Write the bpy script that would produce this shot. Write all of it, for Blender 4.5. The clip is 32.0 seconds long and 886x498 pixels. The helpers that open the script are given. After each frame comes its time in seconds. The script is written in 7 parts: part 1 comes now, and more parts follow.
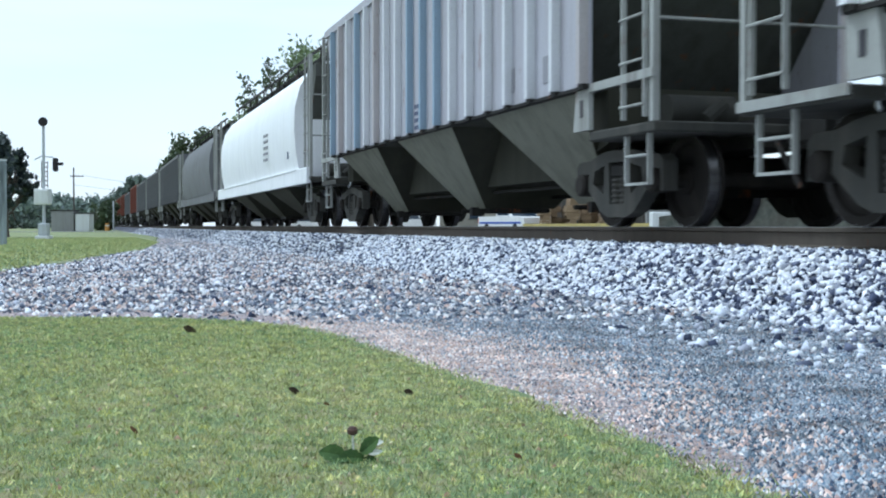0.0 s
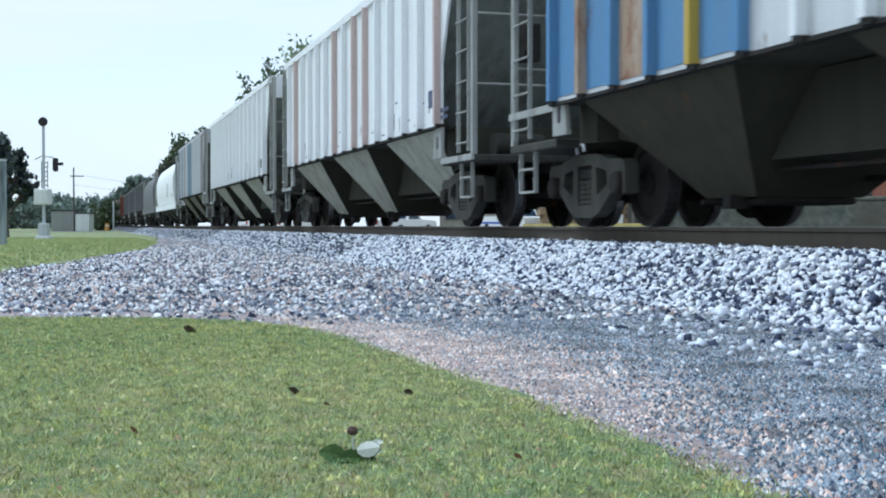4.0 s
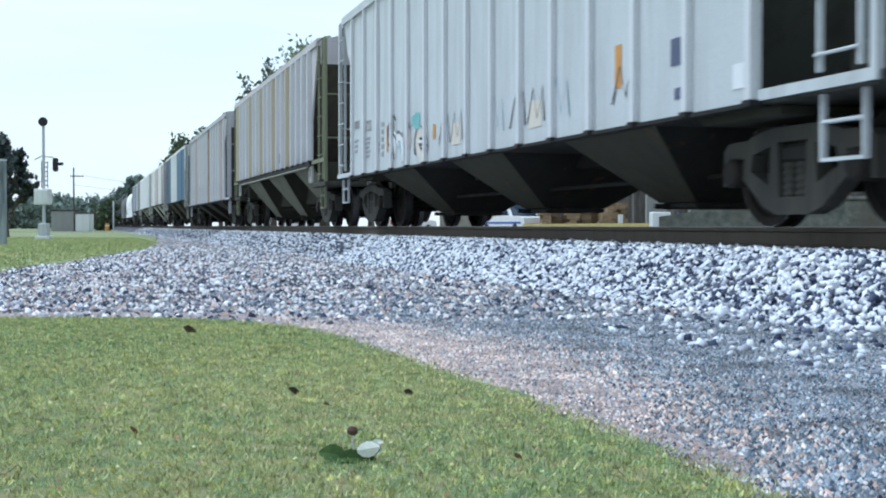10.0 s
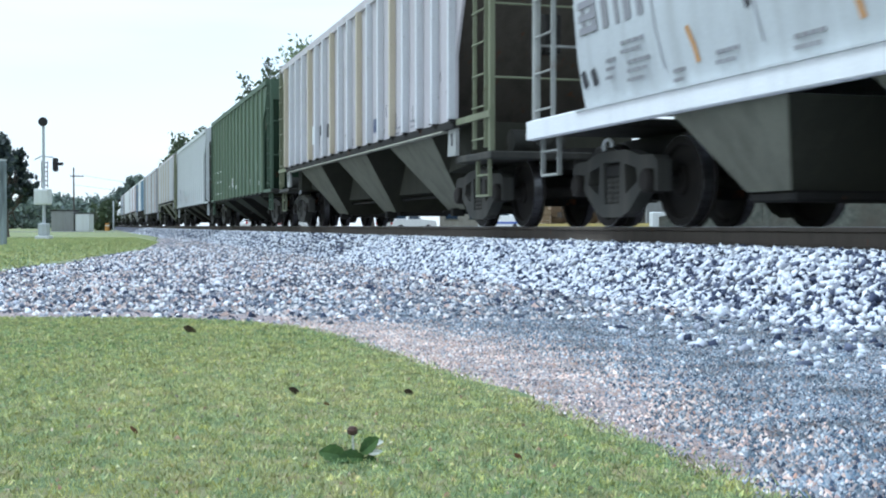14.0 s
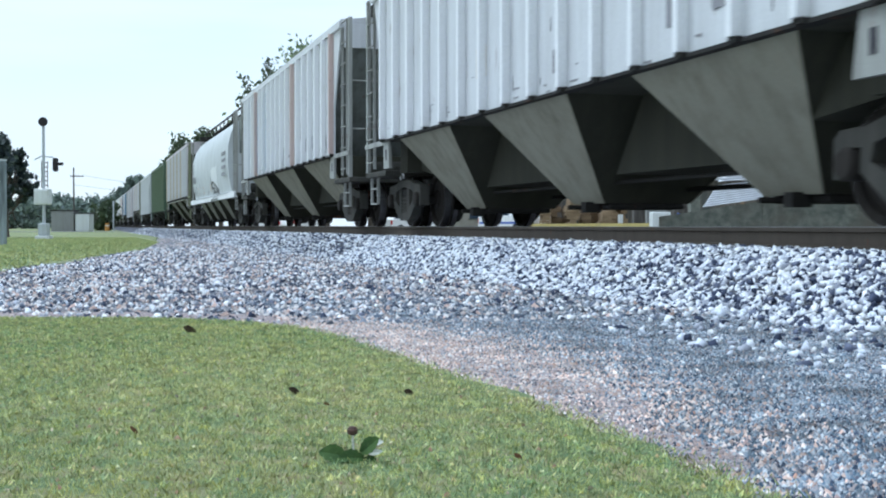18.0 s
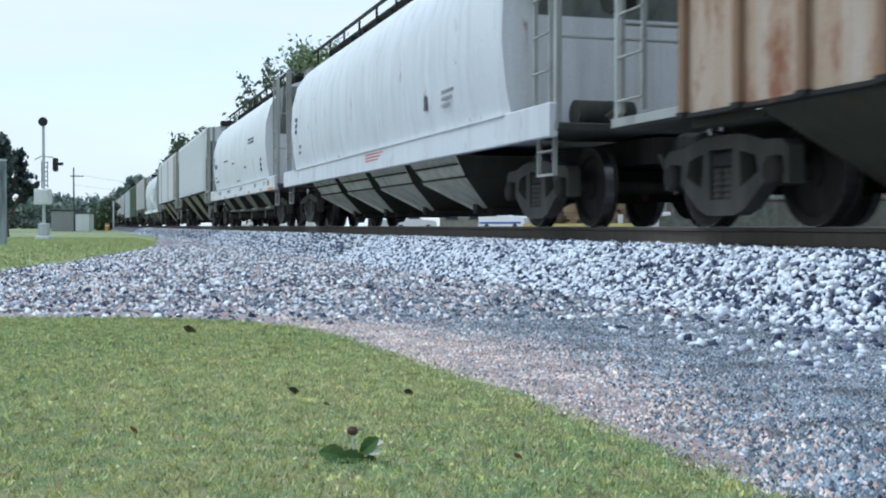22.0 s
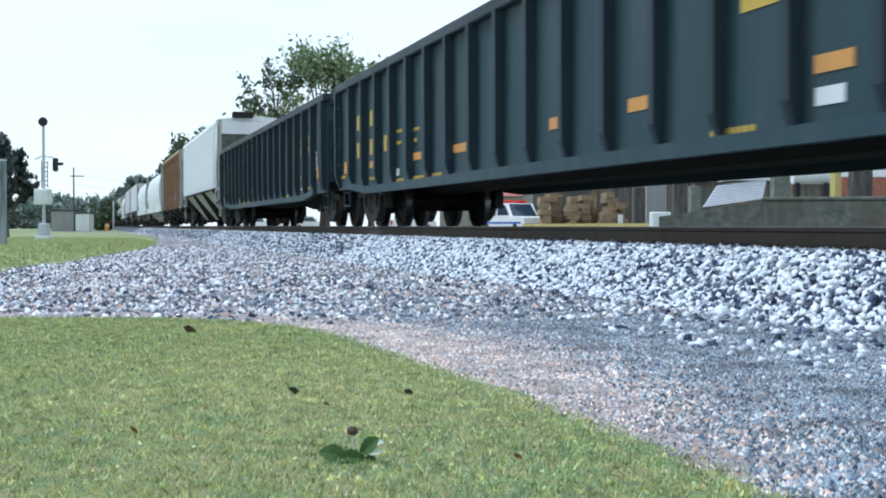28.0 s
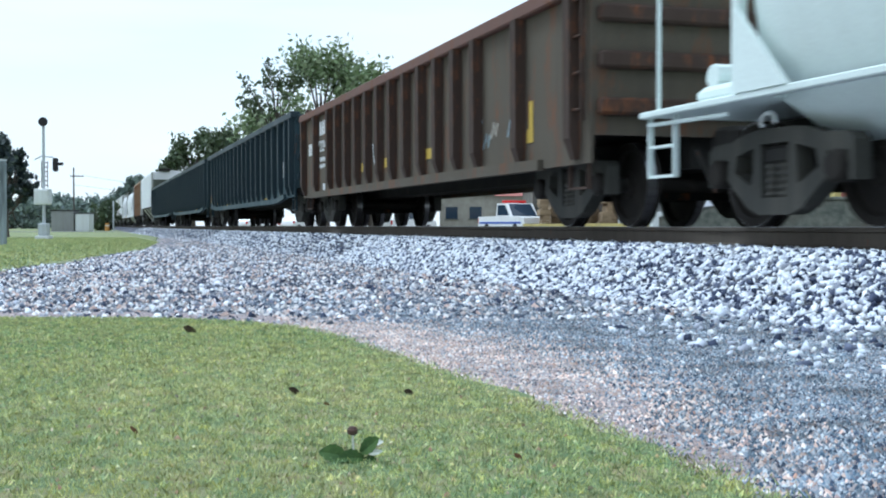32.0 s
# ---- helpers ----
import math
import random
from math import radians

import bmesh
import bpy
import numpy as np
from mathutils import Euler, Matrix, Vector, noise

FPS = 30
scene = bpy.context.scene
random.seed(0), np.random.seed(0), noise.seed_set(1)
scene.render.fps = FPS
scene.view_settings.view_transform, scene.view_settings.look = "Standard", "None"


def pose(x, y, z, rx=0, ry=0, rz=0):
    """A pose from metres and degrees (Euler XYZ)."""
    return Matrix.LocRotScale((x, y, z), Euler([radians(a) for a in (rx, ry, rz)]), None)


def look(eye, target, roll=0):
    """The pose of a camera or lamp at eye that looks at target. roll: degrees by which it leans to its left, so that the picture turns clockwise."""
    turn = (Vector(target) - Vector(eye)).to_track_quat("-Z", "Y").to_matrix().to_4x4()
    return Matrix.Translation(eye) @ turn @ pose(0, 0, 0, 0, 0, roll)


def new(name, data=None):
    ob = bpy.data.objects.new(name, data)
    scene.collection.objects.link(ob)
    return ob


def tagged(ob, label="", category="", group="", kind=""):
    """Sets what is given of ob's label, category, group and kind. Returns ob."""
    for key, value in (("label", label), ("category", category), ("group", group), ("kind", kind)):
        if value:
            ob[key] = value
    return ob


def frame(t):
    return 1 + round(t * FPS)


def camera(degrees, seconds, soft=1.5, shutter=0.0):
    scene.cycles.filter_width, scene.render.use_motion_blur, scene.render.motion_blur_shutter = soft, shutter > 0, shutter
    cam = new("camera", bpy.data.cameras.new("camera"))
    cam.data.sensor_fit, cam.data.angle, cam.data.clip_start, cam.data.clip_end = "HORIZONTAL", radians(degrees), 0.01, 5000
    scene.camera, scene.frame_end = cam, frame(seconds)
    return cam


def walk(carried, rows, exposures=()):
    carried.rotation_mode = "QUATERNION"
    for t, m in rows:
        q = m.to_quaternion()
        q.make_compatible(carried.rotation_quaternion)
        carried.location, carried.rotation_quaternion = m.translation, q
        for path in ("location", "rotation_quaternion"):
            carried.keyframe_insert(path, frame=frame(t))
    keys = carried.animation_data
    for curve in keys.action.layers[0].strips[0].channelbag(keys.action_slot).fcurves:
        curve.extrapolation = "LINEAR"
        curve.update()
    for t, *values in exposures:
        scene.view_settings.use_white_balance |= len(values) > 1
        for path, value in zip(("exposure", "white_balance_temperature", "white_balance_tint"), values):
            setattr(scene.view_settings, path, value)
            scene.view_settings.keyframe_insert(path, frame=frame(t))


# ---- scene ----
# ---- camera and light ----
EYE = (0.0, 0.0, 0.61)
TURN, DIP = radians(17.03), radians(1.135)      # between the view and the track; downwards
cam = camera(41.5, 32.0, soft=1.95, shutter=0.2)
AHEAD = (-math.cos(TURN) * math.cos(DIP), math.sin(TURN) * math.cos(DIP), -math.sin(DIP))
STAND = look(EYE, [e + a for e, a in zip(EYE, AHEAD)])
# the film's own exposure drifts with what rolls through the picture
STOPS = [(0, -0.10), (1, -0.12), (2, -0.19), (3, -0.23), (4.5, -0.12), (6, -0.01), (8, -0.04), (10, -0.08), (11, -0.06), (12, 0.06), (13, 0.10), (14, 0.06), (17, -0.10), (19, -0.11), (20, -0.22), (21, -0.29), (22, -0.20), (23, -0.15), (25, -0.10), (28, 0.02), (30, 0.04), (32, 0.0)]
walk(cam, [(0.0, STAND), (32.0, STAND)], [(float(t), e, 5650, 10.0) for t, e in STOPS])

world = bpy.data.worlds.new("overcast_sky")
scene.world = world
world.use_nodes = True
wn, wl = world.node_tree.nodes, world.node_tree.links
wn.clear()
w_out, w_bg = wn.new("ShaderNodeOutputWorld"), wn.new("ShaderNodeBackground")
w_sky, w_mix, w_noise = wn.new("ShaderNodeTexSky"), wn.new("ShaderNodeMix"), wn.new("ShaderNodeTexNoise")
w_ramp, w_map, w_co = wn.new("ShaderNodeValToRGB"), wn.new("ShaderNodeMapping"), wn.new("ShaderNodeTexCoord")
w_sky.sky_type, w_sky.sun_disc = "NISHITA", False
w_sky.sun_elevation, w_sky.sun_rotation = radians(60), radians(290)
w_gain = wn.new("ShaderNodeVectorMath")
w_gain.operation = "SCALE"
w_gain.inputs["Scale"].default_value = 0.16
w_map.inputs["Scale"].default_value = (1.0, 1.0, 6.0)
w_noise.inputs["Scale"].default_value, w_noise.inputs["Detail"].default_value = 2.2, 5.0
w_ramp.color_ramp.elements[0].position, w_ramp.color_ramp.elements[1].position = 0.34, 0.58
w_ramp.color_ramp.elements[0].color = (0.50, 0.50, 0.50, 1)
w_mix.data_type = "RGBA"
w_mix.inputs[7].default_value = (0.905, 0.975, 0.975, 1)
wl.new(w_co.outputs["Generated"], w_map.inputs["Vector"])
wl.new(w_map.outputs["Vector"], w_noise.inputs["Vector"])
wl.new(w_noise.outputs["Fac"], w_ramp.inputs["Fac"])
wl.new(w_ramp.outputs["Color"], w_mix.inputs[0])
wl.new(w_sky.outputs["Color"], w_gain.inputs[0])
wl.new(w_gain.outputs["Vector"], w_mix.inputs[6])
wl.new(w_mix.outputs[2], w_bg.inputs["Color"])
wl.new(w_bg.outputs["Background"], w_out.inputs["Surface"])
w_bg.inputs["Strength"].default_value = 1.11

sun = new("sun", bpy.data.lights.new("sun", "SUN"))
sun.data.energy, sun.data.angle, sun.data.color = 2.6, radians(18), (0.90, 1.0, 0.98)
sun.matrix_world = look((-4.5, -4.2, 10), (0, 0, 0))


# ---- mesh tools ----
class Shape:
    """Vertices and faces gathered for one mesh."""

    def __init__(self):
        self.v, self.f = [], []

    def add(self, verts, faces):
        n = len(self.v)
        self.v += [tuple(p) for p in verts]
        self.f += [tuple(n + i for i in f) for f in faces]
        return self

    def hexa(self, p):
        """Eight corners: four below, four above, each counter-clockwise."""
        return self.add(p, [(3, 2, 1, 0), (4, 5, 6, 7), (0, 1, 5, 4), (1, 2, 6, 5), (2, 3, 7, 6), (3, 0, 4, 7)])

    def box(self, x0, x1, y0, y1, z0, z1):
        return self.hexa([(x0, y0, z0), (x1, y0, z0), (x1, y1, z0), (x0, y1, z0), (x0, y0, z1), (x1, y0, z1), (x1, y1, z1), (x0, y1, z1)])

    def slab(self, x0, x1, y0, y1, z0, z1, c=0.02):
        """A box with its upper and lower edges cut off by c."""
        ring = lambda d, z: [(x0 + d, y0 + d, z), (x1 - d, y0 + d, z), (x1 - d, y1 - d, z), (x0 + d, y1 - d, z)]
        return self.loft([ring(c, z0), ring(0, z0 + c), ring(0, z1 - c), ring(c, z1)])

    def loft(self, rings, closed=True):
        n, m = len(rings[0]), len(rings)
        faces = [(k * n + i, k * n + (i + 1) % n, (k + 1) * n + (i + 1) % n, (k + 1) * n + i) for k in range(m - 1) for i in range(n)]
        if closed:
            faces += [tuple(reversed(range(n))), tuple((m - 1) * n + i for i in range(n))]
        return self.add([p for r in rings for p in r], faces)

    def prism_y(self, poly, y0, y1):
        """An outline in x, z drawn out along y."""
        return self.loft([[(x, y1, z) for x, z in poly], [(x, y0, z) for x, z in poly]])

    def prism_x(self, poly, x0, x1):
        """An outline in y, z drawn out along x."""
        return self.loft([[(x0, y, z) for y, z in poly], [(x1, y, z) for y, z in poly]])

    def tube(self, a, b, r, n=8, r2=None):
        a, b = Vector(a), Vector(b)
        d = (b - a).normalized()
        s = d.orthogonal().normalized()
        t = d.cross(s)
        ring = lambda c, q: [c + (s * math.cos(2 * math.pi * i / n) + t * math.sin(2 * math.pi * i / n)) * q for i in range(n)]
        return self.loft([ring(a, r), ring(b, r if r2 is None else r2)])

    def bar(self, a, b, w, h=None, up=(0, 0, 1)):
        """A square bar from a to b."""
        a, b, h = Vector(a), Vector(b), h or w
        d = (b - a).normalized()
        s = d.cross(Vector(up))
        s = s.normalized() if s.length > 1e-4 else Vector((1, 0, 0))
        t = s.cross(d)
        ring = lambda c: [c - s * w / 2 - t * h / 2, c + s * w / 2 - t * h / 2, c + s * w / 2 + t * h / 2, c - s * w / 2 + t * h / 2]
        return self.loft([ring(a), ring(b)])

    def lathe_y(self, prof, c, n=20):
        """A profile of radius, y turned round the y axis through c."""
        rings = [[(c[0] + r * math.cos(2 * math.pi * i / n), c[1] + y, c[2] + r * math.sin(2 * math.pi * i / n)) for i in range(n)] for r, y in prof]
        return self.loft(rings)

    def mesh(self, name, mat, smooth=False):
        me = bpy.data.meshes.new(name)
        me.from_pydata(self.v, [], self.f)
        me.materials.append(mat)
        if smooth:
            me.shade_smooth()
            me.set_sharp_from_angle(angle=radians(40))
        me.update()
        return me


def part(name, shape, material, parent=None, label="", at=None, smooth=False):
    """One mesh object, under a thing or a part if a parent is given."""
    me = shape if isinstance(shape, bpy.types.Mesh) else shape.mesh(name, material, smooth)
    ob = new(name, me)
    if parent is not None:
        ob.parent = parent
    if at is not None:
        ob.matrix_basis = at if isinstance(at, Matrix) else Matrix.Translation(at)
    return tagged(ob, label)


# ---- materials ----
def nodes_of(name):
    m = bpy.data.materials.new(name)
    m.use_nodes = True
    nt = m.node_tree
    return m, nt, nt.nodes["Principled BSDF"]


def noise_tex(nt, scale, detail=4.0, stretch=(1, 1, 1), rough=0.6, coord="Object"):
    co, mp, tx = nt.nodes.new("ShaderNodeTexCoord"), nt.nodes.new("ShaderNodeMapping"), nt.nodes.new("ShaderNodeTexNoise")
    mp.inputs["Scale"].default_value = stretch
    tx.inputs["Scale"].default_value, tx.inputs["Detail"].default_value, tx.inputs["Roughness"].default_value = scale, detail, rough
    nt.links.new(co.outputs[coord], mp.inputs["Vector"])
    nt.links.new(mp.outputs["Vector"], tx.inputs["Vector"])
    return tx.outputs["Fac"]


def ramp(nt, fac, lo, hi, a=0.0, b=1.0):
    r = nt.nodes.new("ShaderNodeMapRange")
    r.inputs["From Min"].default_value, r.inputs["From Max"].default_value = lo, hi
    r.inputs["To Min"].default_value, r.inputs["To Max"].default_value = a, b
    nt.links.new(fac, r.inputs["Value"])
    return r.outputs["Result"]


def blend(nt, fac, a, b, mode="MIX"):
    m = nt.nodes.new("ShaderNodeMix")
    m.data_type, m.blend_type = "RGBA", mode
    for i, v in ((0, fac), (6, a), (7, b)):
        if isinstance(v, bpy.types.NodeSocket):
            nt.links.new(v, m.inputs[i])
        elif i == 0:
            m.inputs[0].default_value = v
        else:
            m.inputs[i].default_value = (*v, 1)
    return m.outputs[2]


def bump(nt, bs, fac, strength, dist=0.01):
    b = nt.nodes.new("ShaderNodeBump")
    b.inputs["Strength"].default_value, b.inputs["Distance"].default_value = strength, dist
    nt.links.new(fac, b.inputs["Height"])
    nt.links.new(b.outputs["Normal"], bs.inputs["Normal"])


def paint(name, color, dirt=0.35, rust=0.0, rough=0.55, dirt_color=(0.16, 0.13, 0.11), rust_color=(0.17, 0.065, 0.03), metal=0.0):
    """Weathered paint on steel: streaks that run down, blotches, fine grain."""
    m, nt, bs = nodes_of(name)
    streak = ramp(nt, noise_tex(nt, 1.6, 5, (2.6, 2.6, 0.22)), 0.45, 0.75, 0, dirt)
    blotch = ramp(nt, noise_tex(nt, 0.7, 4), 0.35, 0.8, 0, dirt * 0.9)
    grain = ramp(nt, noise_tex(nt, 38, 3), 0.3, 0.7, 0.93, 1.04)
    c = blend(nt, streak, color, dirt_color)
    c = blend(nt, blotch, c, [0.5 * a + 0.5 * b for a, b in zip(color, dirt_color)])
    if rust:
        spots = ramp(nt, noise_tex(nt, 2.3, 8, (1.5, 1.5, 0.5), 0.75), 0.62 - 0.25 * rust, 0.72 - 0.2 * rust)
        c = blend(nt, spots, c, rust_color)
    c = blend(nt, 1.0, c, grain, "MULTIPLY")
    nt.links.new(c, bs.inputs["Base Color"])
    nt.links.new(ramp(nt, blotch, 0, 1, rough, 0.95), bs.inputs["Roughness"])
    bs.inputs["Metallic"].default_value = metal
    bs.inputs["Specular IOR Level"].default_value = 0.22
    bump(nt, bs, noise_tex(nt, 5, 4), 0.07, 0.02)
    return m


def mottled(name, a, b, scale, rough=0.85, third=None, bumpy=0.4, dist=0.02, stretch=(1, 1, 1), coord="Object"):
    """Two or three colours mixed at two scales."""
    m, nt, bs = nodes_of(name)
    c = blend(nt, ramp(nt, noise_tex(nt, scale, 6, stretch, coord=coord), 0.35, 0.65), a, b)
    if third:
        c = blend(nt, ramp(nt, noise_tex(nt, scale * 0.17, 4, stretch, coord=coord), 0.45, 0.65), c, third)
    nt.links.new(c, bs.inputs["Base Color"])
    bs.inputs["Roughness"].default_value = rough
    bump(nt, bs, noise_tex(nt, scale * 2.2, 6, stretch, coord=coord), bumpy, dist)
    return m


def per_piece(name, colors, rough=0.9, island=True, grain=40.0, patch=0.0, tint=None, steps="LINEAR", dry=None, clump=None):
    """Colour drawn by chance for each piece, with fine grain."""
    m, nt, bs = nodes_of(name)
    src = nt.nodes.new("ShaderNodeNewGeometry").outputs["Random Per Island"] if island else nt.nodes.new("ShaderNodeObjectInfo").outputs["Random"]
    r = nt.nodes.new("ShaderNodeValToRGB")
    r.color_ramp.interpolation = steps
    while len(r.color_ramp.elements) < len(colors):
        r.color_ramp.elements.new(0.5)
    for i, (e, col) in enumerate(zip(r.color_ramp.elements, colors)):
        e.position, e.color = i / (len(colors) - 1), (*col, 1)
    nt.links.new(src, r.inputs["Fac"])
    g = ramp(nt, noise_tex(nt, grain, 4), 0.3, 0.7, 0.75, 1.15)
    col = r.outputs["Color"]
    if tint:
        col = blend(nt, ramp(nt, noise_tex(nt, tint[1], 4, rough=0.65), 0.42, 0.66, 0, tint[2]), col, tint[0])
    if clump:
        # small clumps of two other hues
        for i, hue in enumerate(clump[1:]):
            col = blend(nt, ramp(nt, noise_tex(nt, clump[0] * (1 + 0.45 * i), 3, rough=0.5), 0.53, 0.66, 0, 0.62), col, hue)
    if dry:
        # a drier, yellower patch round a place
        geo, far = nt.nodes.new("ShaderNodeNewGeometry"), nt.nodes.new("ShaderNodeVectorMath")
        far.operation = "DISTANCE"
        far.inputs[1].default_value = dry[0]
        nt.links.new(geo.outputs["Position"], far.inputs[0])
        col = blend(nt, ramp(nt, far.outputs["Value"], 0.3, dry[1], 0.30, 0.0), col, (0.74, 0.70, 0.34))
    if patch:
        g2 = nt.nodes.new("ShaderNodeMath")
        g2.operation = "MULTIPLY"
        nt.links.new(g, g2.inputs[0])
        nt.links.new(ramp(nt, noise_tex(nt, patch, 5, rough=0.7), 0.35, 0.65, 0.55, 1.5), g2.inputs[1])
        g = g2.outputs[0]
    nt.links.new(blend(nt, 1.0, col, g, "MULTIPLY"), bs.inputs["Base Color"])
    bs.inputs["Roughness"].default_value = rough
    return m


def glass(name, color, rough=0.06):
    m, nt, bs = nodes_of(name)
    bs.inputs["Base Color"].default_value, bs.inputs["Roughness"].default_value = (*color, 1), rough
    return m


STEEL_DARK = paint("dusty_dark_steel", (0.024, 0.023, 0.022), 0.5, 0.1, 0.85, (0.055, 0.05, 0.042))
CAST = paint("dusty_cast_steel", (0.050, 0.050, 0.045), 0.7, 0.0, 0.85, (0.105, 0.097, 0.082))
WHEEL = paint("brown_wheel_steel", (0.016, 0.014, 0.013), 0.6, 0.0, 0.8, (0.05, 0.042, 0.034))
TREAD = paint("worn_wheel_rim", (0.36, 0.36, 0.38), 0.3, 0.0, 0.3, metal=1.0)
GRIMY_WHITE = paint("grimy_white_paint", (0.42, 0.43, 0.41), 0.9, 0.1, 0.7, (0.12, 0.11, 0.09))
# both end-sheet paints are darkened: the shade on the ends is in the colour
END_LIGHT = paint("shaded_pale_end_sheet", (0.24, 0.26, 0.25), 0.8, 0.08, 0.75, (0.07, 0.066, 0.058))
END_SHADE = paint("shaded_end_sheet", (0.095, 0.10, 0.09), 0.7, 0.1, 0.8, (0.05, 0.045, 0.04))
# near-black colour stands for the shade under and between the bays
SLOPE = paint("shaded_slope_sheet", (0.046, 0.046, 0.035), 0.6, 0.0, 0.9, (0.075, 0.071, 0.053))
RAIL = paint("rusty_rail_web", (0.105, 0.088, 0.072), 0.5, 0.12, 0.85, (0.05, 0.04, 0.035))
RAIL_TOP = paint("polished_rail_head", (0.32, 0.33, 0.36), 0.2, 0.0, 0.28, metal=1.0)
TIE = mottled("weathered_tie_wood", (0.075, 0.062, 0.052), (0.14, 0.125, 0.11), 6, 0.9, stretch=(0.4, 0.15, 1))
PALE_LINE = paint("pale_sill_line", (0.52, 0.52, 0.42), 0.3)
YELLOW = paint("yellow_stencil", (0.55, 0.38, 0.07), 0.25)
ORANGE = paint("orange_reflector", (0.62, 0.30, 0.08), 0.25)
INK = paint("black_stencil", (0.05, 0.05, 0.06), 0.3)
WHITE_MARK = paint("white_stencil", (0.72, 0.73, 0.74), 0.2)
PINK = paint("red_tag", (0.6, 0.12, 0.12), 0.2)


# ---- rolling stock ----
TRACK_Y, RAIL_Z = 6.50, 0.60
MESHES = {}


def shared(key, make, mat, smooth=False):
    """One mesh for all alike parts."""
    k = (key, mat.name)
    if k not in MESHES:
        MESHES[k] = make().mesh(key, mat, smooth)
    return MESHES[k]


def wheelset_shape():
    s = Shape()
    s.tube((0, -1.0, 0), (0, 1.0, 0), 0.085, 10)
    for side in (-1, 1):
        prof = [(0.10, -0.10), (0.15, -0.085), (0.15, -0.05), (0.36, -0.02), (0.38, -0.06), (0.455, -0.065), (0.455, 0.055), (0.485, 0.06), (0.485, 0.085), (0.40, 0.085), (0.37, 0.02), (0.15, 0.05), (0.10, 0.08)]
        s.lathe_y([(r, y if side < 0 else -y) for r, y in prof], (0, side * 0.76, 0), 28)
    for k in range(3):
        a = 2 * math.pi * k / 3
        s.tube((0.05 * math.cos(a), -1.012, 0.05 * math.sin(a)), (0.05 * math.cos(a), -0.99, 0.05 * math.sin(a)), 0.018, 6)
    return s


def rim_shape():
    s = Shape()
    prof = [(0.4565, -0.064), (0.4565, 0.05), (0.44, 0.05), (0.44, -0.064), (0.4565, -0.064)]
    s.loft([[(r * math.cos(math.pi * i / 16), y, r * math.sin(math.pi * i / 16)) for i in range(32)] for r, y in prof], closed=False)
    return s


def sideframe_shape():
    """A cast truck side in one piece: arched top chord, jaws, columns, diagonals and spring seat."""
    half = [(0, 0.68), (0.20, 0.68), (0.30, 0.655), (0.56, 0.60), (0.70, 0.575), (0.955, 0.575), (1.02, 0.56),
            (0, 0.80), (0.25, 0.80), (0.45, 0.775), (0.66, 0.72), (0.78, 0.72), (0.95, 0.71), (1.02, 0.65),
            (0.965, 0.35), (1.03, 0.35), (0.60, 0.46), (0.72, 0.40), (0.33, 0.34), (0.40, 0.16), (0.17, 0.24), (0.22, 0.10), (0, 0.10), (0, 0.24)]
    quads = [(i, i + 1, i + 8, i + 7) for i in range(6)] + [(14, 15, 6, 5), (16, 17, 4, 3), (18, 19, 17, 16), (20, 18, 2, 1), (21, 19, 18, 20), (22, 21, 20, 23)]
    index, flat = {}, []

    def spot(x, z):
        return index.setdefault((round(x, 4), round(z, 4)), len(index))
    for q in (1, -1):
        for f in quads:
            c = [spot(q * half[i][0], half[i][1]) for i in f]
            flat.append(c if q > 0 else c[::-1])
    pts = list(index)
    n = len(pts)
    edges = {(f[i], f[(i + 1) % 4]) for f in flat for i in range(4)}
    faces = [tuple(f) for f in flat] + [tuple(n + i for i in reversed(f)) for f in flat]
    faces += [(b, a, n + a, n + b) for a, b in edges if (b, a) not in edges]
    return Shape().add([(x, -0.085, z) for x, z in pts] + [(x, 0.075, z) for x, z in pts], faces)


def spring_shape():
    s = Shape()
    rings = []
    for k in range(11):
        r = 0.078 if k % 2 else 0.058
        rings.append([(r * math.cos(2 * math.pi * i / 10), -0.02 + r * math.sin(2 * math.pi * i / 10), 0.235 + 0.028 * k) for i in range(10)])
    return s.loft(rings)


WHEELSETS = []


def truck(car, x):
    """A two-axle truck under a car; its pieces hang on the bolster."""
    bol = part("truck", shared("truck_bolster", lambda: Shape().slab(-0.22, 0.22, -1.1, 1.1, 0.46, 0.74, 0.04).box(-0.5, -0.42, -0.8, 0.8, 0.3, 0.42).box(0.42, 0.5, -0.8, 0.8, 0.3, 0.42), STEEL_DARK), None, car, at=(x, 0, 0))
    for side in (-1, 1):
        turn = pose(0, side * 1.09, 0, 0, 0, 0 if side < 0 else 180)
        part("sideframe", shared("sideframe", sideframe_shape, CAST), None, bol, at=turn)
        for x in (-0.085, 0.085):
            part("spring", shared("spring", spring_shape, CAST), None, bol, at=turn @ Matrix.Translation((x, 0, 0)))
        part("friction_wedge", shared("wedge", lambda: Shape().slab(-0.23, 0.23, -0.06, 0.06, 0.51, 0.66, 0.03), STEEL_DARK), None, bol, at=turn)
        for q in (-1, 1):
            part("bearing", shared("bearing", lambda: Shape().lathe_y([(0.02, -0.14), (0.10, -0.135), (0.125, -0.11), (0.125, 0.08), (0.02, 0.08)], (0, 0, 0), 14), WHEEL, True), None, bol, at=(q * 0.845, side * 1.10, 0.457))
    for q in (-1, 1):
        ws = part("wheelset", shared("wheelset", wheelset_shape, WHEEL, True), None, bol, at=(q * 0.845, 0, 0.457))
        WHEELSETS.append((ws, car))
        for side in (-1, 1):
            part("wheel_rim", shared("rim", rim_shape, TREAD, True), None, bol, at=(q * 0.845, side * 0.76, 0.457))
    return bol


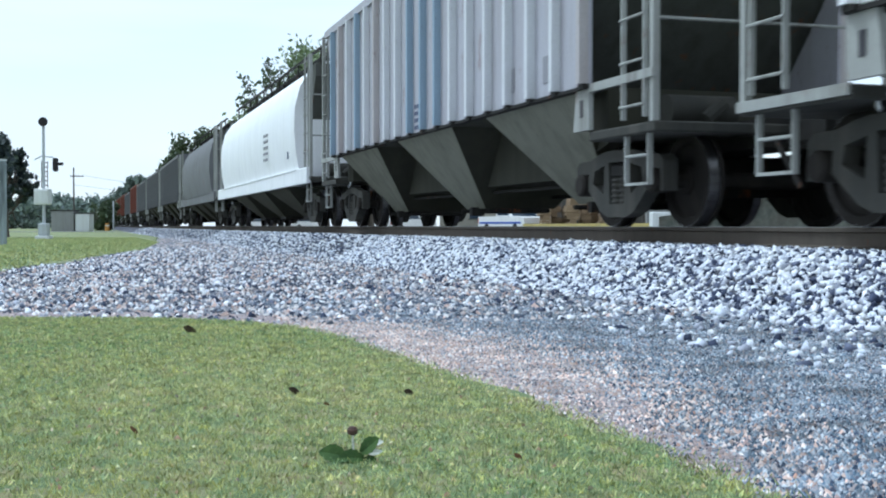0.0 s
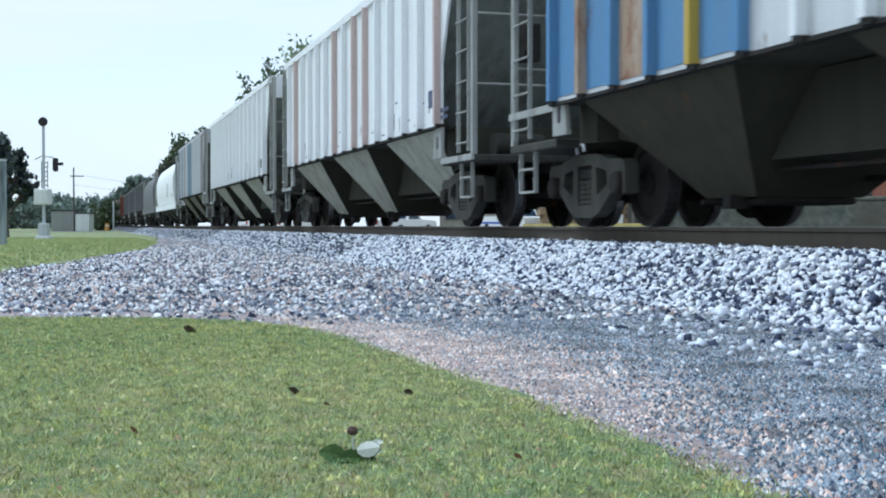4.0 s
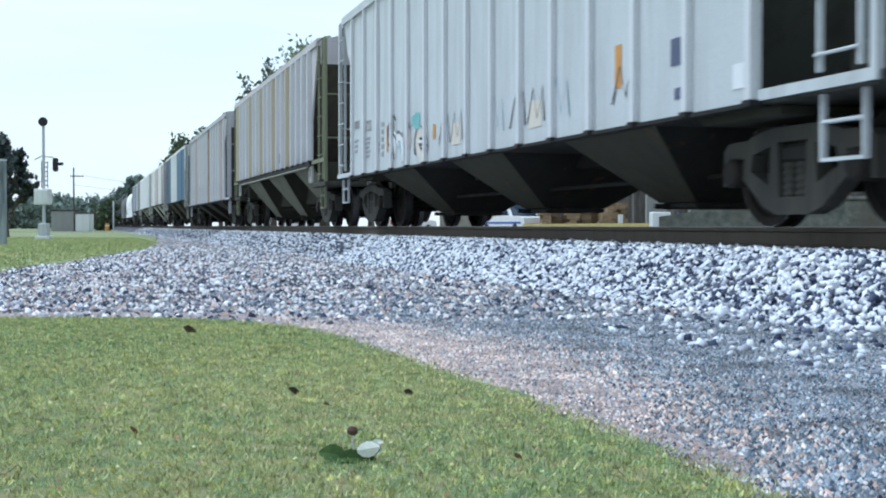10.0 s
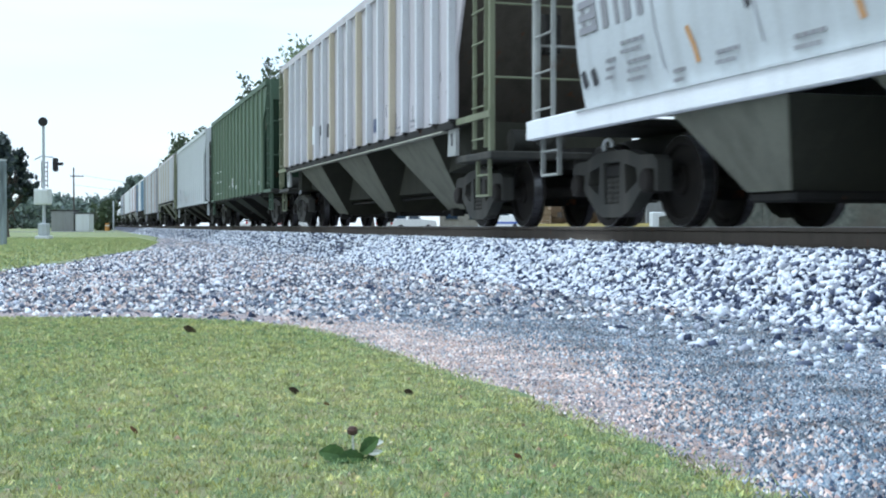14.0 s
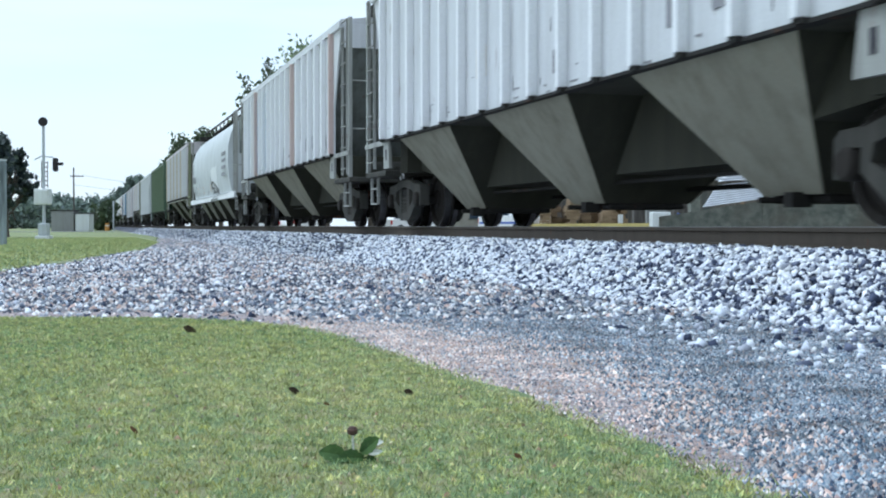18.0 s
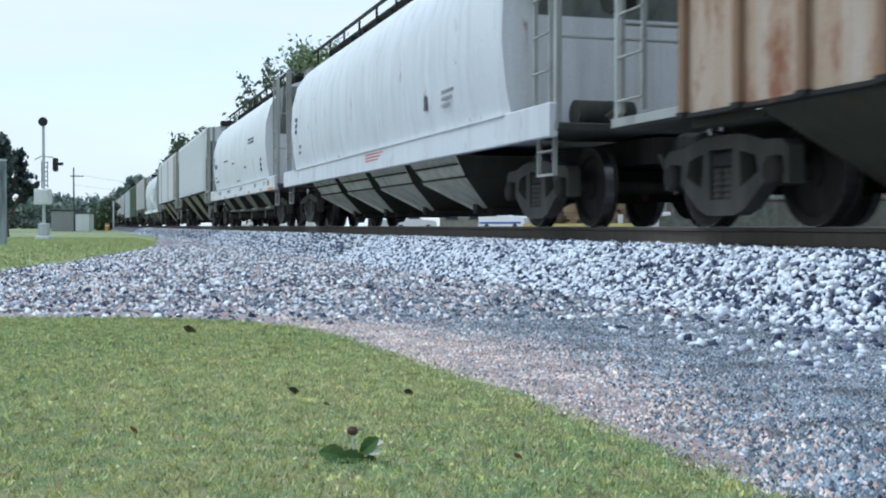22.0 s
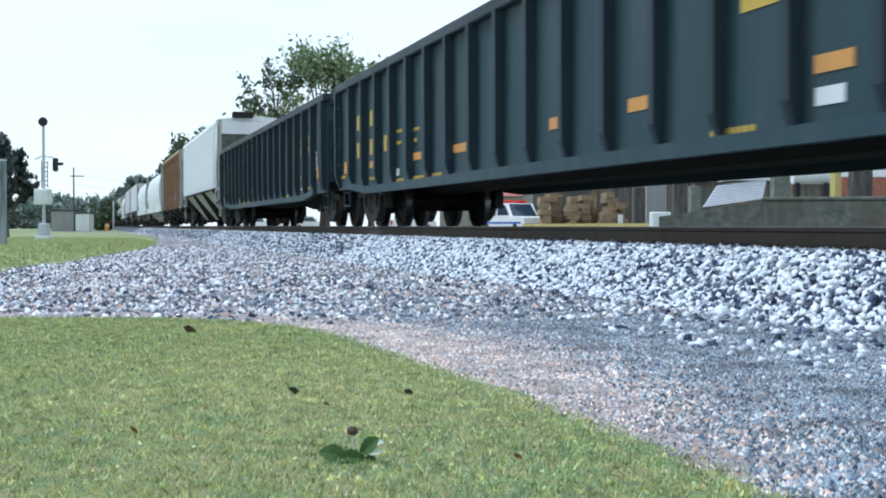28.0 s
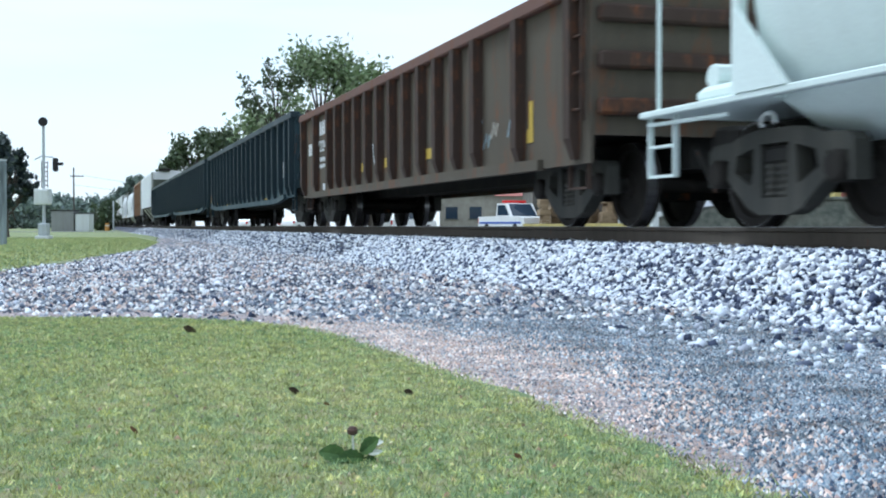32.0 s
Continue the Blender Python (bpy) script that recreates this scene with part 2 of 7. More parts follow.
def coupler_shape():
    s = Shape()
    s.box(-0.55, 0.15, -0.09, 0.09, 0.80, 0.98)
    s.slab(0.05, 0.40, -0.16, 0.16, 0.76, 1.04, 0.04)
    s.slab(0.30, 0.52, -0.18, -0.02, 0.78, 1.02, 0.04)
    s.tube((0.0, -0.35, 0.80), (0.35, -0.32, 0.35), 0.028, 6)
    return s


def ladder(car, mat, w, z0, z1, at, step=0.42):
    """A ladder on a car: a stile that carries the other stile and each rung."""
    stile = shared("stile%.2f%.2f%.2f" % (w, z0, z1), lambda: Shape().slab(-w / 2 - 0.013, -w / 2 + 0.013, -0.025, 0.025, z0, z1, 0.004), mat)
    rung = shared("rung%.2f" % w, lambda: Shape().tube((-w / 2 - 0.02, -0.03, 0), (w / 2 + 0.02, -0.03, 0), 0.014, 6), mat)
    lad = part("ladder", stile, None, car, at=at)
    part("stile", stile, None, lad, at=(w, 0, 0))
    z = z0 + 0.12
    while z < z1:
        part("rung", rung, None, lad, at=(0, 0, z))
        z += step


def sill_step(car, mat, at):
    """A bent stirrup step with one more tread."""
    u = [(-0.253, 1.0), (-0.253, 0.417), (0.253, 0.417), (0.253, 1.0), (0.227, 1.0), (0.227, 0.443), (-0.227, 0.443), (-0.227, 1.0)]
    st = part("step", shared("step", lambda: Shape().prism_y(u, -0.025, 0.025), mat), None, car, at=at)
    part("tread", shared("tread", lambda: Shape().slab(-0.226, 0.226, -0.03, 0.03, 0.687, 0.713, 0.005), mat), None, st)


def rib_shape(z0, z1, w=0.07, d=0.10):
    s = Shape()
    poly = [(-w * 0.75, 0.0), (-w * 0.62, -d), (w * 0.62, -d), (w * 0.75, 0.0)]
    s.loft([[(x, y, z0) for x, y in poly], [(x, y, z1) for x, y in poly]])
    return s


def bars(parent, mat, side, rows, name="lettering"):
    """Unreadable stencils: short bars. rows: x, z, width, height, letters."""
    s = Shape()
    for x, z, w, h, n in rows:
        pitch = w / n
        for i in range(n):
            s.box(x + i * pitch, x + (i + 0.68) * pitch, side - 0.006, side + 0.001, z, z + h)
    return tagged(part(name, s, mat, parent), "", kind="stuff")


def ribbon(parent, mat, pts, width, surf, name="graffiti", label=""):
    """A painted stroke on a car's side along points x, z; surf gives y for z."""
    s = Shape()
    left, right = [], []
    for i, (x, z) in enumerate(pts):
        a, b = pts[max(i - 1, 0)], pts[min(i + 1, len(pts) - 1)]
        dx, dz = b[0] - a[0], b[1] - a[1]
        n = math.hypot(dx, dz) or 1
        ox, oz = -dz / n * width / 2, dx / n * width / 2
        left.append((x + ox, surf(z + oz) - 0.008, z + oz))
        right.append((x - ox, surf(z - oz) - 0.008, z - oz))
    n = len(pts)
    back = [(p[0], p[1] + 0.007, p[2]) for p in left + right]
    faces = [(i, i + 1, n + i + 1, n + i) for i in range(n - 1)]
    s.add(left + right + back, faces)
    return part(name, s, mat, parent, label)


def car_base(name, label, length, inset=2.2, category="freight car"):
    car = new(name)
    car.empty_display_size = 0.5
    tagged(car, label, category, "cars of the freight train")
    half = length / 2
    s = Shape()
    rings = []
    for i in range(13):
        c, n = math.cos(radians(-20 + 20 * i)), math.sin(radians(-20 + 20 * i))
        rings.append([((0.10 + 0.018 * math.cos(k)) * c, 0.018 * math.sin(k), (0.065 + 0.018 * math.cos(k)) * n) for k in [math.pi * j / 3 for j in range(6)]])
    s.loft(rings)
    part("hose_loop", s, WHITE_MARK, car, "white looped air hose", at=(-half + inset - 0.05, -1.2, 0.86), smooth=True)
    for q in (-1, 1):
        truck(car, q * (half - inset))
        part("coupler", shared("coupler", coupler_shape, STEEL_DARK), None, car, at=pose(q * (half - 0.52), 0, 0, 0, 0, 0 if q > 0 else 180))
    return car


def end_cages(car, mat, half, a, z_plat, z_top, z_sill=None, sill_mat=None, steps=True):
    """End platforms, corner posts, ladders, steps and the brake gear."""
    xe = half - 0.72
    for q in (-1, 1):
        part("end_platform", Shape().slab(min(q * (xe - 1.45), q * xe), max(q * (xe - 1.45), q * xe), -1.50, 1.50, z_plat - 0.10, z_plat, 0.015), CAST, car)
        for side in (-1, 1):
            part("corner_post", shared("corner_post%.2f" % z_top, lambda: Shape().box(-0.035, 0.035, -0.035, 0.035, z_plat, z_top), mat), None, car, at=(q * (xe - 0.06), side * 1.47, 0))
            ladder(car, mat, 0.46, z_plat + 0.05, z_top, (q * (xe - 0.42), side * 1.50, 0))
            zs = z_sill or z_plat
            part("end_sill", Shape().box(min(q * a, q * xe), max(q * a, q * xe), side * 1.505 - 0.02, side * 1.505 + 0.02, zs - 0.075, zs + 0.01), sill_mat or mat, car)
            if steps:
                sill_step(car, mat, (q * (xe - 0.45), side * 1.44, z_plat - 1.0))
        rails = Shape()
        for z in (z_plat + 0.95, z_plat + 1.9):
            rails.tube((q * (xe - 0.03), -1.45, z), (q * (xe - 0.03), 1.45, z), 0.017, 6)
        part("grab_rail", rails, mat, car)
    gear = Shape()
    gear.lathe_y([(0.24, -0.015), (0.28, -0.015), (0.28, 0.015), (0.24, 0.015)], (half - 0.95, -0.75, z_plat + 1.55), 16)
    gear.bar((half - 0.95 - 0.26, -0.75, z_plat + 1.55), (half - 0.95 + 0.26, -0.75, z_plat + 1.55), 0.03)
    gear.box(half - 1.1, half - 0.8, -0.72, -0.5, z_plat + 1.3, z_plat + 1.8)
    part("brake_wheel", gear, STEEL_DARK, car)
    tank = Shape()
    tank.tube((half - 1.75, -0.85, z_plat + 0.20), (half - 1.75, -0.10, z_plat + 0.20), 0.17, 14)
    tank.tube((half - 1.45, -0.55, z_plat + 0.10), (half - 1.45, -0.35, z_plat + 0.26), 0.07, 8)
    part("air_reservoir", tank, CAST, car, smooth=True)


def roof_gear(car, mat, a, z, hatches=8):
    s = Shape()
    for y in (-0.62, -0.50, -0.38):
        s.box(-a, a, y - 0.045, y + 0.045, z + 0.16, z + 0.20)
    for i in range(int(2 * a / 1.2) + 1):
        s.box(-a + i * 1.2, -a + i * 1.2 + 0.05, -0.66, -0.34, z, z + 0.16)
    part("running_board", s, STEEL_DARK, car)
    for i in range(hatches):
        x = -a + (i + 0.5) * 2 * a / hatches
        part("roof_hatch", shared("roof_hatch", lambda: Shape().slab(-0.62, 0.62, -0.28, 0.28, 0, 0.12, 0.04), mat), None, car, at=(x, 0.05, z + 0.02))


def bay(x, w_top, w_bot, y_top, y_bot, z0, z1, lean=0.0):
    ring = lambda x, w, y, z: [(x - w / 2, -y, z), (x + w / 2, -y, z), (x + w / 2, y, z), (x - w / 2, y, z)]
    return Shape().loft([ring(x + lean, w_bot, y_bot, z0), ring(x, w_top, y_top, z1)])


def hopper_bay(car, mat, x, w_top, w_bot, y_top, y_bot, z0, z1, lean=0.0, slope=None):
    """A bay: slope sheets fore and aft with their shade in the colour, painted sheets at both sides."""
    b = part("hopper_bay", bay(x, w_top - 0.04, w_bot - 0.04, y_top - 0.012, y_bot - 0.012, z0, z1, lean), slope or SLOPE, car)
    for q in (-1, 1):
        lo, hi = q * y_bot, q * y_top
        t = q * 0.012
        p = [(x + lean - w_bot / 2, lo, z0), (x + lean + w_bot / 2, lo, z0), (x + w_top / 2, hi, z1), (x - w_top / 2, hi, z1)]
        s = Shape().loft([[(a, c - t, d) for a, c, d in p], [(a, c, d) for a, c, d in p]])
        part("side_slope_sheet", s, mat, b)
    return b


def ribbed_hopper(label, length, side_mat, rib_mat, hop_mat, sill=1.36, eave=4.13, ribs=18, low=False, line_mat=None, end_mat=None, name="covered_hopper", odd=None, drop=False, shift=0.0, cage_mat=None, bays=None, bay_w=3.02):
    """A covered hopper with upright ribs on its sides and bays under its sill."""
    car = car_base(name, label, length)
    half = length / 2
    a = half - 2.15
    end_mat = end_mat or END_SHADE
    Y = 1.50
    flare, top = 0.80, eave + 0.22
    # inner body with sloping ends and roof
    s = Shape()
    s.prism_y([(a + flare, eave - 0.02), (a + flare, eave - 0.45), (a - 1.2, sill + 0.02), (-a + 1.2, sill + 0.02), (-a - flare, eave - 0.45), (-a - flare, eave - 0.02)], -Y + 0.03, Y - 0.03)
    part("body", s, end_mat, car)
    roof = Shape()
    roof.prism_x([(-Y - 0.04, eave), (Y + 0.04, eave), (Y + 0.04, eave + 0.05), (0, top), (-Y - 0.04, eave + 0.05)], -a - flare, a + flare)
    part("roof", roof, side_mat, car)
    for q in (-1, 1):
        part("end_cap", Shape().slab(min(q * (a + flare + 0.004), q * (a + flare + 0.03)), max(q * (a + flare + 0.004), q * (a + flare + 0.03)), -Y + 0.03, Y - 0.03, eave - 0.52, eave - 0.01, 0.004), side_mat, car)
        part("board_bracket", Shape().slab(min(q * (a + 0.7), q * (a + 1.05)), max(q * (a + 0.7), q * (a + 1.05)), -0.95, -0.15, eave + 0.12, eave + 0.34, 0.02), STEEL_DARK, car)
    knee = eave - 1.75 if not low else eave - 1.1
    for side in (-1, 1):
        y = side * Y
        poly = [(-a, sill), (a, sill), (a, knee), (a + flare * 0.55, eave - 0.75), (a + flare, eave), (-a - flare, eave), (-a - flare * 0.55, eave - 0.75), (-a, knee)]
        part("side_sheet", Shape().prism_y(poly[::-1], y - 0.02, y + 0.02), side_mat, car)
        part("top_chord", Shape().box(-a - flare, a + flare, y - 0.07, y + 0.07, eave - 0.12, eave + 0.01), side_mat, car)
        for i in range(ribs):
            x = -a + 0.06 + i * (2 * a - 0.12) / (ribs - 1)
            part("rib", shared("rib%.2f%.2f%d" % (sill, eave, low), lambda: rib_shape(sill + 0.02, eave - 0.12, 0.07, 0.055 if low else 0.10), (odd or {}).get(i, rib_mat)), None, car, at=pose(x, y + side * 0.02, 0, 0, 0, 0 if side < 0 else 180))
        drop_lip = 0.115 if line_mat else 0.035
        lip = Shape().box(-a - 0.02, a + 0.02, y - 0.06, y + 0.06, sill - drop_lip, sill + 0.0)
        for i in range(ribs):
            x = -a + 0.06 + i * (2 * a - 0.12) / (ribs - 1)
            lip.box(x - 0.035, x + 0.085, y - 0.10, y + 0.10, sill - 0.03, sill + 0.015)
        part("side_sill", lip, STEEL_DARK, car)
        if line_mat:
            part("sill_flange", Shape().box(-a + 0.5, a - 0.5, y - 0.075, y + 0.05, sill - 0.134, sill - 0.117), line_mat, car)
        if not low:
            for q in (-1, 1):
                part("corner_plate", Shape().prism_y([(q * (a - 0.38), 1.0), (q * (a + 0.02), 1.0), (q * (a + 0.02), sill + 0.02), (q * (a - 0.30), sill + 0.02)][::-q], y - 0.025, y + 0.025), GRIMY_WHITE, car)
                part("plate_slot", Shape().box(q * (a - 0.16) - 0.04, q * (a - 0.16) + 0.04, y - 0.03, y + 0.03, 1.14, 1.32), INK, car)
    part("center_sill", Shape().box(-half + 0.75, half - 0.75, -0.32, 0.32, 0.76, 1.04), STEEL_DARK, car)
    if low:
        for x in bays or (-4.1, 0.05, 4.2):
            # fore and aft sheets in near-black steel, which stands for shade
            hopper_bay(car, hop_mat, x, 2.15, 0.80, Y - 0.06, 0.46, 0.26, sill - 0.03, -0.30, STEEL_DARK)
            part("outlet_gate", Shape().slab(x - 0.68, x + 0.08, -0.44, 0.44, 0.19, 0.26, 0.02).tube((x - 0.5, -0.62, 0.22), (x - 0.5, 0.62, 0.22), 0.03, 6), STEEL_DARK, car)
        part("sill_plate", Shape().box(-a + 1.1, a - 1.1, -1.40, 1.40, sill - 0.03, sill + 0.01), STEEL_DARK, car)
        for q in (-1, 1):
            part("end_slope_sheet", Shape().prism_y([(q * (a - 1.15), sill - 0.03), (q * (a + 0.1), sill - 0.03), (q * (a + 0.1), sill - 0.10), (q * (a - 1.05), sill - 0.10)][::q], -1.38, 1.38), SLOPE, car)
        part("brake_rod", Shape().tube((-half + 3, -0.5, 0.50), (half - 3, -0.5, 0.50), 0.025, 6), STEEL_DARK, car)
    else:
        for x in bays or (-4.5 + shift, shift, 4.5 + shift):
            hopper_bay(car, hop_mat, x, bay_w, 0.90, Y - 0.03, 0.58, 0.28, sill - 0.02)
            part("outlet_gate", Shape().slab(x - 0.44, x + 0.44, -0.50, 0.50, 0.21, 0.28, 0.02).tube((x - 0.3, -0.72, 0.24), (x - 0.3, 0.72, 0.24), 0.03, 6).box(x + 0.05, x + 0.18, -0.70, -0.50, 0.17, 0.30), STEEL_DARK, car)
        # ridge sheets between the bays, near black for the shade there
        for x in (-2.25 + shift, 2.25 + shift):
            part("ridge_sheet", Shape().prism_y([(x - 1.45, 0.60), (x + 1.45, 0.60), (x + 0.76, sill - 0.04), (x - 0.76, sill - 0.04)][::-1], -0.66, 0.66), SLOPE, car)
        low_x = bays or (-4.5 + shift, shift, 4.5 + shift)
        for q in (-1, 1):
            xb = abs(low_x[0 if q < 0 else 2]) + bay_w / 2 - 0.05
            # wedge and bolster fill the end gap, in the shade-darkened colour
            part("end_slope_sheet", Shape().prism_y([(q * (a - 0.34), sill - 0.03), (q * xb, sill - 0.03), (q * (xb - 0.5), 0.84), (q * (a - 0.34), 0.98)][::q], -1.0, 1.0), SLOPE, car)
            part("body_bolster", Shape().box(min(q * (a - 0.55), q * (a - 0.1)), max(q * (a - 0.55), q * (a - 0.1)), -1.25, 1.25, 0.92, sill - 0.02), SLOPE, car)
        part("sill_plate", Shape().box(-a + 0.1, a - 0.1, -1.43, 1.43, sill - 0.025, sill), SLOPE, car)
        part("brake_rod", Shape().tube((-half + 3, -0.5, 0.52), (half - 3, -0.5, 0.52), 0.025, 6).tube((-half + 3, 0.5, 0.45), (half - 3, 0.5, 0.45), 0.03, 6), STEEL_DARK, car)
    end_cages(car, cage_mat or (GRIMY_WHITE if not low else side_mat), half, a, 0.98 if not low else sill + 0.08, eave, None if drop or low else sill, steps=cage_mat is not GRIMY_WHITE)
    roof_gear(car, STEEL_DARK, a, top - 0.06)
    car["a"], car["y"] = a, -Y - 0.022
    return car


SMOOTH = [(1.18, 1.46), (1.36, 1.50), (1.75, 1.57), (2.3, 1.62), (2.9, 1.60), (3.4, 1.47), (3.75, 1.24), (4.0, 0.92), (4.15, 0.5), (4.2, 0.0)]


def smooth_y(z):
    for (z0, y0), (z1, y1) in zip(SMOOTH, SMOOTH[1:]):
        if z <= z1:
            return -(y0 + (y1 - y0) * (max(z, z0) - z0) / (z1 - z0))
    return 0.0


def banded_bay(car, mat, x, w_top, z_top):
    """A bay with an upright ribbed band over a tapering chute with a bright flange."""
    rows = ((w_top, 1.44, z_top), (w_top - 0.35, 1.22, 0.70), (0.55, 0.62, 0.28))
    ring = lambda w, y, z: [(x - w / 2, -y, z), (x + w / 2, -y, z), (x + w / 2, y, z), (x - w / 2, y, z)]
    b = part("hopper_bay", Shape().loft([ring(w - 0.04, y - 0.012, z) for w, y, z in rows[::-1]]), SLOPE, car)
    for q in (-1, 1):
        for (w1, y1, z1), (w0, y0, z0) in zip(rows, rows[1:]):
            f = [(x - w0 / 2, q * y0, z0), (x + w0 / 2, q * y0, z0), (x + w1 / 2, q * y1, z1), (x - w1 / 2, q * y1, z1)]
            part("side_slope_sheet", Shape().loft([[(a, c - q * 0.012, d) for a, c, d in f], f]), mat, b)
        w1, y1, z1 = rows[1]
        w0, y0, z0 = rows[2]
        part("flange", Shape().bar((x - w1 / 2, q * (y1 + 0.01), z1), (x - w0 / 2, q * (y0 + 0.01), z0), 0.05), PALE_HOP, b)
        for z, y in ((z_top - 0.12, 1.38), (0.72, 1.245)):
            part("stiffener", Shape().box(x - w_top / 2 + 0.1, x + w_top / 2 - 0.1, q * y - 0.025, q * y + 0.025, z - 0.012, z + 0.012), STEEL_DARK, b)
    part("outlet_gate", Shape().slab(x - 0.34, x + 0.34, -0.56, 0.56, 0.18, 0.30, 0.03).box(x - 0.1, x + 0.1, -0.72, -0.5, 0.2, 0.5), STEEL_DARK, car)


def short_bay(car, mat, x):
    """A short bay over a pale crosswise plate and dark discharge pipes."""
    hopper_bay(car, mat, x, 1.50, 0.86, 1.44, 1.12, 0.60, 1.02)
    part("plate", Shape().slab(x - 0.52, x + 0.42, -1.20, 1.20, 0.545, 0.60, 0.01), PALE_HOP, car)
    part("discharge_box", Shape().slab(x - 0.36, x + 0.36, -0.72, 0.72, 0.24, 0.55, 0.04), STEEL_DARK, car)
    part("discharge_pipe", Shape().tube((x, -1.25, 0.36), (x, 1.25, 0.36), 0.10, 12).tube((x, -1.28, 0.36), (x, -1.25, 0.36), 0.13, 12), CAST, car, smooth=True)


def smooth_hopper(label, length, side_mat, sill_mat, hop_mat, end_mat=None, deep=0.36, walk_rails=True, sill_top=1.38, style=""):
    """A covered hopper with plain rounded sides over a deep sill."""
    car = car_base("covered_hopper", label, length)
    half = length / 2
    a = half - 2.2
    end_mat = end_mat or END_SHADE
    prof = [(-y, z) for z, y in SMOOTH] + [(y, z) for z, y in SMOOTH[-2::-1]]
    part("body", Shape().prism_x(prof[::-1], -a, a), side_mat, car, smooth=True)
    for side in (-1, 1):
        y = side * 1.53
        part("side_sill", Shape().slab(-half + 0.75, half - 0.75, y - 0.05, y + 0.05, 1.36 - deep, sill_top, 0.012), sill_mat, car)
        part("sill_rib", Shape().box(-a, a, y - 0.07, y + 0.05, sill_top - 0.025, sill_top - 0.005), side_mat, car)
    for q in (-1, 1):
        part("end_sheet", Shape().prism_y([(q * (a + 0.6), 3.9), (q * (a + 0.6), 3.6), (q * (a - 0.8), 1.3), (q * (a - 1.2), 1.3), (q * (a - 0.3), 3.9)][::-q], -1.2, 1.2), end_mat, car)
    part("center_sill", Shape().box(-half + 0.75, half - 0.75, -0.32, 0.32, 0.72, 1.02), STEEL_DARK, car)
    pitch = 2 * (a - 1.8) / 3
    if style == "banded":
        for i in range(4):
            banded_bay(car, hop_mat, -4.58 + 2.83 * i, 2.48, 1.36 - deep + 0.02)
    elif style == "short":
        for i in range(4):
            short_bay(car, hop_mat, -4.4 + 3.0 * i)
        part("pipe", Shape().tube((-half + 3.2, -0.95, 0.75), (half - 3.2, -0.95, 0.75), 0.05, 8), STEEL_DARK, car)
    elif style == "steep":
        for i in range(4):
            hopper_bay(car, hop_mat, -4.35 + 2.8 * i, 1.80, 0.66, 1.44, 1.02, 0.30, 1.36 - deep + 0.02)
            part("outlet_gate", Shape().slab(-4.70 + 2.8 * i, -4.00 + 2.8 * i, -0.98, 0.98, 0.21, 0.30, 0.02), STEEL_DARK, car)
    for i in range(0 if style else 3):
        x = -(a - 1.8) + (i + 0.5) * pitch
        hopper_bay(car, hop_mat, x, pitch * 0.82, 1.0, 1.44, 0.6, 0.28, 1.36 - deep + 0.02)
        part("outlet_gate", Shape().slab(x - 0.5, x + 0.5, -0.6, 0.6, 0.20, 0.30, 0.02), STEEL_DARK, car)
    end_cages(car, GRIMY_WHITE, half, a - 0.2, 1.36 - deep + 0.16, 4.0)
    roof_gear(car, STEEL_DARK, a, 4.16, 6)
    if walk_rails:
        s = Shape()
        for y in (-0.95, 0.95):
            s.box(-a - 0.6, a + 0.6, y - 0.03, y + 0.03, 4.34, 4.39)
            for i in range(11):
                x = -a + i * 2 * a / 10
                s.box(x - 0.02, x + 0.02, y - 0.02, y + 0.02, 3.88, 4.36)
        part("roof_rail", s, STEEL_DARK, car)
    car["a"] = a
    return car


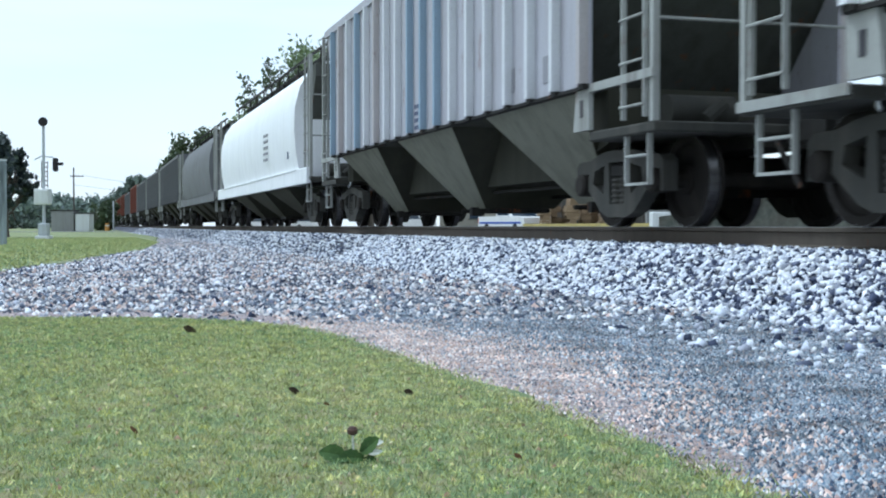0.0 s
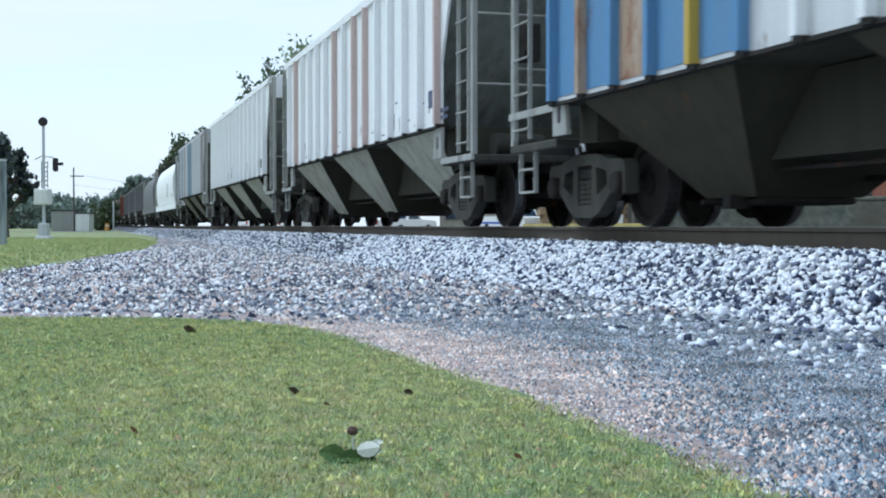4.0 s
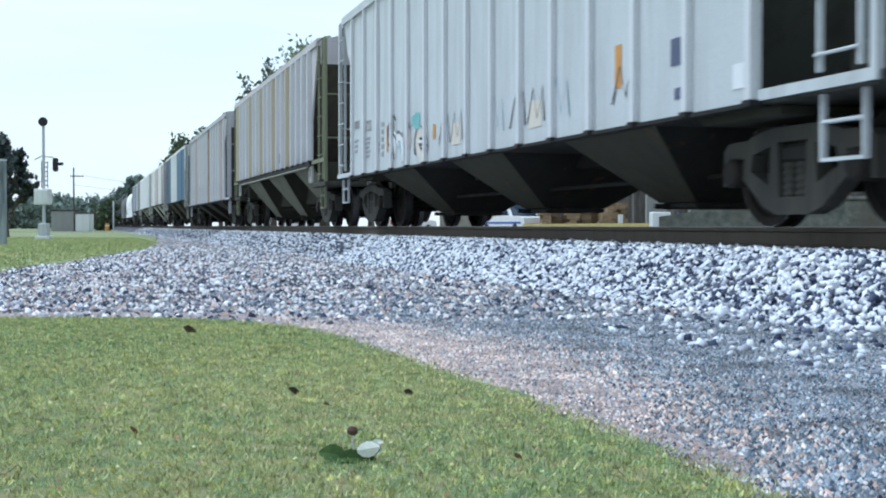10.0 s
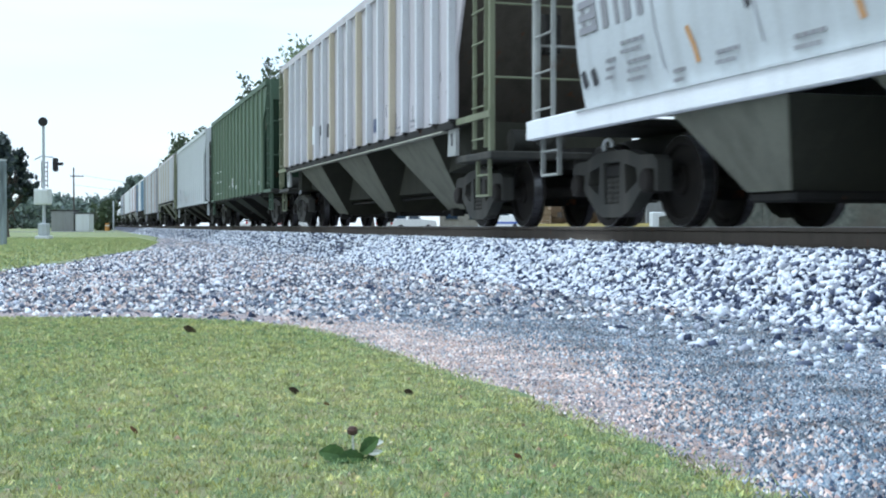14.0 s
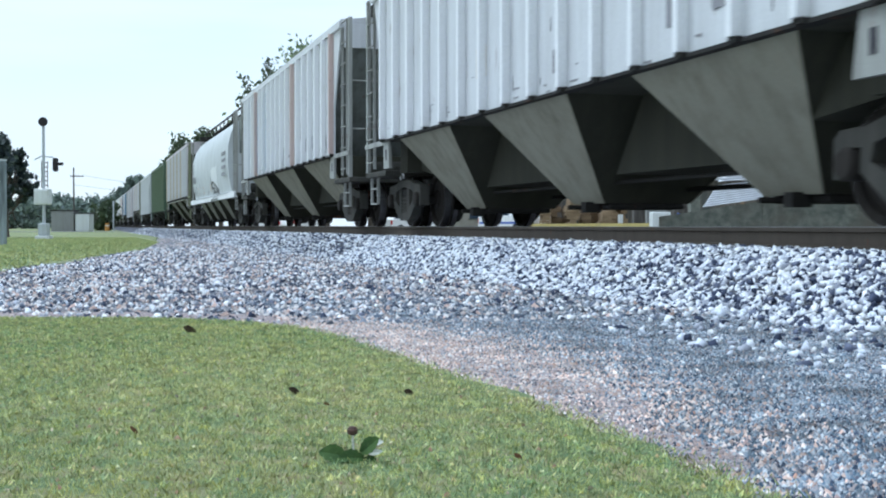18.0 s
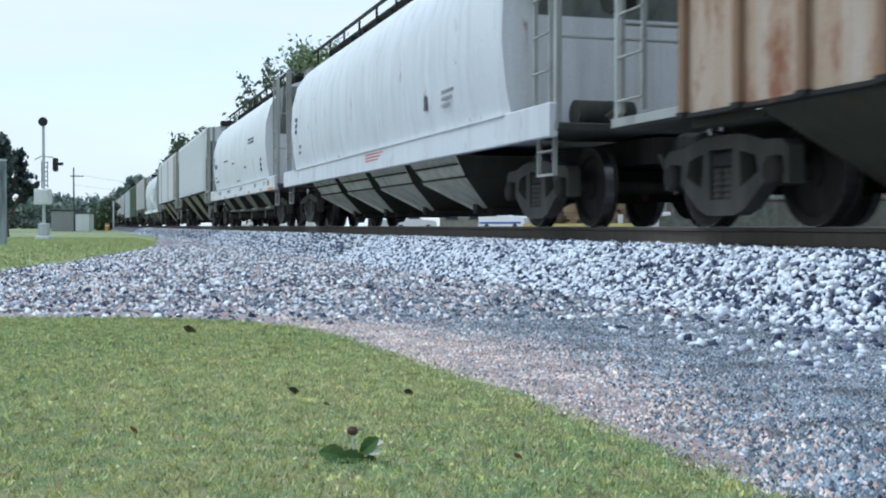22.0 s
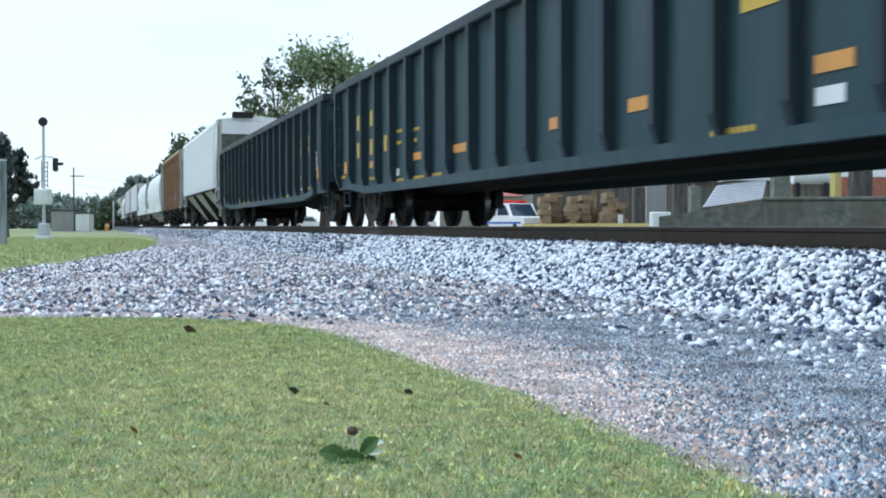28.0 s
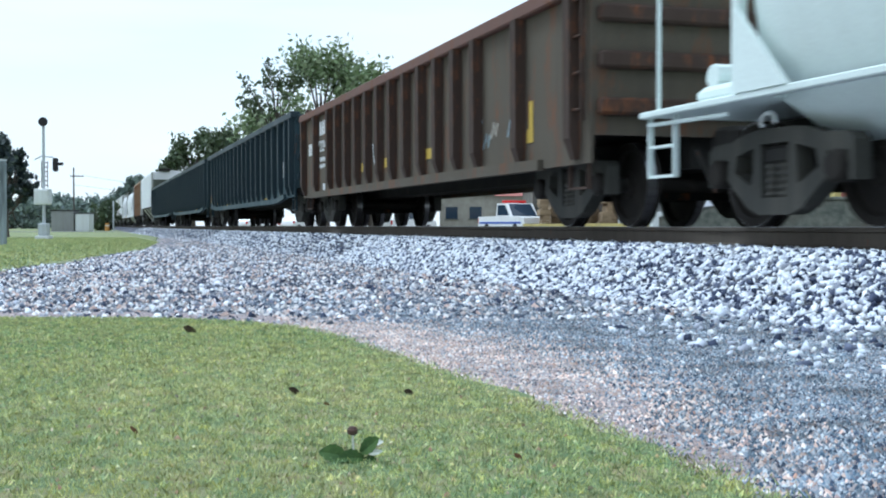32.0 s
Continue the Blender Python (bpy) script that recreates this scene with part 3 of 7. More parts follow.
def gondola(label, length, side_mat, stake_mat, top_z=2.62, bot=0.62, stakes=20, rows=None, level=False, chord_mat=None, stake_w=0.10):
    """A high-sided open gondola with tapered stakes."""
    car = car_base("gondola", label, length, 2.0)
    half = length / 2
    a = half - 0.62
    Y = 1.50
    for side in (-1, 1):
        y = side * Y
        end_z = bot if level else 0.73
        poly = [(-a, end_z), (-a + 1.3, end_z), (-a + 2.6, bot), (a - 2.6, bot), (a - 1.3, end_z), (a, end_z), (a, top_z), (-a, top_z)]
        part("side_sheet", Shape().prism_y(poly[::-1], y - 0.02, y + 0.02), side_mat, car)
        part("top_chord", Shape().slab(-a - 0.03, a + 0.03, y - 0.12, y + 0.12, top_z - 0.08, top_z + 0.09, 0.02), chord_mat or stake_mat, car)
        part("side_sill", Shape().prism_y([(-a + 1.3, end_z - 0.02), (-a + 2.6, bot - 0.02), (a - 2.6, bot - 0.02), (a - 1.3, end_z - 0.02), (a - 1.3, end_z + 0.10), (a - 2.65, bot + 0.12), (-a + 2.65, bot + 0.12), (-a + 1.3, end_z + 0.10)][::-1], y - 0.09, y + 0.02), side_mat, car)
        for x in rows or [-a + 0.10 + i * (2 * a - 0.2) / (stakes - 1) for i in range(stakes)]:
            z0 = end_z + 0.05 if abs(x) > a - 2.4 else bot + 0.08
            def stake():
                s = Shape()
                q = lambda w, d, z: [(-w, 0, z), (-w * 0.85, -d, z), (w * 0.85, -d, z), (w, 0, z)]
                s.loft([q(stake_w * 0.7, 0.05, z0), q(stake_w, 0.125, z0 + 0.22), q(stake_w, 0.135, top_z - 0.08)])
                return s
            part("stake", shared("stake%.2f%.2f" % (z0, top_z), stake, stake_mat), None, car, at=pose(x, y + side * 0.02, 0, 0, 0, 0 if side < 0 else 180))
    for q in (-1, 1):
        part("end_wall", Shape().box(min(q * a, q * (a - 0.05)), max(q * a, q * (a - 0.05)), -Y + 0.02, Y - 0.02, 0.95, top_z), side_mat, car)
        for k in range(4):
            z = 1.15 + k * 0.48
            part("end_rib", Shape().slab(min(q * (a - 0.01), q * (a + 0.14)), max(q * (a - 0.01), q * (a + 0.14)), -Y + 0.05, Y - 0.05, z, z + 0.18, 0.03), stake_mat, car)
        ladder(car, stake_mat, 0.30, 1.1, 2.5, (q * (a - 0.24), -Y - 0.07, 0), 0.38)
        sill_step(car, stake_mat, (q * (a - 0.45), -1.44, -0.02))
    part("floor", Shape().box(-a + 0.05, a - 0.05, -Y + 0.03, Y - 0.03, 1.0, 1.08), STEEL_DARK, car)
    part("center_sill", Shape().box(-half + 0.75, half - 0.75, -0.3, 0.3, 0.62, 1.0), STEEL_DARK, car)
    car["a"], car["y"] = a, -Y - 0.022
    return car


def tank_hopper(label, length, mat):
    """A white car with a rounded belly that hangs below its thin sill, and open end platforms."""
    car = car_base("covered_hopper", label, length)
    half = length / 2
    a = half - 2.2
    prof = [(-0.75, 0.62), (-1.28, 0.95), (-1.45, 1.35), (-1.56, 2.0), (-1.58, 2.8), (-1.45, 3.5), (-1.0, 4.0), (-0.4, 4.2), (0.4, 4.2), (1.0, 4.0), (1.45, 3.5), (1.58, 2.8), (1.56, 2.0), (1.45, 1.35), (1.28, 0.95), (0.75, 0.62)]
    part("body", Shape().loft([[(x, y * k, 2.4 + (z - 2.4) * k) for y, z in reversed(prof)] for x, k in ((-a, 0.90), (-a + 0.25, 0.97), (-a + 0.7, 1.0), (a - 0.7, 1.0), (a - 0.25, 0.97), (a, 0.90))]), mat, car, smooth=True)
    for side in (-1, 1):
        y = side * 1.50
        part("side_sill", Shape().slab(-half + 0.55, half - 0.55, y - 0.05, y + 0.05, 1.0, 1.06, 0.01), mat, car)
        for q in (-1, 1):
            part("corner_post", Shape().box(q * (a + 0.05) - 0.05, q * (a + 0.05) + 0.05, side * 1.47 - 0.04, side * 1.47 + 0.04, 1.06, 3.7), mat, car)
            part("gusset", Shape().prism_y([(q * (a - 0.02), 1.06), (q * (a - 0.02), 1.75), (q * (a - 0.75), 1.06)][::q], side * 1.54 - 0.02, side * 1.54 + 0.02), mat, car)
            part("handrail", Shape().tube((q * (half - 0.8), side * 1.48, 1.05), (q * (half - 0.8), side * 1.48, 3.6), 0.02, 8), mat, car)
            sill_step(car, mat, (q * (half - 0.85), side * 1.46, 0.03))
            part("platform_pipe", Shape().tube((q * (half - 0.6), side * 1.48, 0.94), (q * (half - 2.0), side * 1.48, 0.92), 0.02, 8), mat, car)
    for q in (-1, 1):
        s = Shape()
        s.slab(q * (half - 1.55) - 0.28, q * (half - 1.55) + 0.28, -1.35, -0.8, 1.07, 1.22, 0.05)
        s.tube((q * (half - 1.45), -1.3, 1.30), (q * (half - 1.45), -0.85, 1.30), 0.11, 10)
        s.tube((q * (half - 1.75), -1.2, 1.26), (q * (half - 1.75), -0.85, 1.26), 0.07, 10)
        part("valve_gear", s, mat, car, "white valve gear on the end platform")
        part("end_platform", Shape().box(min(q * (half - 0.6), q * (a - 0.3)), max(q * (half - 0.6), q * (a - 0.3)), -1.44, 1.44, 1.01, 1.05), mat, car)
    part("center_sill", Shape().box(-half + 0.75, half - 0.75, -0.32, 0.32, 0.62, 0.98), STEEL_DARK, car)
    for x in (-a * 0.5, a * 0.5):
        part("hopper_bay", bay(x, 3.4, 0.8, 1.1, 0.4, 0.30, 0.95), mat, car)
    part("lettering", Shape().tube((-a + 0.9, -1.585, 1.95), (-a + 2.0, -1.59, 2.15), 0.02, 5), INK, car)
    stripe = [(-a + 0.35, 2.5), (-a + 0.55, 2.2), (-a + 0.7, 2.05)]
    ribbon(car, PINK, stripe, 0.05, lambda z: -1.575, "marking")
    return car


# ---- ground ----
GRAVEL = mottled("grey_blue_gravel", (0.12, 0.13, 0.17), (0.34, 0.35, 0.40), 55, 0.95, (0.34, 0.28, 0.27), 0.9, 0.03)
BALLAST = mottled("pale_ballast_bed", (0.03, 0.03, 0.045), (0.16, 0.17, 0.21), 26, 0.95, None, 1.0, 0.05)
YARD = mottled("trodden_yard_dirt", (0.22, 0.20, 0.17), (0.30, 0.28, 0.24), 3, 0.95, (0.13, 0.16, 0.07), 0.4)
MEADOW = mottled("far_rough_grass", (0.14, 0.19, 0.07), (0.24, 0.28, 0.11), 2, 0.95, (0.20, 0.18, 0.10), 0.4)
LAWN = mottled("short_lawn_soil", (0.11, 0.165, 0.07), (0.24, 0.31, 0.135), 45, 0.95, (0.33, 0.29, 0.15), 0.8, 0.02)
STONES = per_piece("crushed_stone", [(0.82, 0.86, 0.93), (0.05, 0.065, 0.12), (0.68, 0.72, 0.82), (0.90, 0.91, 0.94), (0.15, 0.17, 0.25), (0.78, 0.80, 0.87), (0.03, 0.04, 0.08), (0.88, 0.89, 0.91), (0.38, 0.40, 0.47), (0.38, 0.40, 0.47)], 0.9, steps="CONSTANT")
FAR_PEBBLES = per_piece("pale_mixed_gravel", [(0.035, 0.045, 0.075), (0.26, 0.27, 0.31), (0.58, 0.55, 0.55), (0.46, 0.33, 0.29), (0.07, 0.09, 0.13), (0.72, 0.70, 0.72), (0.18, 0.20, 0.25), (0.44, 0.37, 0.35), (0.05, 0.06, 0.09), (0.05, 0.06, 0.09)], 0.92, patch=2.5, steps="CONSTANT")
PEBBLES = per_piece("mixed_gravel", [(0.012, 0.022, 0.045), (0.06, 0.10, 0.15), (0.23, 0.29, 0.36), (0.36, 0.28, 0.25), (0.03, 0.045, 0.085), (0.58, 0.61, 0.65), (0.08, 0.12, 0.16), (0.31, 0.35, 0.40), (0.02, 0.03, 0.06)], 0.92, patch=3.5)
LITTER = per_piece("dry_lawn_bits", [(0.12, 0.07, 0.05), (0.40, 0.24, 0.15), (0.72, 0.64, 0.26), (0.08, 0.06, 0.05), (0.60, 0.50, 0.36), (0.75, 0.74, 0.40)], 0.9)
RED_PEBBLES = per_piece("reddish_gravel", [(0.10, 0.09, 0.12), (0.62, 0.43, 0.36), (0.70, 0.58, 0.52), (0.44, 0.26, 0.20), (0.82, 0.75, 0.71), (0.36, 0.34, 0.37)], 0.92, patch=4.0)
BLADES = per_piece("lawn_grass", [(0.13, 0.215, 0.09), (0.285, 0.395, 0.165), (0.475, 0.56, 0.22), (0.66, 0.62, 0.28), (0.21, 0.33, 0.15), (0.385, 0.485, 0.205)], 0.7, patch=18.0, tint=((0.64, 0.56, 0.22), 0.9, 0.45), dry=((-4.1, 0.75, 0.0), 1.9), clump=(17.0, (0.15, 0.325, 0.21), (0.72, 0.69, 0.20)))
VERGE_DIRT = mottled("reddish_fine_gravel", (0.20, 0.17, 0.19), (0.56, 0.44, 0.41), 70, 0.95, (0.46, 0.40, 0.42), 0.9, 0.02)
ASPHALT = mottled("worn_asphalt", (0.11, 0.11, 0.115), (0.16, 0.16, 0.165), 8, 0.9, (0.13, 0.125, 0.12))
CONCRETE = mottled("stained_concrete", (0.10, 0.115, 0.10), (0.22, 0.23, 0.20), 5.0, 0.9, (0.13, 0.12, 0.10))


def bank(y):
    """Height of the ground across the track."""
    d = abs(y - TRACK_Y)
    k = min(max((2.55 - d) / 1.15, 0), 1)
    return 0.40 * k * k * (3 - 2 * k)


def ground():
    xs = [-1500, -700, -400, -250] + [-180 + 5 * i for i in range(28)] + [-40 + i for i in range(60)] + [25, 40, 80, 200, 600]
    ys = [-700, -300, -120, -60, -30, -15, -8, -4, -2, 0, 1, 2, 3, 3.6] + [3.9 + 0.1 * i for i in range(53)] + [9.6, 10.5, 12, 15, 20, 30, 45, 70, 120, 300, 700]
    verts = [(x, y, bank(y) + (0.02 * noise.noise((x * 0.8, y * 0.8, 0)) if abs(x) < 100 and 4.3 < y < 40 else 0)) for x in xs for y in ys]
    n = len(ys)
    faces = [(i * n + j, (i + 1) * n + j, (i + 1) * n + j + 1, i * n + j + 1) for i in range(len(xs) - 1) for j in range(n - 1)]
    me = bpy.data.meshes.new("ground")
    me.from_pydata(verts, [], faces)
    for m in (MEADOW, GRAVEL, BALLAST, YARD):
        me.materials.append(m)
    k = 0
    for i in range(len(xs) - 1):
        for j in range(n - 1):
            x, y = (xs[i] + xs[i + 1]) / 2, (ys[j] + ys[j + 1]) / 2
            me.polygons[k].material_index = 2 if 4.1 < y < 8.9 else 1 if (-130 < x < 30 and -8 < y < 4.2) else 3 if (-140 < x < 60 and 8.9 < y < 70) else 0
            k += 1
    me.shade_smooth()
    tagged(new("ground", me), "gravel and ballast ground beside a railway track", "ground", kind="structure")


def sheet(name, outline, z, mat, label, step=0.35, rag=0.10, seed=0):
    """A flat patch with a ragged edge, 1 cm thick."""
    pts = []
    for (x0, y0), (x1, y1) in zip(outline, outline[1:] + outline[:1]):
        n = max(1, min(60, int(math.hypot(x1 - x0, y1 - y0) / step)))
        for i in range(n):
            x, y = x0 + (x1 - x0) * i / n, y0 + (y1 - y0) * i / n
            k = rag * noise.noise((x * 1.7 + seed, y * 1.7, 3.0)) + rag * 0.6 * noise.noise((x * 6 + seed, y * 6, 9.0))
            pts.append((x + k, y + k))
    s = Shape()
    s.loft([[(x, y, z - 0.03) for x, y in pts], [(x, y, z) for x, y in pts]])
    return tagged(part(name, s, mat), label, "ground", kind="structure")


LAWN_1 = [(-2.0, 1.44), (-3.0, 1.44), (-4.1, 1.40), (-5.1, 1.34), (-6.2, 1.27), (-6.8, 1.16), (-7.3, 0.90), (-7.65, 0.52), (-7.9, -0.1), (-8.05, -0.6), (-8.6, -3.0), (-10, -9), (-12, -30), (25, -30), (25, 1.44)]
VERGE = [(x, y - 0.2) for x, y in LAWN_1[:11]] + [(-9.3, -3.0), (-8.9, -0.9), (-8.5, 0.3), (-7.9, 1.2), (-6.9, 1.75), (-5.6, 2.05), (-4.4, 2.0), (-3.4, 1.75), (-2.4, 1.5)]
LAWN_2 = [(-16.3, -1.15), (-20.5, -0.30), (-25.5, 0.55), (-30.8, 1.45), (-41, 2.35), (-62, 3.6), (-117, 3.7), (-117, -60), (-20, -60), (-17, -12)]


def inside(poly, x, y):
    r = False
    for (x0, y0), (x1, y1) in zip(poly, poly[1:] + poly[:1]):
        if (y0 > y) != (y1 > y) and x < x0 + (y - y0) * (x1 - x0) / (y1 - y0):
            r = not r
    return r


def mesh_from_arrays(name, verts, quads, mat):
    me = bpy.data.meshes.new(name)
    k = quads.shape[1]
    me.vertices.add(len(verts))
    me.vertices.foreach_set("co", verts.astype(np.float32).ravel())
    me.loops.add(quads.size)
    me.loops.foreach_set("vertex_index", quads.astype(np.int32).ravel())
    me.polygons.add(len(quads))
    me.polygons.foreach_set("loop_start", np.arange(0, quads.size, k, dtype=np.int32))
    me.update(calc_edges=True)
    me.validate()
    me.materials.append(mat)
    return me


CUBE = np.array([(-1, -1, -1), (1, -1, -1), (1, 1, -1), (-1, 1, -1), (-1, -1, 1), (1, -1, 1), (1, 1, 1), (-1, 1, 1)], float) * 0.58
CUBE_F = np.array([(3, 2, 1, 0), (4, 5, 6, 7), (0, 1, 5, 4), (1, 2, 6, 5), (2, 3, 7, 6), (3, 0, 4, 7)])


def stones(name, rng, places, lo, hi, mat, label, sink=0.3):
    """Angular stones, each a skewed and turned lump, lying at places x, y."""
    n = len(places)
    size = lo + (hi - lo) * rng.random(n) ** 1.6
    v = CUBE[None] + rng.normal(0, 0.20, (n, 8, 3))
    v *= (0.65 + 0.7 * rng.random((n, 1, 3)))
    q = rng.normal(0, 1, (n, 4))
    q /= np.linalg.norm(q, axis=1)[:, None]
    w, x, y, z = q.T
    R = np.array([[1 - 2 * (y * y + z * z), 2 * (x * y - z * w), 2 * (x * z + y * w)], [2 * (x * y + z * w), 1 - 2 * (x * x + z * z), 2 * (y * z - x * w)], [2 * (x * z - y * w), 2 * (y * z + x * w), 1 - 2 * (x * x + y * y)]]).transpose(2, 0, 1)
    v = np.einsum("nij,nkj->nki", R, v) * size[:, None, None] * 0.5
    zs = np.array([bank(b) for a, b in places])
    v += np.c_[places, zs + size * (0.5 - sink) * 0.6][:, None, :]
    f = (np.arange(n)[:, None, None] * 8 + CUBE_F[None]).reshape(-1, 4)
    return tagged(new(name, mesh_from_arrays(name, v.reshape(-1, 3), f, mat)), label, "gravel", kind="stuff")


def in_view(x, y, edge=0.04):
    a = math.atan2(y, -x)
    return TURN - 0.362 - edge < a < TURN + 0.362 + edge


def strew(rng, n, x0, x1, y0, y1, keep=None):
    out = []
    for a, b in rng.random((n, 2)):
        x, y = x0 + (x1 - x0) * a, y0 + (y1 - y0) * b
        if keep is None or keep(x, y):
            out.append((x, y))
    return np.array(out)


def inside_all(poly, p):
    """Which rows of p lie in the outline."""
    r = np.zeros(len(p), bool)
    for (x0, y0), (x1, y1) in zip(poly, poly[1:] + poly[:1]):
        if y0 != y1:
            r ^= ((y0 > p[:, 1]) != (y1 > p[:, 1])) & (p[:, 0] < x0 + (p[:, 1] - y0) * (x1 - x0) / (y1 - y0))
    return r


def in_view_all(p, edge=0.04):
    return np.abs(np.arctan2(p[:, 1], -p[:, 0]) - TURN) < 0.362 + edge


def scatter(rng, n, x0, x1, y0, y1):
    p = rng.random((n, 2)) * (x1 - x0, y1 - y0) + (x0, y0)
    return p[in_view_all(p)]


def grass(name, places, rng, h0, h1, w, label):
    """Short blades, one tapered leaf each."""
    n = len(places)
    h = h0 + (h1 - h0) * rng.random(n) ** 1.5
    a = rng.random(n) * 2 * math.pi
    lean = rng.normal(0, 0.6, (n, 2)) * h[:, None]
    dx = np.c_[np.cos(a), np.sin(a)] * w * (0.6 + 0.8 * rng.random(n))[:, None]
    z = np.full(n, 0.010)
    tip = np.c_[places + lean, z + h]
    v = np.stack([np.c_[places - dx, z], np.c_[places + dx, z], tip + np.c_[dx * 0.3, 0 * z], tip - np.c_[dx * 0.3, 0 * z]], 1)
    f = np.arange(n * 4).reshape(-1, 4)
    return tagged(new(name, mesh_from_arrays(name, v.reshape(-1, 3), f, BLADES)), label, "grass", kind="stuff")


def pebbles(name, places, rng, lo, hi, mat, label, lift=0.0):
    """Small stones, each a skewed four-sided lump sunk in the ground."""
    n = len(places)
    size = (lo + (hi - lo) * rng.random(n) ** 2)[:, None]
    a = rng.random(n) * 2 * math.pi
    zs = np.array([bank(b) for b in places[:, 1]]) if len(places) and places[:, 1].max() > 3.9 else np.full(n, lift)
    ring = []
    for k in range(4):
        r = size[:, 0] * (0.4 + 0.3 * rng.random(n))
        b = a + k * math.pi / 2 + rng.normal(0, 0.25, n)
        ring.append(np.c_[places[:, 0] + r * np.cos(b), places[:, 1] + r * np.sin(b), zs - 0.003 + 0.25 * size[:, 0] * rng.random(n)])
    top = np.c_[places + rng.normal(0, 0.15, (n, 2)) * size, zs + size[:, 0] * (0.35 + 0.4 * rng.random(n))]
    v = np.stack(ring + [top], 1)
    f = (np.arange(n)[:, None, None] * 5 + np.array([(0, 1, 4), (1, 2, 4), (2, 3, 4), (3, 0, 4)])[None]).reshape(-1, 3)
    return tagged(new(name, mesh_from_arrays(name, v.reshape(-1, 3), f, mat)), label, "gravel", kind="stuff")


def build_ground():
    ground()
    sheet("lawn_1", LAWN_1, 0.018, LAWN, "short green lawn with yellowish patches beside the gravel", 0.12, 0.10)
    sheet("lawn_2", LAWN_2, 0.022, LAWN, "strip of mown grass between gravel and signal mast", 0.8, 0.35, 5)
    sheet("road", [(-118, 3.5), (-128, 3.5), (-131, -70), (-121, -70)], 0.03, ASPHALT, "grey asphalt road that leads to the crossing", 3, 0.1)
    rng = np.random.default_rng(3)
    stones("ballast_stones", rng, np.r_[strew(rng, 27000, -20, -5.4, 4.05, 5.72), strew(rng, 9000, -45, -20, 4.05, 5.72), strew(rng, 7000, -110, -45, 3.6, 5.72)], 0.030, 0.070, STONES, "pale crushed-stone ballast on the track's shoulder")
    p = rng.random((26000, 2)) * (16, 1.8) + (-6, 4.0)
    pebbles("shoulder_stones", p[~in_view_all(p)], rng, 0.04, 0.09, STONES, "pale crushed stone on the shoulder beside the camera")
    p = rng.random((60000, 2)) * (20, 2.8) + (-10, 1.4)
    p = p[~in_view_all(p) & ~inside_all(LAWN_1, p)]
    pebbles("side_gravel", p, rng, 0.012, 0.040, PEBBLES, "grey gravel beside the camera")
    p = rng.random((90000, 2)) * (14, 8) + (-8, -6.5)
    p = p[~in_view_all(p) & inside_all(LAWN_1, p)]
    grass("side_grass", p, rng, 0.01, 0.03, 0.004, "short lawn grass round the camera")
    stones("track_stones", rng, strew(rng, 10500, -40, 9, 5.78, 8.9), 0.04, 0.08, STONES, "pale crushed stone between and behind the ties")
    sheet("verge", VERGE, 0.005, VERGE_DIRT, "strip of reddish dirt and fine gravel along the lawn", 0.1, 0.12, 2)
    p = scatter(rng, 360000, -9.5, -2.2, 1.2, 4.3)
    p = p[~inside_all(LAWN_1, p)]
    red = inside_all(VERGE, p + rng.normal(0, 0.28, p.shape)) & (rng.random(len(p)) < 0.78)
    pebbles("gravel_stones", p[~red], rng, 0.005, 0.021, PEBBLES, "fine grey-blue gravel of the track side")
    pebbles("verge_stones", p[red], rng, 0.007, 0.024, RED_PEBBLES, "fine reddish gravel along the lawn")
    q = scatter(rng, 130000, -60, -7.0, -2.4, 4.2)
    q = q[~inside_all(LAWN_1, q) & ~inside_all(LAWN_2, q)]
    red = inside_all(VERGE, q + rng.normal(0, 0.15, q.shape)) & (rng.random(len(q)) < 0.7)
    pebbles("far_gravel", q[~red], rng, 0.018, 0.060, FAR_PEBBLES, "grey and white gravel of the track side")
    pebbles("far_verge_stones", q[red], rng, 0.010, 0.030, RED_PEBBLES, "fine reddish gravel at the lawn's edge")
    stones("rough_stones", rng, np.r_[strew(rng, 5200, -34, -7.6, -1.5, 4.15, lambda x, y: in_view(x, y) and not inside(LAWN_1, x, y) and not inside(LAWN_2, x, y)), strew(rng, 350, -8, -3.4, 2.9, 4.2, in_view)], 0.03, 0.07, STONES, "loose larger stones among the gravel")
    p = scatter(rng, 1000000, -8.5, -2.1, -2.3, 1.75)
    p = p[inside_all(LAWN_1, p + rng.normal(0, 0.05, p.shape))]
    tuft = np.array([noise.noise((a * 26, b * 26, 0.0)) + 0.7 * noise.noise((a * 55, b * 55, 5.0)) for a, b in p.tolist()])
    p = p[tuft + rng.normal(0, 0.25, len(p)) > -0.12]
    grass("lawn_grass", p, rng, 0.006, 0.024, 0.0022, "short lawn grass, green with yellow blades")
    p = scatter(rng, 5200, -8.2, -2.2, -2.2, 1.5)
    pebbles("lawn_litter", p[inside_all(LAWN_1, p)], rng, 0.006, 0.016, LITTER, "dry brown and yellow bits among the lawn grass", 0.019)
    p = scatter(rng, 90000, -60, -16, -6, 2.4)
    p = p[inside_all(LAWN_2, p)]
    grass("strip_grass", p, rng, 0.02, 0.06, 0.011, "mown grass of the far strip")


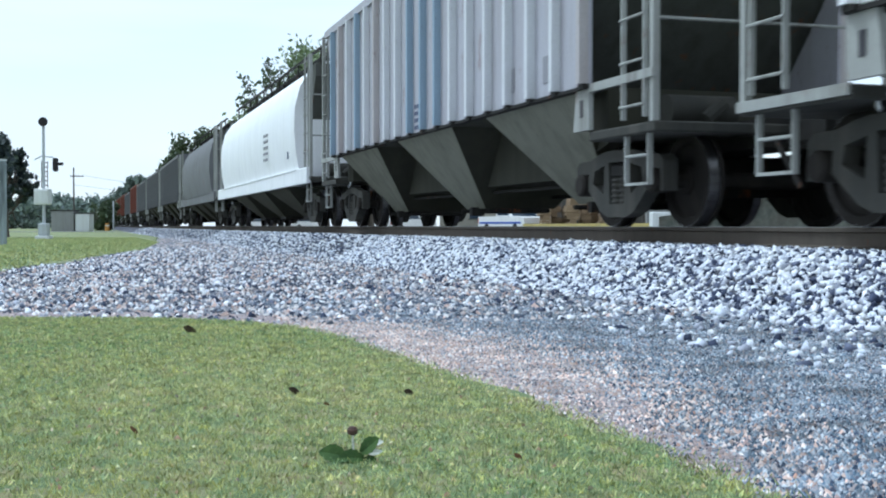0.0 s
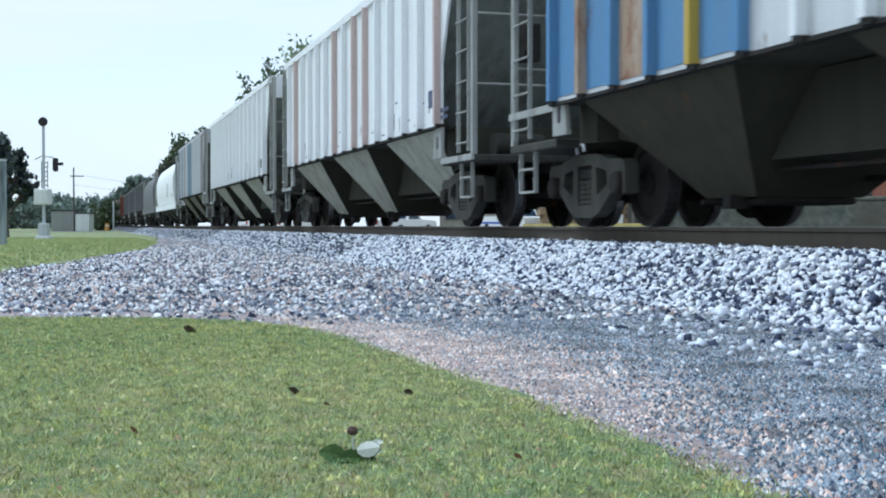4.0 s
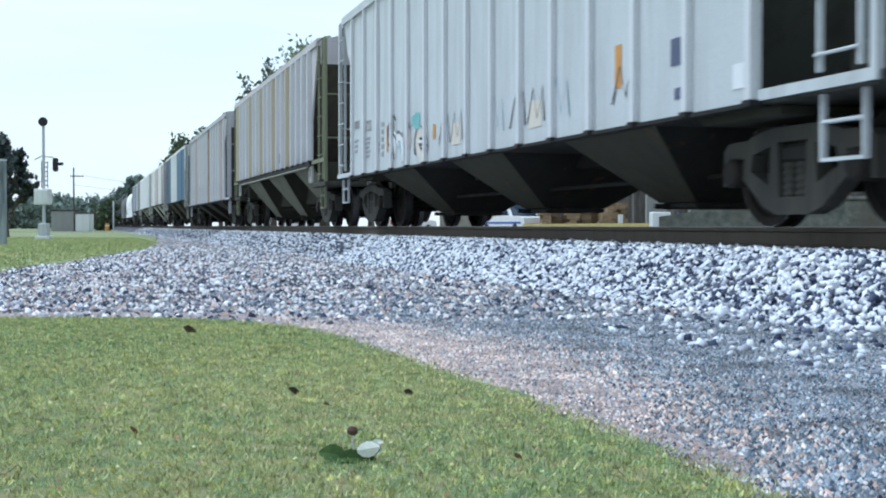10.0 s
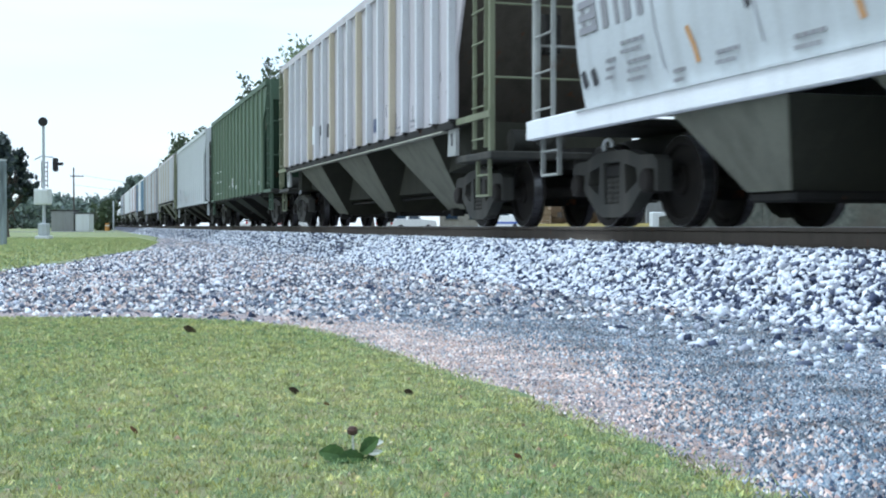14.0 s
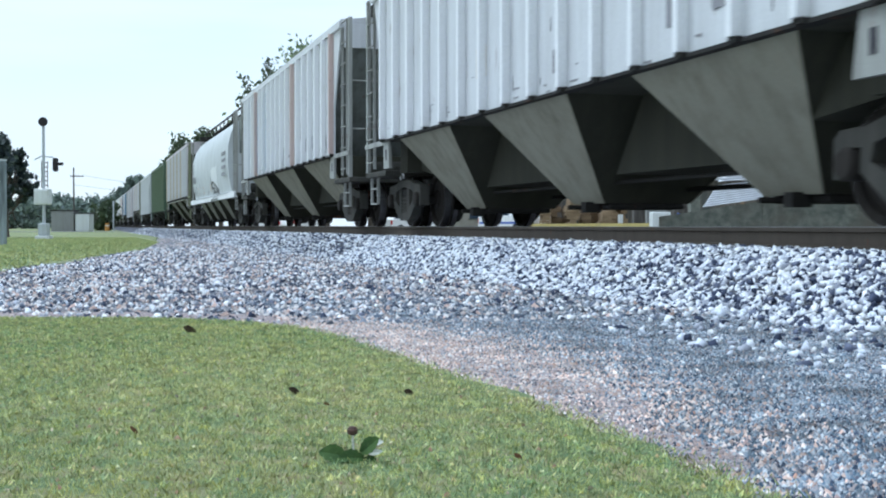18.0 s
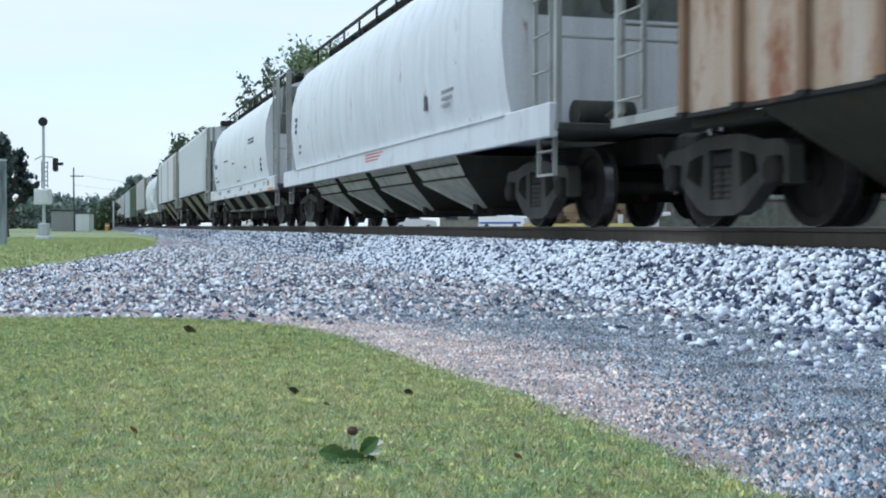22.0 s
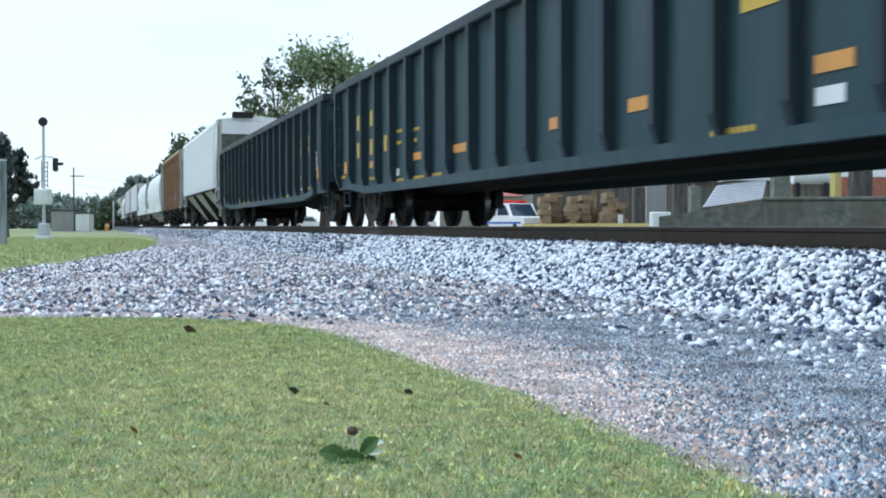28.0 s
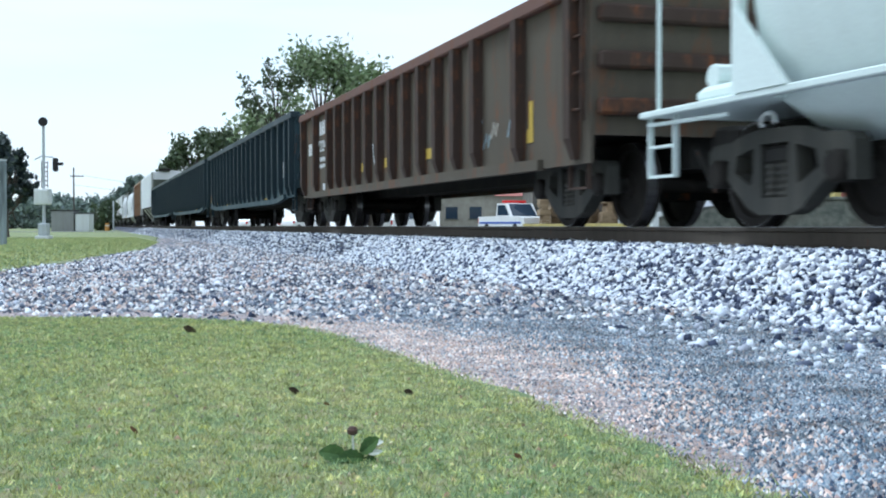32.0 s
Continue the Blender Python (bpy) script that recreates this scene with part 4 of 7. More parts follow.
# ---- track ----
def build_track():
    poly = [(-0.075, 0), (0.075, 0), (0.075, 0.012), (0.012, 0.035), (0.012, 0.135), (0.036, 0.145), (0.036, 0.172), (0.028, 0.18), (-0.028, 0.18), (-0.036, 0.172), (-0.036, 0.145), (-0.012, 0.135), (-0.012, 0.035), (-0.075, 0.012)]
    rail = Shape().prism_x(poly, -700, 420)
    head = Shape().box(-700, 420, -0.030, 0.030, 0.1795, 0.1825)
    for side in (-1, 1):
        r = part("rail", rail if side < 0 else MESHES["rail"], RAIL, at=(0, TRACK_Y + side * 0.7525, RAIL_Z - 0.182))
        MESHES["rail"] = r.data
        tagged(r, "rusty steel rail with a polished head on wooden ties", "rail", "rails of the track", "structure")
        part("rail_head", head if side < 0 else MESHES["head"], RAIL_TOP, r)
        MESHES["head"] = r.children[0].data
    tie = Shape().slab(-0.115, 0.115, -1.30, 1.30, -0.17, 0.0, 0.015)
    plate = Shape().box(-0.17, 0.17, -0.12, 0.12, 0.0, 0.012)
    for x in (-0.12, 0.12):
        for y in (-0.09, 0.09):
            plate.box(x - 0.012, x + 0.012, y - 0.014, y + 0.014, 0.0, 0.035)
    t_me, p_me = tie.mesh("tie", TIE), plate.mesh("tie_plate", RAIL)
    rng = random.Random(5)
    for i in range(165):
        x = 12 - i * 0.53
        t = part("tie", t_me, None, at=pose(x + rng.uniform(-0.02, 0.02), TRACK_Y + rng.uniform(-0.04, 0.04), RAIL_Z - 0.194, 0, 0, rng.uniform(-0.8, 0.8)))
        tagged(t, "weathered wooden tie bedded in the ballast", "railway tie", "ties of the track", "structure")
        for side in (-1, 1):
            part("tie_plate", p_me, None, t, at=(0, side * 0.7525, 0))


build_ground()
build_track()


# ---- beyond the track ----
BARK = mottled("grey_brown_bark", (0.07, 0.055, 0.045), (0.13, 0.11, 0.09), 9, 0.95, stretch=(1, 1, 0.25))
LEAF = per_piece("broad_leaves", [(0.11, 0.17, 0.07), (0.18, 0.26, 0.11), (0.25, 0.33, 0.16), (0.32, 0.38, 0.21), (0.18, 0.23, 0.13)], 0.6)
LEAF_DARK = per_piece("dark_leaves", [(0.04, 0.07, 0.035), (0.075, 0.115, 0.05), (0.11, 0.15, 0.065), (0.09, 0.11, 0.07)], 0.6)
# distance haze mixed into the leaf colours, paler and bluer
LEAF_FAR = per_piece("hazed_far_leaves", [(0.12, 0.17, 0.15), (0.19, 0.25, 0.21), (0.24, 0.30, 0.25), (0.17, 0.22, 0.23)], 0.7)
NEEDLES = per_piece("pine_needles", [(0.015, 0.028, 0.035), (0.035, 0.055, 0.06), (0.07, 0.10, 0.07)], 0.7)


def tree(x, y, h, r, leaf, label, seed, trunk=0.25, low=0.25, leaves=5000, size=0.22, airy=0.0, name="tree", z=0.0):
    """A tapered trunk with limbs, and a crown of many small leaf clumps round them."""
    rng = np.random.default_rng(seed)
    t = tagged(new(name), label, "tree")
    t.location = (x, y, z)
    s = Shape()
    rings = []
    for k in range(7):
        f = k / 6
        rr = trunk * (1 - 0.75 * f) * (1.35 if k == 0 else 1)
        cx, cy = 0.25 * math.sin(2.1 * f + seed), 0.25 * math.sin(1.7 * f + seed * 2)
        rings.append([(cx + rr * math.cos(a), cy + rr * math.sin(a), f * h * 0.72) for a in [2 * math.pi * i / 8 for i in range(8)]])
    s.loft(rings)
    tips = []
    for k in range(16 + int(10 * airy)):
        f = low + (0.98 - low) * rng.random()
        a = rng.random() * 2 * math.pi
        wid = r * (math.sin(math.pi * min(1, (f - low) / (1.02 - low) * 0.82 + 0.16)) ** 0.7) * (0.6 + 0.5 * rng.random())
        p0 = (0.2 * math.sin(a), 0.2 * math.cos(a), h * max(0.12, f * 0.72 - 0.1))
        p1 = (wid * math.cos(a), wid * math.sin(a), h * f)
        pm = (p0[0] * 0.5 + p1[0] * 0.5, p0[1] * 0.5 + p1[1] * 0.5, p0[2] * 0.42 + p1[2] * 0.58)
        s.tube(p0, pm, trunk * 0.30, 5, trunk * 0.18)
        s.tube(pm, p1, trunk * 0.18, 5, trunk * 0.04)
        tips.append((p1, pm))
    part("trunk", s, BARK, t)
    n = leaves
    c = np.zeros((n, 3))
    which = rng.integers(0, len(tips), n)
    for i in range(n):
        p1, pm = tips[which[i]]
        k = rng.random() ** 0.6
        c[i] = [pm[j] + (p1[j] - pm[j]) * k for j in range(3)]
    spread = r * (0.20 - 0.10 * airy)
    c += rng.normal(0, 1, (n, 3)) * spread * (0.75, 0.75, 0.6)
    c[:, 2] = np.maximum(c[:, 2], h * low * 0.6)
    u = rng.normal(0, 1, (n, 3))
    u /= np.linalg.norm(u, axis=1)[:, None]
    w = np.cross(u, rng.normal(0, 1, (n, 3)))
    w /= np.linalg.norm(w, axis=1)[:, None]
    sz = size * (0.5 + rng.random(n))[:, None]
    q = np.stack([c - u * sz, c - w * sz * 0.5, c + u * sz, c + w * sz * 0.5], 1)
    f = np.arange(n * 4).reshape(-1, 4)
    part("crown", mesh_from_arrays("crown", q.reshape(-1, 3), f, leaf), leaf, t)
    return t


def at_view(px, depth):
    """A place in plan by its bearing (px across a view 1568 wide) and its depth."""
    k = (px - 784) / 2069.3 * depth
    return (-math.cos(TURN) * depth + math.sin(TURN) * k, math.sin(TURN) * depth + math.cos(TURN) * k)


def build_trees():
    tree(*at_view(570, 86), 14.2, 5.6, LEAF, "broad leafy tree with thin twigs at its top, behind the track", 4, 0.35, 0.22, 12000, 0.19, 0.4)
    tree(*at_view(488, 84), 13.6, 3.0, LEAF_DARK, "half-bare tree with sparse leaves behind the track", 9, 0.22, 0.35, 1100, 0.2, 1.0)
    tree(*at_view(655, 92), 12.2, 3.6, LEAF, "leafy tree behind the track", 14, 0.25, 0.25, 4500, 0.25, 0.3)
    tree(*at_view(345, 150), 12.6, 4.2, LEAF_DARK, "round dark-leaved tree far along the line", 21, 0.3, 0.2, 5000, 0.3)
    tree(*at_view(312, 150), 10.6, 2.6, LEAF_DARK, "dark-leaved tree far along the line", 23, 0.3, 0.2, 3000, 0.3)
    tree(*at_view(395, 130), 12.0, 2.6, LEAF_DARK, "slim dark tree far along the line", 24, 0.25, 0.2, 2600, 0.28)
    for i, px in enumerate((226, 243, 262)):
        tree(*at_view(px, 210), 9.0 + 1.2 * (i == 1), 2.7, LEAF_FAR, "dull green tree far along the line", 30 + i, 0.3, 0.15, 3000, 0.4)
    # left of the line
    tree(*at_view(20, 62), 5.5, 1.35, NEEDLES, "dark ragged pine beside the signal mast", 40, 0.14, 0.30, 1500, 0.17, 1.0)
    tree(*at_view(-16, 60), 5.5, 1.6, NEEDLES, "dark ragged pine at the grass strip", 41, 0.14, 0.25, 1800, 0.17, 1.0)
    for i in range(11):
        tree(*at_view(20 + 18 * i, 250 + 9 * (i % 3)), 5.6 + 0.8 * ((i * 7) % 3), 4.5, LEAF_FAR, "tree of the low wood at the horizon", 50 + i, 0.3, 0.08, 1300, 0.5)
    for i, (px, d) in enumerate(((172, 148), (186, 150), (197, 152))):
        tree(*at_view(px, d), 3.5 + 0.3 * i, 1.4, LEAF_DARK, "brownish bush at the road crossing", 70 + i, 0.1, 0.05, 1200, 0.2, name="bush")


build_trees()


# ---- the train, car by car ----
GREY_HOP = paint("grey_green_hopper_sheet", (0.22, 0.22, 0.175), 0.6, 0.0, 0.7, (0.085, 0.08, 0.06))
MID_HOP = paint("dusty_brown_hopper_sheet", (0.33, 0.315, 0.25), 0.6, 0.0, 0.7, (0.12, 0.11, 0.085))
PALE_HOP = paint("dusty_pale_hopper_sheet", (0.50, 0.50, 0.43), 0.85, 0.0, 0.7, (0.17, 0.16, 0.12))
# one dark tone for bays, whatever the colour of the body above
DARK_HOP = paint("dark_hopper_sheet", (0.066, 0.063, 0.045), 0.7, 0.05, 0.8, (0.037, 0.034, 0.027))
WHITE = paint("chalky_white_paint", (0.88, 0.89, 0.91), 0.24, 0.0, 0.6, (0.50, 0.49, 0.50))
DINGY = paint("dingy_white_paint", (0.60, 0.63, 0.65), 0.55, 0.0, 0.6, (0.36, 0.37, 0.37))
MAUVE = paint("mauve_grey_paint", (0.56, 0.53, 0.555), 0.5, 0.0, 0.65, (0.34, 0.30, 0.30))
STENCIL_GREY = paint("faded_stencil", (0.30, 0.30, 0.32), 0.4)
FAINT_GREY = paint("faint_stencil", (0.38, 0.39, 0.42), 0.4)
# brown end paint, darkened too for the shade on the ends
END_BROWN = paint("shaded_brown_end_sheet", (0.115, 0.10, 0.085), 0.7, 0.1, 0.8, (0.055, 0.047, 0.04))
OLIVE_RAIL = paint("faded_olive_ladder", (0.24, 0.26, 0.17), 0.6, 0.05, 0.7, (0.14, 0.13, 0.09))
LIGHT = paint("pale_grey_paint", (0.70, 0.715, 0.74), 0.40, 0.05, 0.6, (0.37, 0.36, 0.37))
GREY = paint("dull_grey_paint", (0.47, 0.47, 0.52), 0.4, 0.10, 0.65, (0.25, 0.20, 0.18))
DUSTY = paint("dusty_grey_paint", (0.50, 0.47, 0.47), 0.5, 0.15, 0.7, (0.27, 0.20, 0.17))
BLUE = paint("faded_blue_paint", (0.12, 0.27, 0.48), 0.3, 0.05, 0.6, (0.2, 0.22, 0.26))
GREEN = paint("faded_green_paint", (0.088, 0.138, 0.095), 0.4, 0.05, 0.6, (0.105, 0.125, 0.10))
# darker greens for ends and bays: end and underside shade put into the paint
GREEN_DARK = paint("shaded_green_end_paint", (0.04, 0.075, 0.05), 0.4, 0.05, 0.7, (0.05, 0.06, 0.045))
GREEN_HOP = paint("shaded_green_hopper_sheet", (0.034, 0.040, 0.026), 0.6, 0.05, 0.8, (0.035, 0.036, 0.03))
GREEN_RIB = paint("faded_green_rib_paint", (0.165, 0.225, 0.15), 0.4, 0.05, 0.6, (0.22, 0.22, 0.16))
RUST = paint("rusted_brown_paint", (0.40, 0.285, 0.20), 0.85, 0.50, 0.8, (0.52, 0.46, 0.41), (0.25, 0.108, 0.06))
RUST_RIB = paint("rusted_brown_rib", (0.24, 0.145, 0.09), 0.5, 0.4, 0.8, (0.32, 0.25, 0.19), (0.16, 0.07, 0.04))
OXIDE = paint("oxide_red_paint", (0.20, 0.07, 0.05), 0.5, 0.3, 0.8)
NAVY = paint("blue_black_paint", (0.022, 0.051, 0.063), 0.55, 0.02, 0.5, (0.075, 0.092, 0.10))
# darker copy of the panel paint: shade of the stakes' sides in the colour
NAVY_STAKE = paint("shaded_blue_black_paint", (0.017, 0.034, 0.044), 0.4, 0.03, 0.5, (0.05, 0.06, 0.064))
BROWN = paint("dull_brown_paint", (0.105, 0.088, 0.066), 0.6, 0.42, 0.8, (0.075, 0.062, 0.05), (0.15, 0.075, 0.045))
# rusty brown again, darkened for the shaded sides of the stakes
BROWN_STAKE = paint("shaded_brown_paint", (0.055, 0.036, 0.028), 0.5, 0.4, 0.8, (0.08, 0.055, 0.045))
BROWN_CHORD = paint("rusty_top_chord", (0.16, 0.085, 0.068), 0.5, 0.3, 0.75, (0.12, 0.085, 0.07))
DIM = paint("dim_grey_paint", (0.17, 0.175, 0.185), 0.5, 0.1, 0.7, (0.10, 0.09, 0.085))
BLUE_GREY = paint("blue_grey_paint", (0.30, 0.40, 0.50), 0.35, 0.05, 0.6, (0.2, 0.2, 0.2))
PINKISH = paint("rust_tinted_white", (0.62, 0.50, 0.47), 0.35, 0.1, 0.65, (0.45, 0.25, 0.18))
BUFF_RIB = paint("buff_stained_white", (0.60, 0.54, 0.42), 0.4, 0.05, 0.6, (0.45, 0.33, 0.20))
BONE = paint("clean_white_paint", (0.72, 0.80, 0.78), 0.12, 0.0, 0.45, (0.45, 0.46, 0.44))

# right-hand coupling of each car at the start
JOINT = {-2: -46.16, -1: -25.84, 0: -8.71, 1: 9.93, 2: 27.21, 3: 44.81, 4: 63.09, 5: 80.54, 6: 99.11, 7: 116.69, 8: 135.19, 9: 153.73, 10: 171.75, 11: 189.4, 12: 207.62, 13: 227.21, 14: 244.04, 15: 262.86, 16: 283.71, 17: 305.08, 18: 326.8, 19: 344.53, 20: 362.4}
# how far the train has gone at each second
GONE = [0.27, 9.77, 20.46, 31.26, 41.42, 51.92, 63.08, 73.39, 83.74, 94.73, 104.92, 115.86, 127.59, 137.84, 148.69, 160.07, 171.17, 182.27, 193.65, 204.61, 216.08, 227.28, 238.5, 250.18, 262.08, 273.17, 284.69, 296.27, 307.83, 320.25, 331.17, 342.2, 354.99]
# where the middle of the stencilling lies on each car
STENCIL_X = {1: -0.36, 2: 0.4, 3: -0.03, 4: 0.92, 5: 0.12, 6: 0.37, 7: 0.02, 8: -0.05, 9: -0.04, 10: 0.14, 11: 0.24, 12: 0.03, 13: -0.02, 15: 0.33, 14: 0.02, 0: 0.97, -1: 1.29}
for k in range(-3, -13, -1):
    JOINT[k] = JOINT[-2] + 18.3 * (k + 2)
CARS = {}
# second stake of the blue-black gondolas
STAKE_X = {16: -8.35, 17: -8.67, 18: -8.42}


def span(k):
    return JOINT[k] - JOINT[k - 1]


def build_train():
    C = CARS
    for k in (-11, -10, -9, -8, -6):
        C[k] = ribbed_hopper("oxide-red ribbed covered hopper far along the train", span(k), OXIDE, OXIDE, DARK_HOP, ribs=14)
    for k in (-7, -5, -4, -3):
        C[k] = ribbed_hopper("dull dark grey ribbed covered hopper far along the train", span(k), DIM, DIM, DARK_HOP, eave=3.9, ribs=14)
    C[-2] = smooth_hopper("dark grey dirty round-sided covered hopper", span(-2), DIM, DIM, DARK_HOP)
    C[-1] = smooth_hopper("chalk-white round-sided covered hopper", span(-1), WHITE, WHITE, DARK_HOP)
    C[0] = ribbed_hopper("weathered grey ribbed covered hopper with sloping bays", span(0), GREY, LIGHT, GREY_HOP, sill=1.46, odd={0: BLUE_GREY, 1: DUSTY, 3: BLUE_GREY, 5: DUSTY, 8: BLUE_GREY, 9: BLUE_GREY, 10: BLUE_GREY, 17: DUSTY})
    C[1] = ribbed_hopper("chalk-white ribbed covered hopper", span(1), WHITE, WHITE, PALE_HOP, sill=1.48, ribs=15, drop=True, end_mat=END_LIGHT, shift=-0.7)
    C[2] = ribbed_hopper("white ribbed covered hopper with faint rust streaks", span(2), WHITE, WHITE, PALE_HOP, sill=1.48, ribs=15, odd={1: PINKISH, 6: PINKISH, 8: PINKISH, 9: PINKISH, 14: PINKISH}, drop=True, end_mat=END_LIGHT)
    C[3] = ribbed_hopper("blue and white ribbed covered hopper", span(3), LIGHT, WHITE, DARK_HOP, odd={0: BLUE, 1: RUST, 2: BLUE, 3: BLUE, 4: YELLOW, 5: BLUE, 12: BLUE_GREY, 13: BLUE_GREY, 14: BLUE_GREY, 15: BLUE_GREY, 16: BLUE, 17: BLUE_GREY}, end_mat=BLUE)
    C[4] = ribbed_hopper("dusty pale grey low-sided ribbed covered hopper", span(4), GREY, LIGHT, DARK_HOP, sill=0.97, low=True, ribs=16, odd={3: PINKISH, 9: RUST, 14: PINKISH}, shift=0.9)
    C[5] = ribbed_hopper("pale ribbed covered hopper with a light sill line", span(5), MAUVE, LIGHT, GREY_HOP, sill=1.49, line_mat=PALE_LINE, ribs=18, odd={0: BUFF_RIB, 4: BUFF_RIB, 7: BUFF_RIB, 10: BUFF_RIB, 13: BUFF_RIB}, bays=(-3.95, 0.47, 4.85), bay_w=2.70, end_mat=END_BROWN, cage_mat=OLIVE_RAIL)
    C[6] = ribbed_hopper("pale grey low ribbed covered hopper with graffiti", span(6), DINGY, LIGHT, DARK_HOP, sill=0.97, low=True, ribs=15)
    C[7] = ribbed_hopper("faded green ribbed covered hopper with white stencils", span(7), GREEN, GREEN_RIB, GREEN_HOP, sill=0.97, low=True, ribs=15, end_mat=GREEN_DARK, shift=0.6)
    C[8] = ribbed_hopper("pale grey ribbed covered hopper with a light sill line", span(8), MAUVE, LIGHT, GREY_HOP, sill=1.49, line_mat=PALE_LINE, ribs=18, odd={0: BUFF_RIB, 4: BUFF_RIB, 7: BUFF_RIB, 10: BUFF_RIB, 13: BUFF_RIB}, bays=(-4.6, -0.2, 4.2), bay_w=2.70, end_mat=END_BROWN, cage_mat=OLIVE_RAIL)
    C[9] = smooth_hopper("white round-sided covered hopper with black outlined graffiti", span(9), DINGY, WHITE, GREY_HOP, style="steep", end_mat=END_LIGHT, sill_top=1.22)
    C[10] = ribbed_hopper("pale ribbed covered hopper with dark square patches", span(10), LIGHT, WHITE, MID_HOP, sill=1.49, odd={3: PINKISH, 11: PINKISH, 17: PINKISH}, end_mat=END_LIGHT)
    C[11] = ribbed_hopper("light grey ribbed covered hopper", span(11), LIGHT, WHITE, MID_HOP, sill=1.49, ribs=16, bays=(-4.45, -0.15, 4.18), bay_w=2.75, end_mat=END_LIGHT)
    C[12] = smooth_hopper("light grey round-sided covered hopper with orange reflectors", span(12), LIGHT, LIGHT, GREY_HOP, style="short", end_mat=END_LIGHT)
    C[13] = smooth_hopper("pale grey round-sided covered hopper with a deep sill", span(13), LIGHT, LIGHT, PALE_HOP, style="banded", end_mat=END_LIGHT)
    C[14] = ribbed_hopper("rust-brown ribbed covered hopper with white patches", span(14), RUST, RUST_RIB, DARK_HOP, sill=0.97, low=True, ribs=15, cage_mat=GRIMY_WHITE)
    C[15] = ribbed_hopper("bright white ribbed covered hopper", span(15), WHITE, WHITE, PALE_HOP, sill=1.49, ribs=17, bays=(-5.3, -0.8, 3.7), end_mat=END_LIGHT)
    for k in (16, 17, 18):
        C[k] = gondola("blue-black high-sided gondola with yellow lettering", span(k), NAVY, NAVY_STAKE, rows=[-9.9] + [STAKE_X[k] + 1.05 * i for i in range(18)] + [span(k) / 2 - 0.75], stake_w=0.062, top_z=2.76)
    C[19] = gondola("dull brown rusty gondola with white stencils", span(19), BROWN, BROWN_STAKE, top_z=2.52, rows=[-7.9, -6.4, -4.9] + [-4.06 + 0.88 * i for i in range(11)] + [6.3, 7.9], level=True, chord_mat=BROWN_CHORD, bot=0.66)
    C[20] = tank_hopper("clean white round-bellied car with an open end platform", span(20), BONE)


build_train()


# ---- beside and beyond the track ----
SIGNAL_GREY = paint("pale_signal_paint", (0.52, 0.56, 0.60), 0.25)
BLACK = paint("matt_black_paint", (0.02, 0.02, 0.024), 0.2)
CASE = paint("white_case_paint", (0.74, 0.77, 0.78), 0.15)
SHED_GREY = paint("grey_shed_paint", (0.30, 0.31, 0.31), 0.3)
POLE_WOOD = mottled("dark_pole_wood", (0.05, 0.045, 0.042), (0.12, 0.11, 0.10), 7, 0.95, stretch=(1, 1, 0.15))
WORN_POST = mottled("weathered_blue_grey_post", (0.10, 0.12, 0.13), (0.34, 0.40, 0.43), 5, 0.9, stretch=(1, 1, 0.12))
CAR_WHITE = paint("white_car_paint", (0.88, 0.88, 0.88), 0.08, 0.0, 0.25)
CAR_GLASS = glass("car_glass", (0.03, 0.05, 0.08))
TYRE = paint("tyre_rubber", (0.025, 0.025, 0.025), 0.3, 0.0, 0.9)
RED_LAMP = glass("red_lamp_plastic", (0.60, 0.03, 0.03), 0.2)
BLUE_STRIPE = paint("blue_stripe_paint", (0.05, 0.12, 0.5), 0.1)
WALL_BEIGE = mottled("beige_block_wall", (0.30, 0.28, 0.24), (0.40, 0.38, 0.33), 1.4, 0.9)
WALL_BROWN = mottled("brown_grey_boards", (0.10, 0.085, 0.07), (0.22, 0.195, 0.165), 2.0, 0.9, (0.08, 0.09, 0.085), stretch=(3, 3, 0.3))
ROOF_RED = mottled("red_roof_metal", (0.30, 0.07, 0.05), (0.38, 0.11, 0.08), 2.0, 0.6)
TIMBER = mottled("stacked_timber", (0.20, 0.14, 0.08), (0.36, 0.26, 0.16), 3.0, 0.9, stretch=(0.3, 1, 1))
SHEETING = paint("white_sheet_metal", (0.75, 0.77, 0.82), 0.2, 0.0, 0.4)
BRICK = mottled("red_brick", (0.28, 0.10, 0.07), (0.36, 0.16, 0.11), 6.0, 0.9)
KERB_YELLOW = paint("worn_yellow_kerb", (0.55, 0.45, 0.16), 0.4)


def turned(x, y, z=0.0):
    """A pose whose x runs across the view and whose y runs away from it."""
    return pose(x, y, z, 0, 0, 90 - math.degrees(TURN))


